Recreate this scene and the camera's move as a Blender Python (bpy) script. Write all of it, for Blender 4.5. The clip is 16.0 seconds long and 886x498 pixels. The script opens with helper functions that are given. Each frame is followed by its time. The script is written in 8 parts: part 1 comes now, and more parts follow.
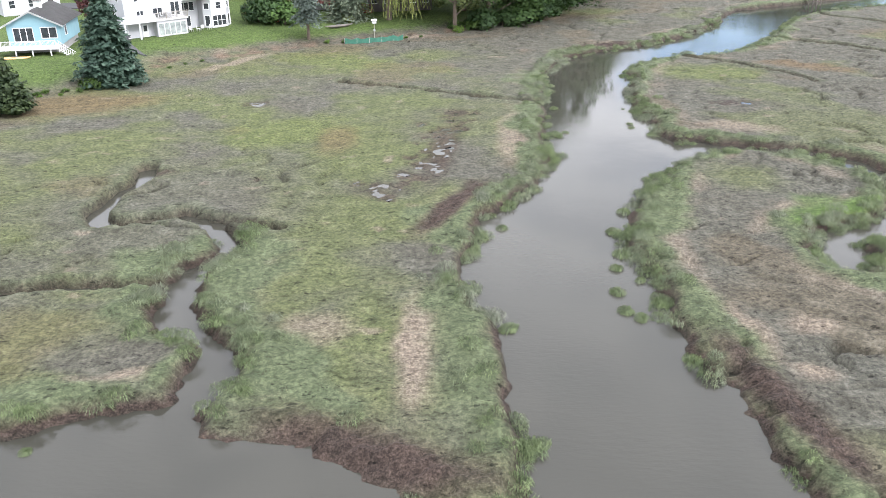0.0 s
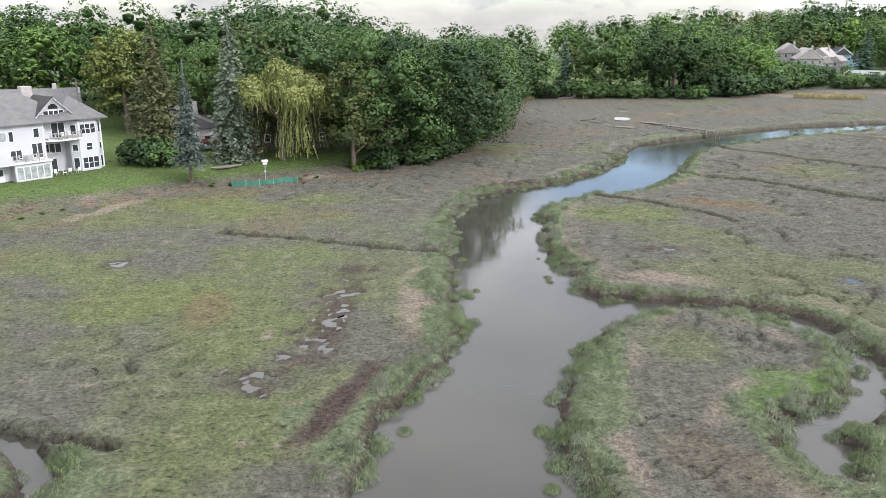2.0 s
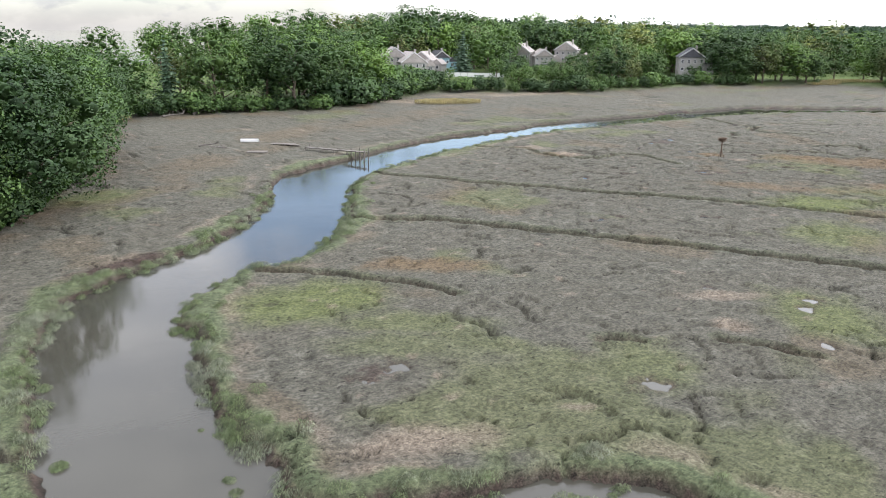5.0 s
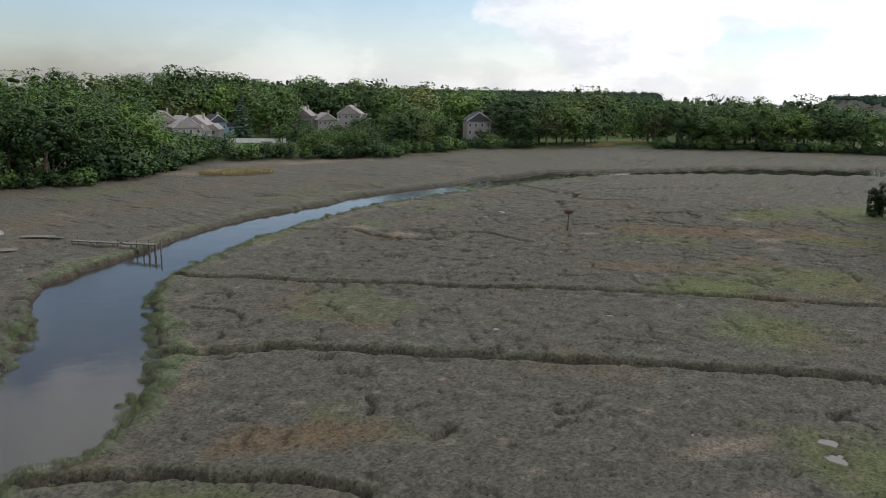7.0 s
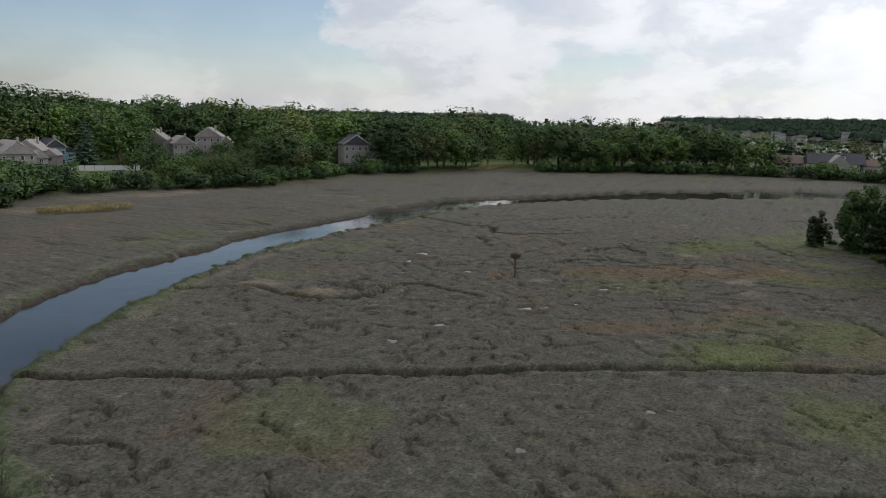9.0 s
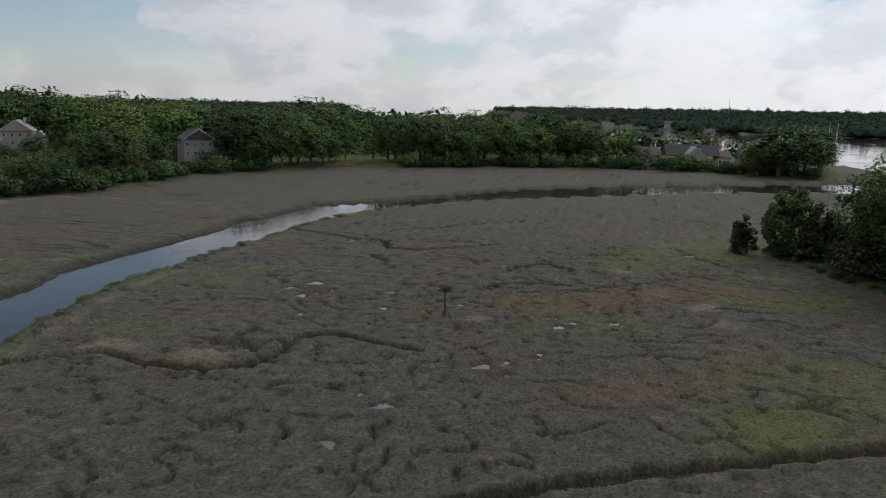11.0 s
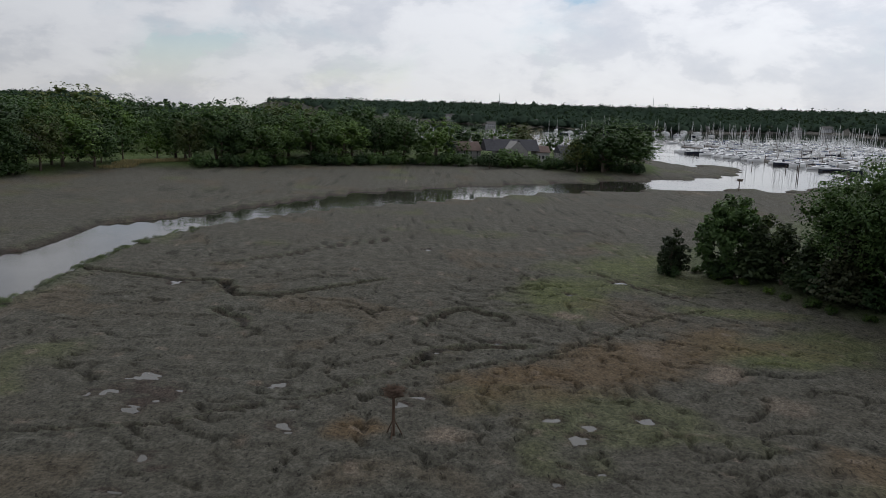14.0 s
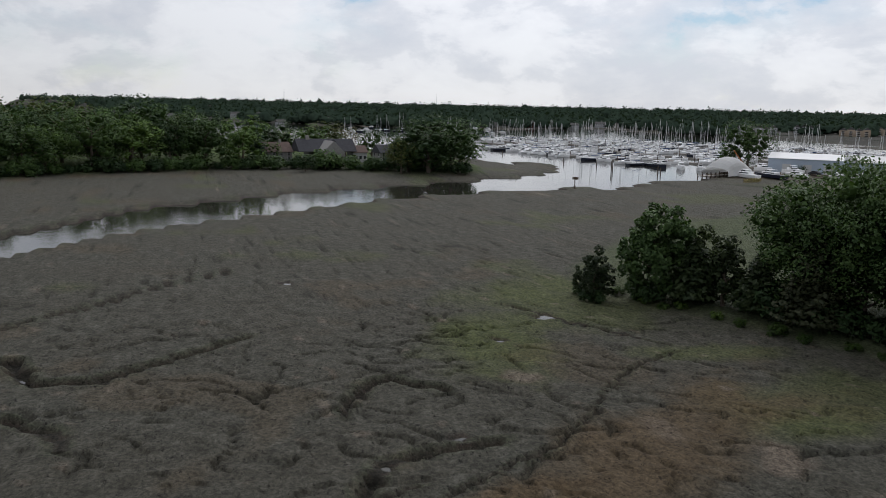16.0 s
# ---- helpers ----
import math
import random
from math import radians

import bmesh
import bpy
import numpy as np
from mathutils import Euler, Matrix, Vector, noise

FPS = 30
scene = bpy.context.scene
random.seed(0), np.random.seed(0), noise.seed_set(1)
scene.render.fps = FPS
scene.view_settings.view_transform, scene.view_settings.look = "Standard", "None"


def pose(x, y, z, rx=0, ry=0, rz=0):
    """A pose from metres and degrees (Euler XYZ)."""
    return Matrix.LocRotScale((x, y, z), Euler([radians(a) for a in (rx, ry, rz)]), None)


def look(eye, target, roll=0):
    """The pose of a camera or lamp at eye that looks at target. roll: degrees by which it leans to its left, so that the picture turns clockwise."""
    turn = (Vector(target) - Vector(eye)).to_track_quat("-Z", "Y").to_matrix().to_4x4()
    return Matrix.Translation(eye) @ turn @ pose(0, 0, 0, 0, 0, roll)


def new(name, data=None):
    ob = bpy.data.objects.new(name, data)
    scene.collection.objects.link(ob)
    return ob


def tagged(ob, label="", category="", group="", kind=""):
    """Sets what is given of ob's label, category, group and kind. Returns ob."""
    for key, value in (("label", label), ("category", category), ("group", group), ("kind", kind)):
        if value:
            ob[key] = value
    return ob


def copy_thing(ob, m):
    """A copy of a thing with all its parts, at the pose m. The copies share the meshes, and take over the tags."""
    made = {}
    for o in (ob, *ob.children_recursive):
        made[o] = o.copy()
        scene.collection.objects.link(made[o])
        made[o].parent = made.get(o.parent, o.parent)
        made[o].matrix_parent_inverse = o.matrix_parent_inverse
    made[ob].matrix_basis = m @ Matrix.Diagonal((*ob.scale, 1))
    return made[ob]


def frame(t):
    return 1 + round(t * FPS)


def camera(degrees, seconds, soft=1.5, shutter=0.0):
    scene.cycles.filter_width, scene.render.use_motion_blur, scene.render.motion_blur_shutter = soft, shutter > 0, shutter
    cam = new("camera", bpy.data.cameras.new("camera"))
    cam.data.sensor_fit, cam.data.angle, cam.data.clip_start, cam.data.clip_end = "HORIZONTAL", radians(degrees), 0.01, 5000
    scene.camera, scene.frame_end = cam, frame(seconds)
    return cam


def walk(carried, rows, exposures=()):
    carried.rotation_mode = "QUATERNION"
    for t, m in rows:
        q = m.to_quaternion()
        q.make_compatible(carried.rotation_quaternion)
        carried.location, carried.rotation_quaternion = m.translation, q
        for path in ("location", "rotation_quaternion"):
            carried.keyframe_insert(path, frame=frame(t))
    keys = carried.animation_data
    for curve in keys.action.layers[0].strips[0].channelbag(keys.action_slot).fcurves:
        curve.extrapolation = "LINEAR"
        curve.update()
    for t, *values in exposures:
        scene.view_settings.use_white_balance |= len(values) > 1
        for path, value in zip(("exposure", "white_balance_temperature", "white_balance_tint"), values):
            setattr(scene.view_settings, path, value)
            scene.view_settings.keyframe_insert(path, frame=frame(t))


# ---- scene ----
cam = camera(58.6, 16.0, soft=0.85)
PATH = [
    (0, (1.266, 2.197, 22.939), (1.68, 94.38, -19.55), -0.4),
    (0.5, (1.682, 5.110, 22.835), (2.53, 100.76, -11.11), -0.2),
    (1, (2.050, 8.123, 22.782), (4.69, 105.68, -5.13), -0.1),
    (1.5, (2.493, 11.304, 22.835), (9.29, 108.67, -5.02), 0.1),
    (2, (3.024, 14.587, 22.838), (15.00, 111.47, -4.97), 0.1),
    (2.5, (3.543, 18.163, 22.787), (20.64, 114.27, -5.04), 0.2),
    (3, (4.250, 23.062, 22.797), (28.53, 117.66, -4.85), 0.2),
    (3.5, (5.392, 29.195, 22.852), (37.98, 121.32, -4.61), 0.2),
    (3.7, (5.834, 31.708, 22.864), (41.87, 122.54, -4.60), 0.4),
    (4, (6.507, 35.510, 22.903), (47.32, 124.32, -4.49), 0.3),
    (4.5, (7.761, 41.762, 22.996), (56.92, 126.25, -4.36), 0.4),
    (5, (9.447, 47.875, 23.021), (65.98, 127.64, -4.28), 0.5),
    (5.2, (10.244, 50.381, 23.022), (69.58, 128.06, -4.33), 0.6),
    (7.3, (20.164, 76.986, 22.843), (100.95, 135.80, 5.03), 1.0),
    (7.5, (21.362, 79.438, 22.843), (103.27, 137.04, 6.20), 1.0),
    (8, (24.779, 85.393, 22.832), (108.38, 140.53, 6.29), 1.0),
    (8.5, (28.422, 91.139, 22.862), (115.04, 141.41, 6.32), 1.0),
    (9, (32.546, 96.665, 22.940), (121.62, 142.41, 6.35), 1.0),
    (9.2, (34.305, 98.718, 22.965), (124.22, 142.80, 6.37), 0.9),
    (11.3, (54.454, 118.415, 23.969), (151.65, 141.76, 6.31), 1.1),
    (11.5, (56.466, 120.153, 23.979), (154.11, 141.52, 6.32), 1.1),
    (12, (61.664, 124.109, 23.890), (160.26, 140.44, 6.13), 1.2),
    (12.5, (66.980, 127.602, 23.736), (166.30, 138.65, 5.97), 1.4),
    (13, (72.526, 130.803, 23.606), (172.27, 136.87, 5.79), 1.5),
    (13.5, (78.447, 133.955, 23.501), (178.34, 135.81, 5.59), 1.5),
    (14, (84.709, 136.905, 23.406), (184.60, 135.15, 5.45), 1.5),
    (14.5, (91.292, 139.666, 23.268), (190.89, 131.27, 5.56), 1.5),
    (15, (97.972, 142.099, 23.098), (196.69, 126.30, 5.54), 1.3),
    (15.5, (104.800, 144.263, 22.924), (202.29, 122.13, 5.36), 1.3),
    (16, (111.736, 146.311, 22.815), (207.59, 117.95, 5.20), 1.3),
]
EXPOSURES = [(0, 2.02, 6130, 14), (1.5, 1.82, 6130, 14), (2, 1.68, 6130, 14), (3, 1.79, 6130, 14), (5.2, 1.70, 6180, 14), (7.3, 0.30, 6250, 13), (9.2, 0.03, 6230, 13), (11.3, -0.24, 6200, 13), (16, -0.32, 6170, 13)]
walk(cam, [(t, look(eye, target, roll)) for t, eye, target, roll in PATH], EXPOSURES)

# ---- sky and sun ----
SUN_AZIMUTH, SUN_HEIGHT = 122.0, 38.0
world = bpy.data.worlds.new("sky")
scene.world = world
world.use_nodes = True


def wire(tree, a, b):
    tree.links.new(a, b)


def node(tree, kind, **values):
    n = tree.nodes.new(kind)
    for key, value in values.items():
        if key in n.inputs.keys():
            n.inputs[key].default_value = value
        else:
            setattr(n, key, value)
    return n


def math_node(tree, operation, a, b=None, clamp=False):
    n = tree.nodes.new("ShaderNodeMath")
    n.operation, n.use_clamp = operation, clamp
    for i, v in enumerate((a, b)):
        if v is None:
            continue
        if isinstance(v, (int, float)):
            n.inputs[i].default_value = v
        else:
            tree.links.new(v, n.inputs[i])
    return n.outputs[0]


def ramp(tree, fac, stops):
    n = tree.nodes.new("ShaderNodeValToRGB")
    while len(n.color_ramp.elements) < len(stops):
        n.color_ramp.elements.new(0.5)
    for e, (p, c) in zip(n.color_ramp.elements, stops):
        e.position, e.color = p, (*c, 1) if len(c) == 3 else c
    tree.links.new(fac, n.inputs[0])
    return n.outputs[0]


def mix(tree, fac, a, b, blend="MIX"):
    n = tree.nodes.new("ShaderNodeMix")
    n.data_type, n.blend_type = "RGBA", blend
    for socket, v in ((n.inputs[0], fac), (n.inputs[6], a), (n.inputs[7], b)):
        if isinstance(v, (int, float)):
            socket.default_value = v
        elif isinstance(v, tuple):
            socket.default_value = (*v, 1)
        else:
            tree.links.new(v, socket)
    return n.outputs[2]


def make_sky():
    t = world.node_tree
    t.nodes.clear()
    sky = node(t, "ShaderNodeTexSky", sky_type="NISHITA", sun_disc=False, sun_elevation=radians(SUN_HEIGHT),
               sun_rotation=radians(SUN_AZIMUTH), air_density=1.0, dust_density=0.0)
    coord = node(t, "ShaderNodeTexCoord")
    sep = node(t, "ShaderNodeSeparateXYZ")
    wire(t, coord.outputs["Generated"], sep.inputs[0])
    # heaps of cloud, flatter than wide
    heap = node(t, "ShaderNodeMapping", Scale=(1.0, 1.0, 2.1))
    wire(t, coord.outputs["Generated"], heap.inputs[0])
    broad = node(t, "ShaderNodeTexNoise", Scale=4.1, Detail=10.0, Roughness=0.56, Distortion=0.1)
    billow = node(t, "ShaderNodeTexNoise", Scale=8.5, Detail=10.0, Roughness=0.58, Distortion=0.15)
    wire(t, heap.outputs[0], broad.inputs["Vector"])
    wire(t, heap.outputs[0], billow.inputs["Vector"])
    # the veil of cloud is thicker and brighter round the hidden sun
    toward = node(t, "ShaderNodeVectorMath", operation="DOT_PRODUCT")
    wire(t, coord.outputs["Generated"], toward.inputs[0])
    toward.inputs[1].default_value = (math.sin(radians(SUN_AZIMUTH)) * math.cos(radians(SUN_HEIGHT)), math.cos(radians(SUN_AZIMUTH)) * math.cos(radians(SUN_HEIGHT)), math.sin(radians(SUN_HEIGHT)))
    # a clear stretch of sky over the land to the north-east
    gap = node(t, "ShaderNodeVectorMath", operation="DOT_PRODUCT")
    wire(t, coord.outputs["Generated"], gap.inputs[0])
    gap.inputs[1].default_value = (math.sin(radians(38)) * math.cos(radians(12)), math.cos(radians(38)) * math.cos(radians(12)), math.sin(radians(12)))
    open_sky = math_node(t, "MULTIPLY", math_node(t, "SUBTRACT", gap.outputs["Value"], 0.90, True), 3.6)
    open_sky = math_node(t, "MULTIPLY", open_sky, math_node(t, "SUBTRACT", 1.0, math_node(t, "MULTIPLY", math_node(t, "SUBTRACT", sep.outputs[2], 0.22, True), 6.0), True))
    cover = math_node(t, "ADD", math_node(t, "SUBTRACT", broad.outputs[0], open_sky), math_node(t, "ADD", math_node(t, "MULTIPLY", math_node(t, "MAXIMUM", toward.outputs["Value"], 0.0), 0.10), 0.075))
    cover = math_node(t, "ADD", cover, math_node(t, "MULTIPLY", math_node(t, "SUBTRACT", sep.outputs[2], 0.20, True), 1.0))
    cover = ramp(t, cover, [(0.47, (0.0, 0.0, 0.0)), (0.515, (0.75, 0.75, 0.75)), (0.60, (1, 1, 1))])
    shade = ramp(t, billow.outputs[0], [(0.36, (0.84, 0.86, 0.89)), (0.47, (0.93, 0.94, 0.95)), (0.53, (1.06, 1.06, 1.05)), (0.62, (1.12, 1.12, 1.10))])
    low = ramp(t, math_node(t, "MULTIPLY", math_node(t, "MAXIMUM", sep.outputs[2], 0.0), 4.0, True),
               [(0.0, (1, 1, 1)), (0.06, (0.94, 0.94, 0.94)), (0.22, (0.45, 0.45, 0.45)), (0.4, (0.15, 0.15, 0.15)), (1.0, (0, 0, 0))])
    cover = math_node(t, "MAXIMUM", cover, low)
    glow = math_node(t, "ADD", math_node(t, "MULTIPLY", math_node(t, "POWER", math_node(t, "MAXIMUM", toward.outputs["Value"], 0.0), 2.0), 0.66), 0.60)
    # an overcast sky is brighter overhead than at the horizon
    glow = math_node(t, "MULTIPLY", glow, math_node(t, "ADD", math_node(t, "MULTIPLY", math_node(t, "MAXIMUM", sep.outputs[2], 0.0), 0.55), 0.92))
    # a dull bank of haze low over the sea to the north
    north = math_node(t, "ADD", math_node(t, "MULTIPLY", sep.outputs[0], 0.087), math_node(t, "MULTIPLY", sep.outputs[1], 0.996))
    dull = ramp(t, north, [(0.80, (0, 0, 0)), (0.93, (1, 1, 1))])
    dull = math_node(t, "MULTIPLY", dull, ramp(t, sep.outputs[2], [(0.09, (1, 1, 1)), (0.21, (0, 0, 0))]))
    glow = math_node(t, "MULTIPLY", glow, math_node(t, "SUBTRACT", 1.0, math_node(t, "MULTIPLY", dull, 0.66)))
    bright = node(t, "ShaderNodeVectorMath", operation="SCALE")
    wire(t, shade, bright.inputs[0])
    wire(t, glow, bright.inputs["Scale"])
    clear = node(t, "ShaderNodeBackground", Strength=0.088)
    cloud = node(t, "ShaderNodeBackground", Strength=1.0)
    blend = node(t, "ShaderNodeMixShader")
    out = node(t, "ShaderNodeOutputWorld")
    wire(t, sky.outputs[0], clear.inputs[0])
    wire(t, bright.outputs[0], cloud.inputs[0])
    wire(t, math_node(t, "MULTIPLY", cover, 0.92), blend.inputs[0])
    wire(t, clear.outputs[0], blend.inputs[1])
    wire(t, cloud.outputs[0], blend.inputs[2])
    wire(t, blend.outputs[0], out.inputs[0])


make_sky()
sun = new("sun", bpy.data.lights.new("sun", "SUN"))
sun.data.energy, sun.data.angle, sun.data.color = 0.8, radians(12), (1.0, 0.96, 0.91)
sun.matrix_world = look((0, 0, 200), (-math.sin(radians(SUN_AZIMUTH)) * 100, -math.cos(radians(SUN_AZIMUTH)) * 100,
                                      200 - 100 * math.tan(radians(SUN_HEIGHT))))


# ---- materials ----
def material(name, roughness=0.85, metallic=0.0, specular=0.3):
    m = bpy.data.materials.new(name)
    m.use_nodes = True
    b = m.node_tree.nodes["Principled BSDF"]
    b.inputs["Roughness"].default_value = roughness
    b.inputs["Metallic"].default_value = metallic
    b.inputs["Specular IOR Level"].default_value = specular
    return m, m.node_tree, b


def noise_of(t, scale, detail=4.0, rough=0.6, vector=None):
    n = node(t, "ShaderNodeTexNoise", Scale=scale, Detail=detail, Roughness=rough)
    if vector is None:
        c = t.nodes.new("ShaderNodeTexCoord")
        vector = c.outputs["Object"]
    t.links.new(vector, n.inputs["Vector"])
    return n.outputs[0]


def bump(t, b, height, strength=0.4, distance=0.1):
    n = node(t, "ShaderNodeBump", Strength=strength, Distance=distance)
    t.links.new(height, n.inputs["Height"])
    t.links.new(n.outputs[0], b.inputs["Normal"])


def plain(name, colour, roughness=0.7, metallic=0.0, vary=0.18, scale=3.0, relief=0.1, specular=0.3):
    """Paint, wood, metal or stone with stains at two scales."""
    m, t, b = material(name, roughness, metallic, specular)
    big, fine = noise_of(t, scale * 0.25, 3), noise_of(t, scale * 5, 5)
    dark = tuple(c * (1 - vary) for c in colour)
    light = tuple(min(c * (1 + vary * 0.6), 1) for c in colour)
    a = ramp(t, big, [(0.3, dark), (0.7, light)])
    col = mix(t, 0.35, a, ramp(t, fine, [(0.3, dark), (0.7, light)]))
    info = t.nodes.new("ShaderNodeObjectInfo")
    col = mix(t, 1.0, col, ramp(t, info.outputs["Random"], [(0, (0.93, 0.93, 0.93)), (1, (1.05, 1.05, 1.05))]), "MULTIPLY")
    t.links.new(col, b.inputs["Base Color"])
    if relief:
        bump(t, b, fine, relief, 0.03)
    return m


def leaf_material(name, dark, light, vary=1.0, gloss=0.25):
    m, t, b = material(name, 0.62, 0, gloss)
    geo = t.nodes.new("ShaderNodeNewGeometry")
    info = t.nodes.new("ShaderNodeObjectInfo")
    base = ramp(t, geo.outputs["Random Per Island"], [(0.0, dark), (1.0, light)])
    patch = noise_of(t, 0.35, 3)
    base = mix(t, 1.0, base, ramp(t, patch, [(0.3, (0.72, 0.78, 0.7)), (0.7, (1.18, 1.16, 1.05))]), "MULTIPLY")
    base = mix(t, 1.0, base, ramp(t, info.outputs["Random"], [(0, (1 - 0.34 * vary, 1 - 0.28 * vary, 1 - 0.28 * vary)), (0.5, (1.0, 1.0, 1.0)), (1, (1 + 0.55 * vary, 1 + 0.50 * vary, 1 + 0.20 * vary))]), "MULTIPLY")
    t.links.new(base, b.inputs["Base Color"])
    through_leaf = node(t, "ShaderNodeBsdfTranslucent")
    t.links.new(mix(t, 1.0, base, (1.05, 1.15, 0.7), "MULTIPLY"), through_leaf.inputs[0])
    blend = node(t, "ShaderNodeMixShader", Fac=0.24)
    t.links.new(b.outputs[0], blend.inputs[1])
    t.links.new(through_leaf.outputs[0], blend.inputs[2])
    t.links.new(blend.outputs[0], t.nodes["Material Output"].inputs[0])
    return m


def attribute(t, name):
    n = t.nodes.new("ShaderNodeAttribute")
    n.attribute_name = name
    return n.outputs["Fac"]


def marsh_material(name, blades):
    """Salt hay, cord grass, mud and lawn, mixed by the sheet's vegetation maps."""
    m, t, b = material(name, 0.9, 0, 0.15)
    coord = t.nodes.new("ShaderNodeTexCoord").outputs["Object"]
    big, mid, fine = noise_of(t, 0.09, 4, 0.6, coord), noise_of(t, 0.7, 5, 0.65, coord), noise_of(t, 8.5, 5, 0.72, coord)
    stretch = node(t, "ShaderNodeMapping", Scale=(1.0, 3.5, 1.0), Rotation=(0, 0, 0.6))
    wire(t, coord, stretch.inputs[0])
    comb = noise_of(t, 3.2, 6, 0.7, stretch.outputs[0])
    hay = ramp(t, mid, [(0.25, (0.043, 0.041, 0.032)), (0.5, (0.083, 0.081, 0.064)), (0.75, (0.134, 0.130, 0.107))])
    hay = mix(t, ramp(t, big, [(0.35, (0, 0, 0)), (0.7, (0.55, 0.55, 0.55))]), hay, (0.083, 0.075, 0.057))
    grass = ramp(t, mid, [(0.25, (0.058, 0.070, 0.027)), (0.55, (0.097, 0.112, 0.043)), (0.8, (0.138, 0.144, 0.066))])
    straw = ramp(t, fine, [(0.3, (0.128, 0.102, 0.076)), (0.7, (0.225, 0.186, 0.145))])
    rust = ramp(t, mid, [(0.3, (0.084, 0.060, 0.034)), (0.7, (0.146, 0.104, 0.058))])
    mud = mix(t, 0.5, ramp(t, mid, [(0.3, (0.024, 0.018, 0.014)), (0.7, (0.078, 0.055, 0.043))]), ramp(t, fine, [(0.38, (0.016, 0.012, 0.010)), (0.62, (0.082, 0.060, 0.050))]))
    tall = ramp(t, mid, [(0.25, (0.052, 0.066, 0.034)), (0.7, (0.116, 0.134, 0.074))])
    lush = ramp(t, mid, [(0.25, (0.054, 0.090, 0.024)), (0.7, (0.104, 0.150, 0.046))])
    lawn = ramp(t, mid, [(0.25, (0.050, 0.080, 0.020)), (0.7, (0.085, 0.118, 0.034))])
    soil = ramp(t, mid, [(0.3, (0.085, 0.062, 0.045)), (0.7, (0.155, 0.115, 0.082))])
    # peat dark enough to paint in the shade of the cuts
    peat_shade = ramp(t, mid, [(0.3, (0.013, 0.013, 0.010)), (0.7, (0.034, 0.033, 0.024))])
    col = hay
    for key, other in (("green", grass), ("rust", rust), ("straw", straw), ("tall", tall), ("lush", lush), ("lawn", lawn), ("soil", soil), ("mud", mud), ("peat_shade", peat_shade)):
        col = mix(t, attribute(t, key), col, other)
    col = mix(t, 1.0, col, ramp(t, fine, [(0.25, (0.60, 0.60, 0.60)), (0.75, (1.34, 1.34, 1.34))]), "MULTIPLY")
    col = mix(t, 1.0, col, ramp(t, comb, [(0.25, (0.88, 0.88, 0.88)), (0.75, (1.10, 1.10, 1.10))]), "MULTIPLY")
    tuft = noise_of(t, 3.1, 3, 0.65, coord)
    col = mix(t, 1.0, col, ramp(t, tuft, [(0.36, (0.62, 0.62, 0.62)), (0.64, (1.30, 1.30, 1.30))]), "MULTIPLY")
    # short dark flecks paint the shade in narrow gaps of the matted hay
    lay = node(t, "ShaderNodeMapping", Scale=(0.75, 1.35, 1.0), Rotation=(0, 0, -0.35))
    wire(t, coord, lay.inputs[0])
    gap_shade = noise_of(t, 1.9, 5, 0.70, lay.outputs[0])
    col = mix(t, 1.0, col, ramp(t, gap_shade, [(0.355, (0.33, 0.33, 0.33)), (0.41, (0.97, 0.97, 0.97)), (0.62, (1.0, 1.0, 1.0)), (0.70, (1.14, 1.13, 1.11))]), "MULTIPLY")
    if blades:
        geo = t.nodes.new("ShaderNodeNewGeometry")
        col = mix(t, 1.0, col, ramp(t, geo.outputs["Random Per Island"], [(0, (0.52, 0.53, 0.52)), (0.6, (1.0, 1.0, 1.0)), (1, (1.62, 1.58, 1.52))]), "MULTIPLY")
    else:
        bump(t, b, math_node(t, "ADD", math_node(t, "MULTIPLY", comb, 0.9), math_node(t, "ADD", fine, math_node(t, "MULTIPLY", mid, 0.25))), 0.9, 0.16)
    t.links.new(col, b.inputs["Base Color"])
    return m


def water_material(name="tidal_water", ruffle=0.24, silty=0.95, rough=0.04):
    m, t, b = material(name, rough, 0, 0.5)
    coord = t.nodes.new("ShaderNodeTexCoord").outputs["Object"]
    silt = noise_of(t, 0.05, 3, 0.5, coord)
    wire(t, ramp(t, silt, [(0.3, (0.028 * silty, 0.0275 * silty, 0.022 * silty)), (0.7, (0.043 * silty, 0.041 * silty, 0.033 * silty))]), b.inputs["Base Color"])
    b.inputs["IOR"].default_value = 1.33
    turn = node(t, "ShaderNodeMapping", Scale=(0.55, 1.5, 1.0), Rotation=(0, 0, 0.35))
    wire(t, coord, turn.inputs[0])
    calm = ramp(t, noise_of(t, 0.035, 3, 0.5, coord), [(0.40, (0.12, 0.12, 0.12)), (0.62, (1, 1, 1))])
    ripple = noise_of(t, 3.0, 3, 0.55, turn.outputs[0])
    swell = noise_of(t, 0.25, 2, 0.5, coord)
    h = math_node(t, "ADD", math_node(t, "MULTIPLY", math_node(t, "MULTIPLY", ripple, calm), 0.5), math_node(t, "MULTIPLY", swell, 0.9))
    bump(t, b, h, ruffle, 0.10)
    return m


HAY = marsh_material("marsh_grass", False)
BLADE = marsh_material("marsh_grass_blade", True)
WATER = water_material()
STILL = water_material("still_water", 0.03, 1.3, 0.08)
OAK = leaf_material("oak_leaf", (0.032, 0.062, 0.024), (0.066, 0.112, 0.040), 1.3)
MAPLE = leaf_material("maple_leaf", (0.044, 0.084, 0.026), (0.090, 0.146, 0.044), 1.3)
PALE = leaf_material("pale_leaf", (0.070, 0.088, 0.030), (0.150, 0.170, 0.062))
WILLOW = leaf_material("willow_leaf", (0.088, 0.102, 0.042), (0.172, 0.186, 0.086))
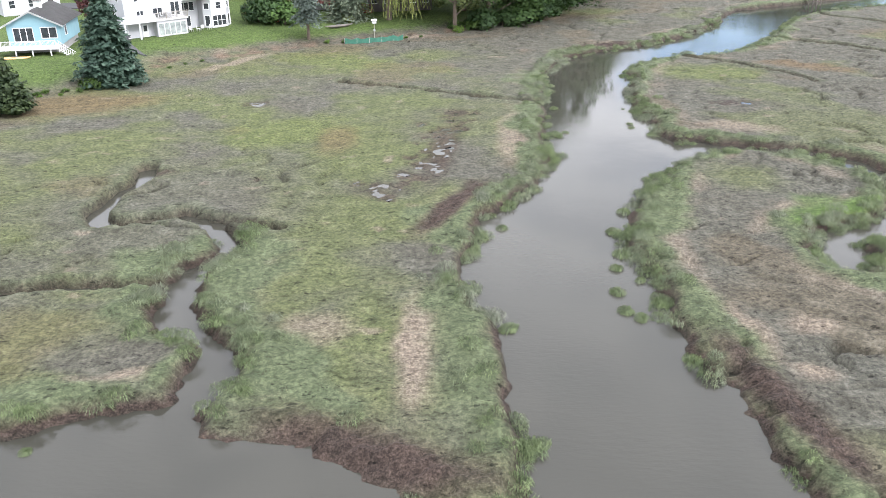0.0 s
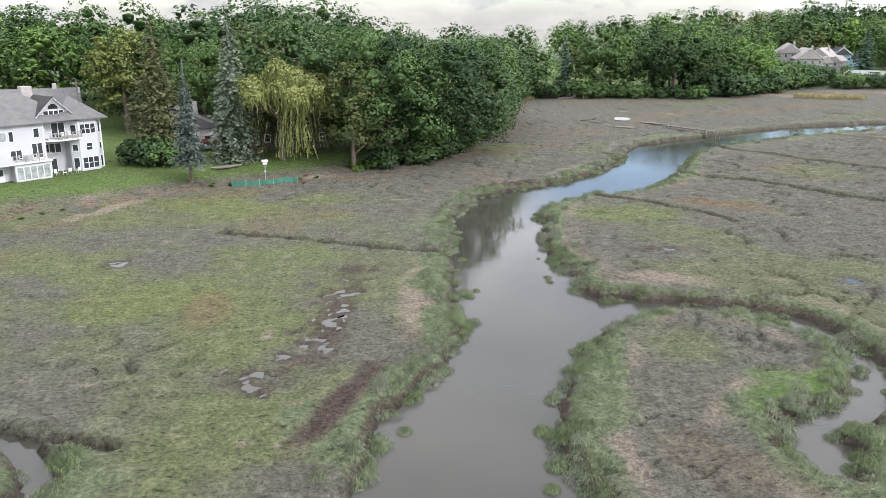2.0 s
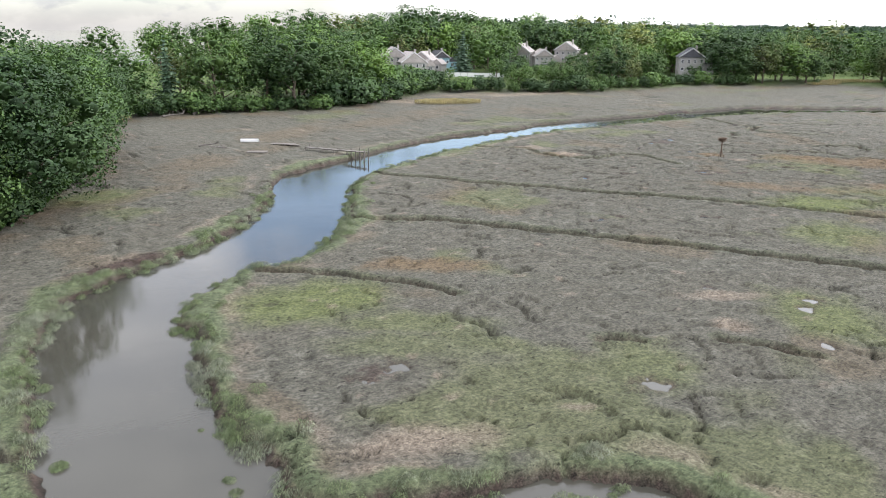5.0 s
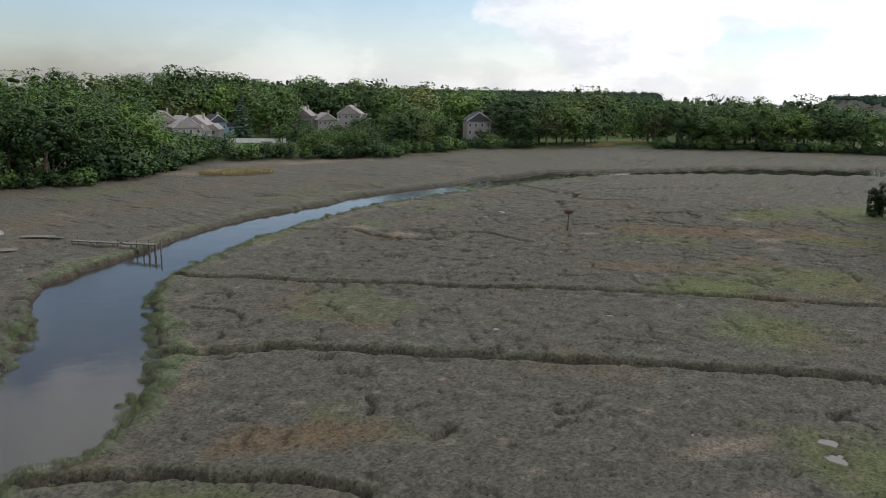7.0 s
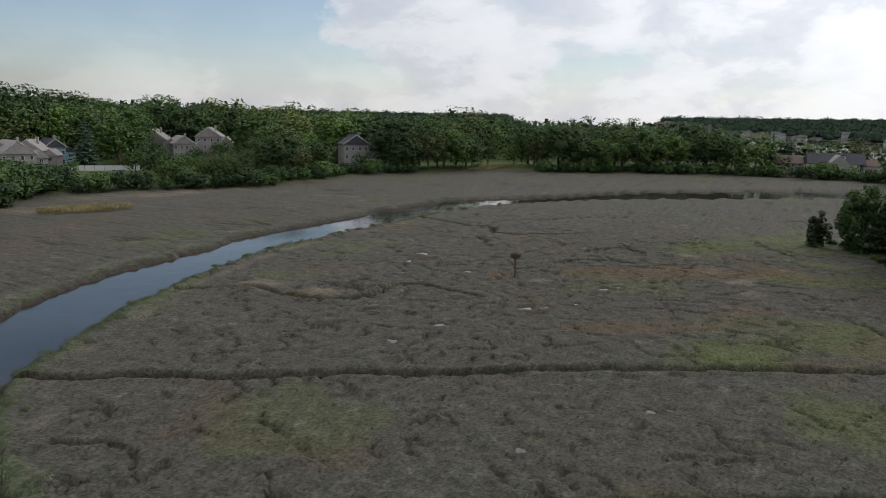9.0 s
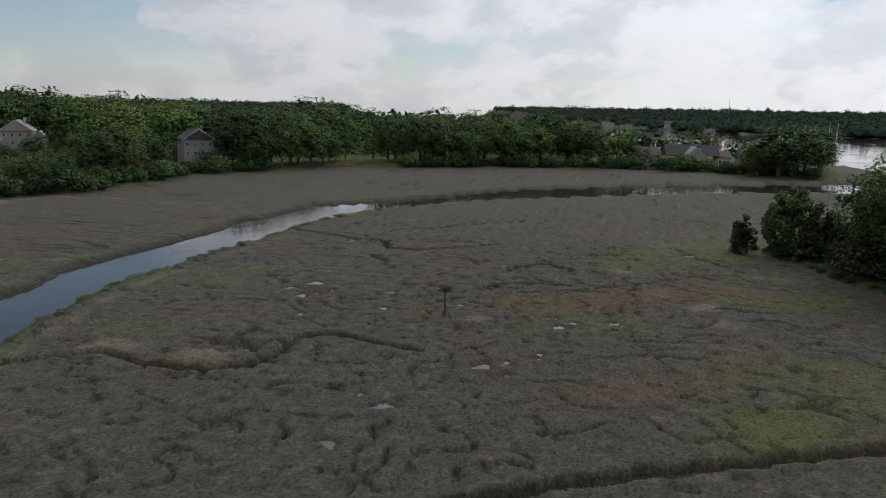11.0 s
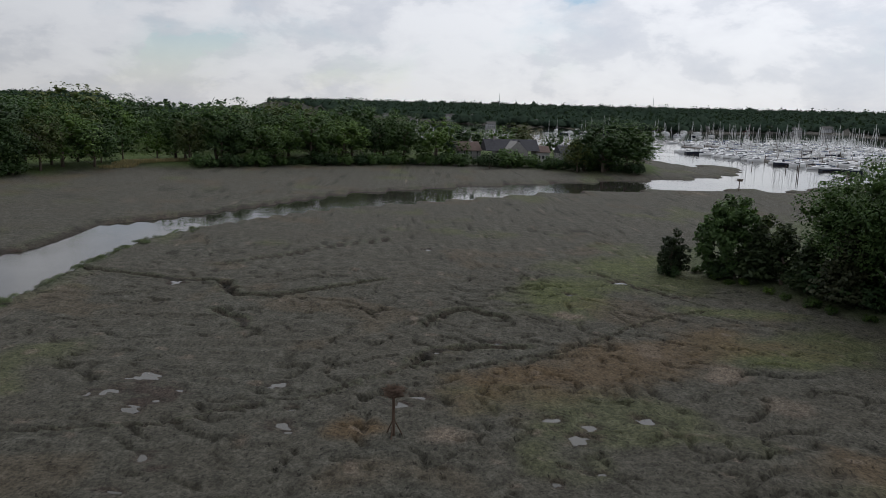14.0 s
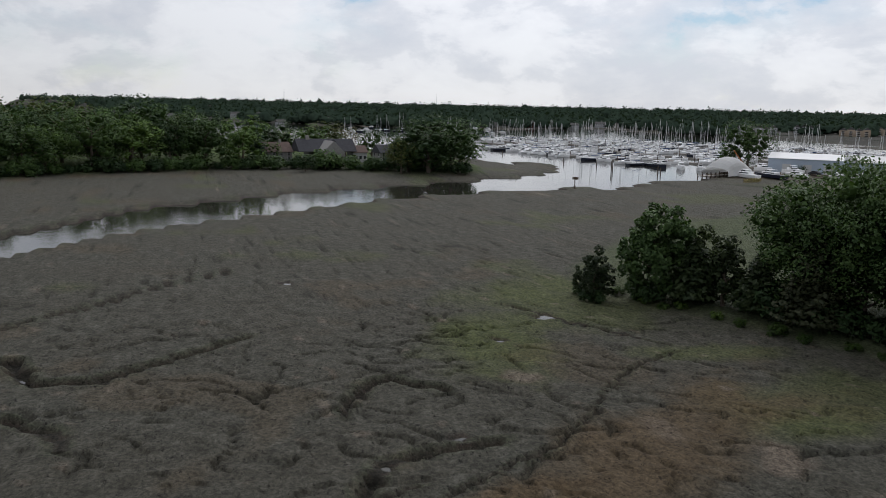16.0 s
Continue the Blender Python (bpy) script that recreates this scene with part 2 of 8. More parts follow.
SPRUCE = leaf_material("spruce_needle", (0.022, 0.046, 0.034), (0.075, 0.115, 0.090))
BLUE_SPRUCE = leaf_material("blue_spruce_needle", (0.045, 0.060, 0.056), (0.125, 0.148, 0.138))
BROWN_SPRUCE = leaf_material("browning_spruce_needle", (0.034, 0.042, 0.020), (0.086, 0.086, 0.046))
CEDAR = leaf_material("cedar_leaf", (0.020, 0.034, 0.014), (0.055, 0.075, 0.030))
PLUM = leaf_material("plum_leaf", (0.030, 0.010, 0.014), (0.085, 0.028, 0.034))
SHRUB = leaf_material("shrub_leaf", (0.035, 0.065, 0.014), (0.095, 0.150, 0.034))
BARE = leaf_material("sparse_leaf", (0.085, 0.075, 0.055), (0.165, 0.150, 0.110))
REED = leaf_material("reed_blade", (0.135, 0.112, 0.076), (0.245, 0.205, 0.146))
# bluish, even greens that put the haze of distance into the leaf colour
HAZY_LEAF = leaf_material("hazy_leaf", (0.034, 0.052, 0.042), (0.044, 0.064, 0.050), 0.2, 0.0)


def cord_material():
    """Cord grass: fresh green with grey, wilted stretches and tussocks of differing shade."""
    m, t, b = material("cord_grass", 0.7, 0, 0.2)
    geo = t.nodes.new("ShaderNodeNewGeometry")
    blade = ramp(t, geo.outputs["Random Per Island"], [(0.0, (0.050, 0.072, 0.030)), (0.55, (0.108, 0.138, 0.064)), (1.0, (0.180, 0.210, 0.115))])
    blade = mix(t, 1.0, blade, ramp(t, noise_of(t, 1.1, 3), [(0.32, (0.62, 0.66, 0.60)), (0.68, (1.25, 1.25, 1.15))]), "MULTIPLY")
    grey = ramp(t, noise_of(t, 0.13, 3), [(0.46, (0, 0, 0)), (0.62, (0.75, 0.75, 0.75))])
    blade = mix(t, grey, blade, ramp(t, geo.outputs["Random Per Island"], [(0.0, (0.075, 0.080, 0.058)), (1.0, (0.240, 0.245, 0.195))]))
    t.links.new(blade, b.inputs["Base Color"])
    return m


CORD = cord_material()
BARK = plain("bark", (0.115, 0.090, 0.070), 0.95, vary=0.45, scale=6, relief=0.6)
NEST_WOOD = plain("nest_post_wood", (0.105, 0.072, 0.052), 0.9, vary=0.3, scale=5, relief=0.4)
DRIFT = plain("driftwood", (0.125, 0.112, 0.100), 0.9, vary=0.3, scale=5, relief=0.4)


# ---- helpers for building ----
def obj(name, verts, faces, mat, parent=None, label=""):
    me = bpy.data.meshes.new(name)
    me.from_pydata(verts, [], faces)
    me.update()
    if mat:
        me.materials.append(mat)
    ob = new(name, me)
    if parent is not None:
        ob.parent = parent
    if label:
        ob["label"] = label
    return ob


def part(name, bm, mat, parent=None, label=""):
    me = bpy.data.meshes.new(name)
    bm.to_mesh(me)
    bm.free()
    me.materials.append(mat)
    ob = new(name, me)
    if parent is not None:
        ob.parent = parent
    if label:
        ob["label"] = label
    return ob


def fast_mesh(name, verts, corners, mat, parent=None):
    """A mesh of triangles or quads from arrays."""
    me = bpy.data.meshes.new(name)
    n, k = corners.shape
    me.vertices.add(len(verts))
    me.vertices.foreach_set("co", np.ascontiguousarray(verts, dtype=np.float32).ravel())
    me.loops.add(n * k)
    me.loops.foreach_set("vertex_index", np.ascontiguousarray(corners, dtype=np.int32).ravel())
    me.polygons.add(n)
    me.polygons.foreach_set("loop_start", np.arange(0, n * k, k, dtype=np.int32))
    me.update(calc_edges=True)
    me.materials.append(mat)
    ob = new(name, me)
    if parent is not None:
        ob.parent = parent
    return ob


def join(groups):
    vs, fs, n = [], [], 0
    for v, f in groups:
        vs.append(v)
        fs.append(f + n)
        n += len(v)
    return np.concatenate(vs), np.concatenate(fs)


def put(me_ob, key, values):
    a = me_ob.data.attributes.new(key, "FLOAT", "POINT")
    a.data.foreach_set("value", np.ascontiguousarray(values, dtype=np.float32))


def box(bm, x0, y0, z0, x1, y1, z1, bevel=0.0):
    r = bmesh.ops.create_cube(bm, size=1.0, matrix=Matrix.Translation(((x0 + x1) / 2, (y0 + y1) / 2, (z0 + z1) / 2)) @ Matrix.Diagonal((abs(x1 - x0), abs(y1 - y0), abs(z1 - z0), 1)))
    if bevel:
        edges = list({e for v in r["verts"] for e in v.link_edges})
        bmesh.ops.bevel(bm, geom=edges, offset=bevel, segments=1, affect="EDGES")
    return r["verts"]


def block(name, x0, y0, z0, x1, y1, z1, mat, parent=None, label="", bevel=0.0):
    bm = bmesh.new()
    box(bm, x0, y0, z0, x1, y1, z1, bevel)
    return part(name, bm, mat, parent, label)


def tube(verts, faces, a, b, ra, rb, sides=6):
    """Adds a tapered limb from a to b to the lists."""
    a, b = Vector(a), Vector(b)
    q = (b - a).to_track_quat("Z", "Y")
    n = len(verts)
    for p, r in ((a, ra), (b, rb)):
        for i in range(sides):
            w = 2 * math.pi * i / sides
            verts.append(tuple(p + q @ Vector((math.cos(w) * r, math.sin(w) * r, 0))))
    for i in range(sides):
        j = (i + 1) % sides
        faces.append((n + i, n + j, n + sides + j, n + sides + i))
    faces.append(tuple(n + sides + i for i in range(sides)))
    faces.append(tuple(n + sides - 1 - i for i in range(sides)))


def rod(name, a, b, ra, rb, mat, parent=None, label="", sides=8):
    v, f = [], []
    tube(v, f, a, b, ra, rb, sides)
    return obj(name, v, f, mat, parent, label)


def thing(name, x, y, z, turn, label, category, group=""):
    e = new(name)
    e.matrix_world = pose(x, y, z, 0, 0, turn)
    return tagged(e, label, category, group)


# ---- noise and distances on the plan ----
def gnoise(x, y, seed=0):
    """Smooth noise between about -1 and 1."""
    ix, iy = np.floor(x).astype(np.int64), np.floor(y).astype(np.int64)
    fx, fy = x - ix, y - iy

    def corner(dx, dy):
        h = ((ix + dx) * 374761393 + (iy + dy) * 668265263 + seed * 974634777) & 0xFFFFFFFF
        h = ((h ^ (h >> 13)) * 1274126177) & 0xFFFFFFFF
        a = ((h ^ (h >> 16)) & 0xFFFF) * (2 * math.pi / 65536)
        return np.cos(a) * (fx - dx) + np.sin(a) * (fy - dy)

    u, v = fx * fx * fx * (fx * (fx * 6 - 15) + 10), fy * fy * fy * (fy * (fy * 6 - 15) + 10)
    low = corner(0, 0) * (1 - u) + corner(1, 0) * u
    high = corner(0, 1) * (1 - u) + corner(1, 1) * u
    return (low * (1 - v) + high * v) * 1.5


def fbm(x, y, octaves=3, seed=0):
    s, a = 0.0, 1.0
    for i in range(octaves):
        s = s + a * gnoise(x * 2 ** i, y * 2 ** i, seed + i * 17)
        a *= 0.5
    return s


def smooth(v):
    v = np.clip(v, 0, 1)
    return v * v * (3 - 2 * v)


def line_distance(x, y, points, closed=False):
    best = np.full(x.shape, 1e18)
    ends = list(zip(points, points[1:] + points[:1])) if closed else list(zip(points, points[1:]))
    for (ax, ay), (bx, by) in ends:
        dx, dy = bx - ax, by - ay
        s = np.clip(((x - ax) * dx + (y - ay) * dy) / (dx * dx + dy * dy + 1e-9), 0, 1)
        best = np.minimum(best, (x - ax - s * dx) ** 2 + (y - ay - s * dy) ** 2)
    return np.sqrt(best)


def inside(x, y, points):
    hit = np.zeros(x.shape, bool)
    for (ax, ay), (bx, by) in zip(points, points[1:] + points[:1]):
        if ay != by:
            hit ^= ((ay > y) != (by > y)) & (x < (bx - ax) * (y - ay) / (by - ay) + ax)
    return hit


def signed(x, y, points):
    """Distance to the outline, positive inside."""
    d = line_distance(x, y, points, True)
    return np.where(inside(x, y, points), d, -d)


# ---- the plan, in metres ----
WEST_BANK = [
    (-146.5, 27.7), (-72.9, 27.5), (-36.1, 31.1), (-19.7, 32.3), (-17.2, 33.4), (-12.8, 35.0), (-11.9, 36.9), (-11.6, 38.9), 
    (-12.3, 40.4), (-14.4, 41.6), (-16.4, 43.9), (-16.1, 46.0), (-16.4, 48.3), (-15.7, 50.4), (-14.2, 51.5), (-14.0, 54.1), 
    (-13.2, 54.5), (-13.5, 52.0), (-14.9, 49.2), (-14.6, 46.7), (-13.8, 43.9), (-12.3, 42.0), (-10.4, 40.4), (-9.7, 37.8), 
    (-10.1, 35.8), (-10.8, 33.9), (-10.4, 32.2), (-8.8, 31.6), (-6.2, 31.4), (-4.4, 30.3), (-3.0, 29.1), (-1.2, 28.2), (1.6, 26.6), 
    (4.3, 26.3)]
MAIN_WEST = [
    (5.2, 28.6), (5.1, 32.2), (4.7, 34.6), (4.8, 37.6), (4.6, 39.8), (4.5, 42.6), (3.2, 45.1), (2.9, 49.0), (3.2, 51.5), (3.9, 54.2), 
    (4.9, 59.0), (6.9, 62.0), (9.4, 65.9), (12.2, 73.6), (12.2, 79.2), (13.0, 86.3), (13.8, 94.3), (15.8, 108.6), (19.9, 120.0), 
    (25.9, 125.1), (33.3, 129.6), (42.2, 137.1), (49.5, 146.6), (54.5, 153.6), (57.4, 160.4), (61.7, 167.7), (67.1, 170.5), 
    (72.0, 173.2), (77.1, 175.4), (85.7, 180.5), (91.4, 183.8), (98.6, 187.5), (112.6, 192.6), (128.0, 195.1), (138.4, 196.6), 
    (146.7, 200.7), (156.4, 200.4), (168.4, 200.2), (184.7, 200.4), (203.7, 202.5), (218.2, 199.9)]
MAIN_NORTH = [
    (237.4, 200.9), (242.3, 194.9), (258.6, 183.1), (275.9, 173.7), (300.1, 161.3), (312.9, 144.6), (325.2, 130.7), (339.4, 106.7), 
    (354.3, 81.5), (368.2, 55.9), (383.4, 31.8), (405.1, 11.4), (427.9, 1.0), (447.4, -2.7), (455.3, 3.4), (458.1, 10.8), 
    (448.5, 14.4), (445.5, 18.2), (459.5, 22.9), (497.3, 26.8), (543.0, 55.2), (600.7, 99.6), (660.2, 159.7), (757.0, 256.7), 
    (927.5, 402.9)]
EAST_BANK = [
    (-146.5, -35.8), (-48.5, -14.1), (0.4, 2.8), (11.3, 15.0), (16.0, 23.6), (16.6, 28.1), (16.1, 31.9), (16.0, 34.1), (16.3, 35.9), 
    (15.0, 37.5), (15.2, 40.2), (15.1, 43.5), (15.3, 47.9), (15.2, 51.3), (14.7, 54.1), (15.8, 58.4), (17.4, 62.5), (20.2, 67.3), 
    (22.9, 71.1), (24.8, 72.4), (28.4, 73.9), (30.8, 75.0), (35.0, 73.5), (37.3, 70.8), (38.9, 68.0), (39.1, 65.1), (38.4, 62.2), 
    (36.4, 59.2), (33.7, 57.2), (30.8, 56.4), (28.7, 55.0), (27.5, 52.2), (27.5, 49.5), (29.3, 48.2)]
CREEK_EAST = [
    (30.5, 49.5), (31.5, 53.0), (34.1, 54.6), (36.9, 55.9), (39.2, 58.0), (40.4, 60.2), (40.5, 62.6), (41.1, 65.7), (41.1, 68.7), 
    (40.4, 71.2), (38.6, 73.6), (36.1, 75.8), (31.4, 76.9), (27.8, 78.1), (25.3, 78.4)]
MAIN_EAST = [
    (23.7, 80.8), (24.1, 84.5), (24.1, 88.1), (24.1, 92.8), (25.1, 100.8), (27.2, 105.4), (26.9, 109.7), (28.9, 113.8), 
    (31.8, 116.7), (36.2, 120.1), (41.7, 120.9), (46.5, 123.3), (51.1, 128.7), (56.0, 134.3), (61.2, 143.1), (66.7, 152.7), 
    (73.3, 160.3), (77.9, 162.7), (82.0, 165.3), (89.3, 168.6), (97.1, 173.1), (107.5, 176.6), (116.0, 179.9), (126.4, 183.4), 
    (141.5, 186.4), (165.6, 187.2), (183.8, 186.4), (203.1, 186.8), (217.8, 186.0), (230.7, 181.8), (241.1, 176.9), (251.7, 170.3), 
    (262.0, 163.3), (276.5, 147.6), (287.4, 133.4), (300.4, 118.6), (313.5, 102.5), (323.3, 81.2), (332.0, 58.3), (338.3, 34.9), 
    (333.0, 26.2), (343.8, 14.1), (358.7, -5.4), (368.5, -32.0)]
UPLAND = [
    (-488.2, 73.8), (-146.5, 81.8), (-73.0, 82.1), (-49.1, 88.6), (-45.7, 96.0), (-41.4, 102.1), (-38.5, 107.4), (-37.1, 118.1), 
    (-29.2, 120.3), (-22.8, 126.2), (-14.6, 130.2), (-6.3, 134.5), (1.7, 138.5), (9.0, 146.6), (18.2, 156.4), (28.5, 176.2), 
    (35.3, 197.3), (41.2, 215.8), (47.7, 255.4), (57.8, 262.3), (76.5, 262.2), (96.4, 259.9), (114.9, 256.1), (144.3, 275.1), 
    (177.0, 288.4), (203.5, 280.2), (228.3, 261.8), (254.9, 264.5), (289.1, 263.9), (319.6, 253.1), (352.3, 244.9), (359.6, 218.9), 
    (385.1, 187.2), (403.3, 142.1), (404.0, 103.5), (388.1, 77.3), (379.1, 57.4), (388.4, 45.4), (416.6, 36.7), (473.3, 33.6), 
    (542.8, 60.0), (600.5, 105.7), (660.2, 165.7), (757.0, 262.7)]
HAMMOCK = [
    (207.0, 101.0), (199.7, 97.9), (188.5, 94.2), (181.2, 91.9), (173.9, 88.8), (165.2, 84.5), (147.1, 72.9), (129.6, 48.8), 
    (123.4, 12.5), (163.6, -22.9), (252.9, -27.4), (272.1, 15.7), (257.9, 57.2), (231.3, 84.7), (218.4, 96.5)]
MEANDER = [
    (-13.7, 53.6), (-16.2, 57.7), (-18.4, 59.4), (-21.4, 57.9), (-24.2, 57.3), (-25.6, 59.7), (-25.6, 63.5), (-24.6, 67.6), 
    (-25.3, 70.8)]
DITCH_SIDE = [
    (-15.9, 47.6), (-20.0, 47.3), (-23.5, 47.1), (-26.8, 46.4), (-32.4, 44.6)]
DITCH_STUB = [
    (-10.7, 56.1), (-12.5, 57.1), (-14.3, 57.6), (-16.0, 58.3)]
DITCH_LAWN = [
    (-11.2, 104.2), (-5.1, 101.4), (0.7, 98.6), (6.4, 96.1), (11.9, 93.7), (14.0, 92.4)]
DITCH_FAR = [
    (74.1, 160.9), (75.8, 157.9), (78.5, 153.4), (81.4, 149.6), (83.3, 144.3), (86.4, 140.7), (89.8, 136.8), (92.1, 132.1), 
    (94.8, 127.4), (101.2, 119.2), (106.1, 110.6), (110.9, 102.2), (114.9, 93.5), (119.2, 85.2), (124.0, 75.3)]
DITCH_MID = [
    (55.5, 134.6), (57.9, 131.6), (61.9, 128.8), (64.1, 127.5), (67.9, 122.2), (71.6, 116.0), (75.7, 109.5), (79.5, 103.1), 
    (83.5, 97.0), (86.1, 92.2), (89.5, 85.3), (93.1, 77.5), (99.5, 66.2)]
DITCH_SHORT = [
    (37.3, 119.4), (42.2, 115.0), (47.3, 108.4), (48.3, 107.1), (49.7, 102.8)]
CUT_A = [
    (52.7, 87.6), (54.6, 85.3)]
CUT_B = [
    (60.2, 82.1), (61.9, 79.3), (63.3, 75.5)]
CREEK_NEST = [
    (107.6, 174.5), (111.2, 171.2), (114.6, 167.5), (112.8, 161.7), (112.7, 155.1), (115.6, 151.9), (119.7, 151.2), (124.3, 151.7), 
    (127.1, 150.4), (127.7, 148.3), (126.6, 144.7), (125.4, 140.8), (124.4, 138.0)]
CREEK_INLET = [
    (193.6, 185.5), (190.4, 176.0), (187.5, 170.0), (187.3, 163.7), (180.5, 161.1), (179.4, 155.6), (184.1, 150.8), (190.7, 143.0)]
CREEK_FORK = [
    (197.9, 167.4), (203.8, 162.4), (213.5, 154.8), (225.0, 143.7)]
CURVED_DITCH = [
    (153.8, 133.6), (156.3, 129.0), (159.0, 123.8), (163.2, 119.0), (168.6, 114.8), (173.0, 110.2), (176.0, 104.2), (176.6, 102.5)]
TRACK_DITCH = [
    (197.7, 112.2), (192.1, 110.3), (186.2, 106.8), (181.8, 104.5), (178.4, 102.6)]
CUT_C = [
    (155.0, 138.1), (159.2, 135.9), (160.2, 132.4), (160.8, 127.3)]
MEANDER_B = [
    (186.5, 164.1), (179.9, 160.7), (179.3, 157.3), (181.4, 154.5), (183.6, 150.9)]
CUT_D = [
    (172.8, 161.4), (168.8, 157.2), (165.9, 156.5)]
CUT_E = [
    (168.5, 137.3), (174.2, 134.3), (175.0, 131.9), (171.4, 128.2)]
CUT_F = [
    (137.5, 170.1), (138.6, 161.5), (139.9, 156.0), (143.1, 151.6), (145.9, 146.2), (152.3, 140.3), (155.8, 134.4)]
# course, half width, depth
DITCHES = [(MEANDER, 0.92, 1.10), (DITCH_SIDE, 0.67, 0.80), (DITCH_STUB, 0.61, 0.80), (DITCH_LAWN, 0.67, 0.70), (DITCH_FAR, 0.79, 0.75), (DITCH_MID, 0.85, 0.80), (DITCH_SHORT, 0.61, 0.60), (CUT_A, 0.49, 0.50), (CUT_B, 0.49, 0.50), (CREEK_NEST, 0.60, 0.75), (CREEK_INLET, 0.60, 0.60), (CREEK_FORK, 0.50, 0.55), (CURVED_DITCH, 0.20, 0.32), (TRACK_DITCH, 0.36, 0.45), (CUT_C, 0.55, 0.50), (MEANDER_B, 0.61, 0.50), (CUT_D, 0.49, 0.50), (CUT_E, 0.49, 0.50), (CUT_F, 0.17, 0.30)]
POOLS_A = [
    (3.2, 87.8, 1.5), (2.0, 81.2, 1.0), (1.2, 76.5, 1.0), (1.1, 74.1, 1.1), (-0.1, 70.4, 1.0), (-0.5, 66.8, 0.9), (-3.4, 63.0, 1.0), 
    (-5.4, 65.7, 0.6), (-20.1, 92.5, 1.1), (34.6, 91.5, 1.1), (36.8, 91.9, 1.1), (49.5, 79.7, 1.0), (74.8, 83.4, 0.9), 
    (72.4, 82.4, 0.7), (66.1, 76.5, 0.6), (70.3, 90.5, 0.5), (120.7, 129.2, 1.0), (122.0, 130.9, 1.1), (123.4, 128.6, 0.7), 
    (126.8, 126.6, 0.6), (80.2, 116.0, 0.6), (82.2, 115.7, 0.6), (84.9, 115.4, 0.7), (94.1, 109.3, 0.7), (95.4, 107.9, 0.5), 
    (109.5, 136.6, 1.0), (101.2, 137.9, 0.9), (146.7, 159.2, 1.3), (144.5, 158.7, 1.0), (148.9, 161.0, 1.0), (146.2, 163.0, 0.7), 
    (134.2, 155.8, 0.6)]
POOLS_B = [
    (132.8, 154.0, 0.5), (129.7, 156.1, 0.6), (138.1, 125.5, 0.6), (140.1, 127.2, 0.4), (131.7, 128.4, 0.5), (133.8, 127.3, 0.4), 
    (133.0, 125.4, 0.5), (128.0, 126.5, 0.6), (124.3, 129.2, 0.7), (141.8, 120.0, 0.4), (186.6, 170.2, 1.3), (145.0, 138.7, 0.6), 
    (139.7, 147.6, 0.5), (184.2, 118.7, 0.7), (192.1, 110.3, 1.2), (188.5, 108.6, 0.6), (162.2, 129.7, 0.6), (158.4, 135.9, 0.6), 
    (167.8, 157.1, 0.7), (215.1, 137.3, 0.9), (205.5, 133.4, 0.7), (111.7, 139.1, 0.5), (105.1, 161.1, 0.4), (144.2, 158.2, 0.9), 
    (-14.4, 66.5, 0.4), (182.9, 105.3, 0.6), (2.4, 84.6, 0.5), (1.9, 78.8, 0.6), (1.7, 72.2, 0.5), (0.5, 72.2, 0.5), 
    (1.0, 68.9, 0.5), (2.4, 75.9, 0.5), (149.7, 161.0, 1.3), (145.8, 158.5, 1.5), (144.2, 159.1, 1.2), (142.9, 159.8, 0.8), (146.3, 163.1, 1.2), (148.5, 149.3, 0.7), (140.0, 147.5, 1.0), (143.4, 147.2, 0.6),
    (144.6, 139.1, 0.8), (146.4, 137.5, 0.7), (142.1, 127.1, 0.8), (138.7, 125.3, 1.0), (140.7, 124.4, 0.7), (142.3, 119.8, 0.8)]
# the broken chain of small pools on the western turf
chain = random.Random(44)
for k in range(52):
    u = chain.random()
    POOLS_B.append((4.0 - 7.0 * u + chain.gauss(0, 1.1), 88.0 - 26.0 * u + chain.gauss(0, 0.8), 0.30 + 0.35 * chain.random()))
U = 1.22  # metres in a unit of the plan below


def plan(points):
    return [(x * U, y * U) for x, y in points]


HARBOUR = plan([(3500, 1600), (3500, 900), (1500, 300), (1017.9, 55.3), (895.5, -67.7), (895.1, -169.1), (1011.5, -384.5), (767.6, -317.3), (697.0, -359.4), (489.6, -288.0),
                (431.3, -324.6), (409.2, -248.1), (385.6, -158.9), (366.2, -97.3), (335.1, -56.6), (314.8, -34.5), (303.0, -28.7)])
TIDAL = WEST_BANK + MAIN_WEST + MAIN_NORTH + HARBOUR + MAIN_EAST[::-1] + CREEK_EAST[::-1] + EAST_BANK[::-1]
SEA = plan([(-3500, 250), (-300, 330), (-60, 330), (34, 285), (78, 280), (110, 340), (130, 470), (190, 600), (330, 950), (700, 1700), (1500, 3500), (-3500, 3500)])
UPLAND_FULL = UPLAND + plan([(760, 330), (900, 700), (700, 1300), (330, 900), (190, 590), (130, 465), (60, 435), (-60, 395), (-300, 325), (-3000, 250)])
YARD = plan([(303.1, -30.7), (316.0, -36.5), (333.2, -58.8), (364.2, -99.4), (383.4, -158.9), (407.0, -248.1), (429.2, -324.6), (300.0, -400.0), (240.0, -300.0), (279.1, -136.4), (294.6, -73.4), (295.8, -45.4)])
WATER_Z = -0.72

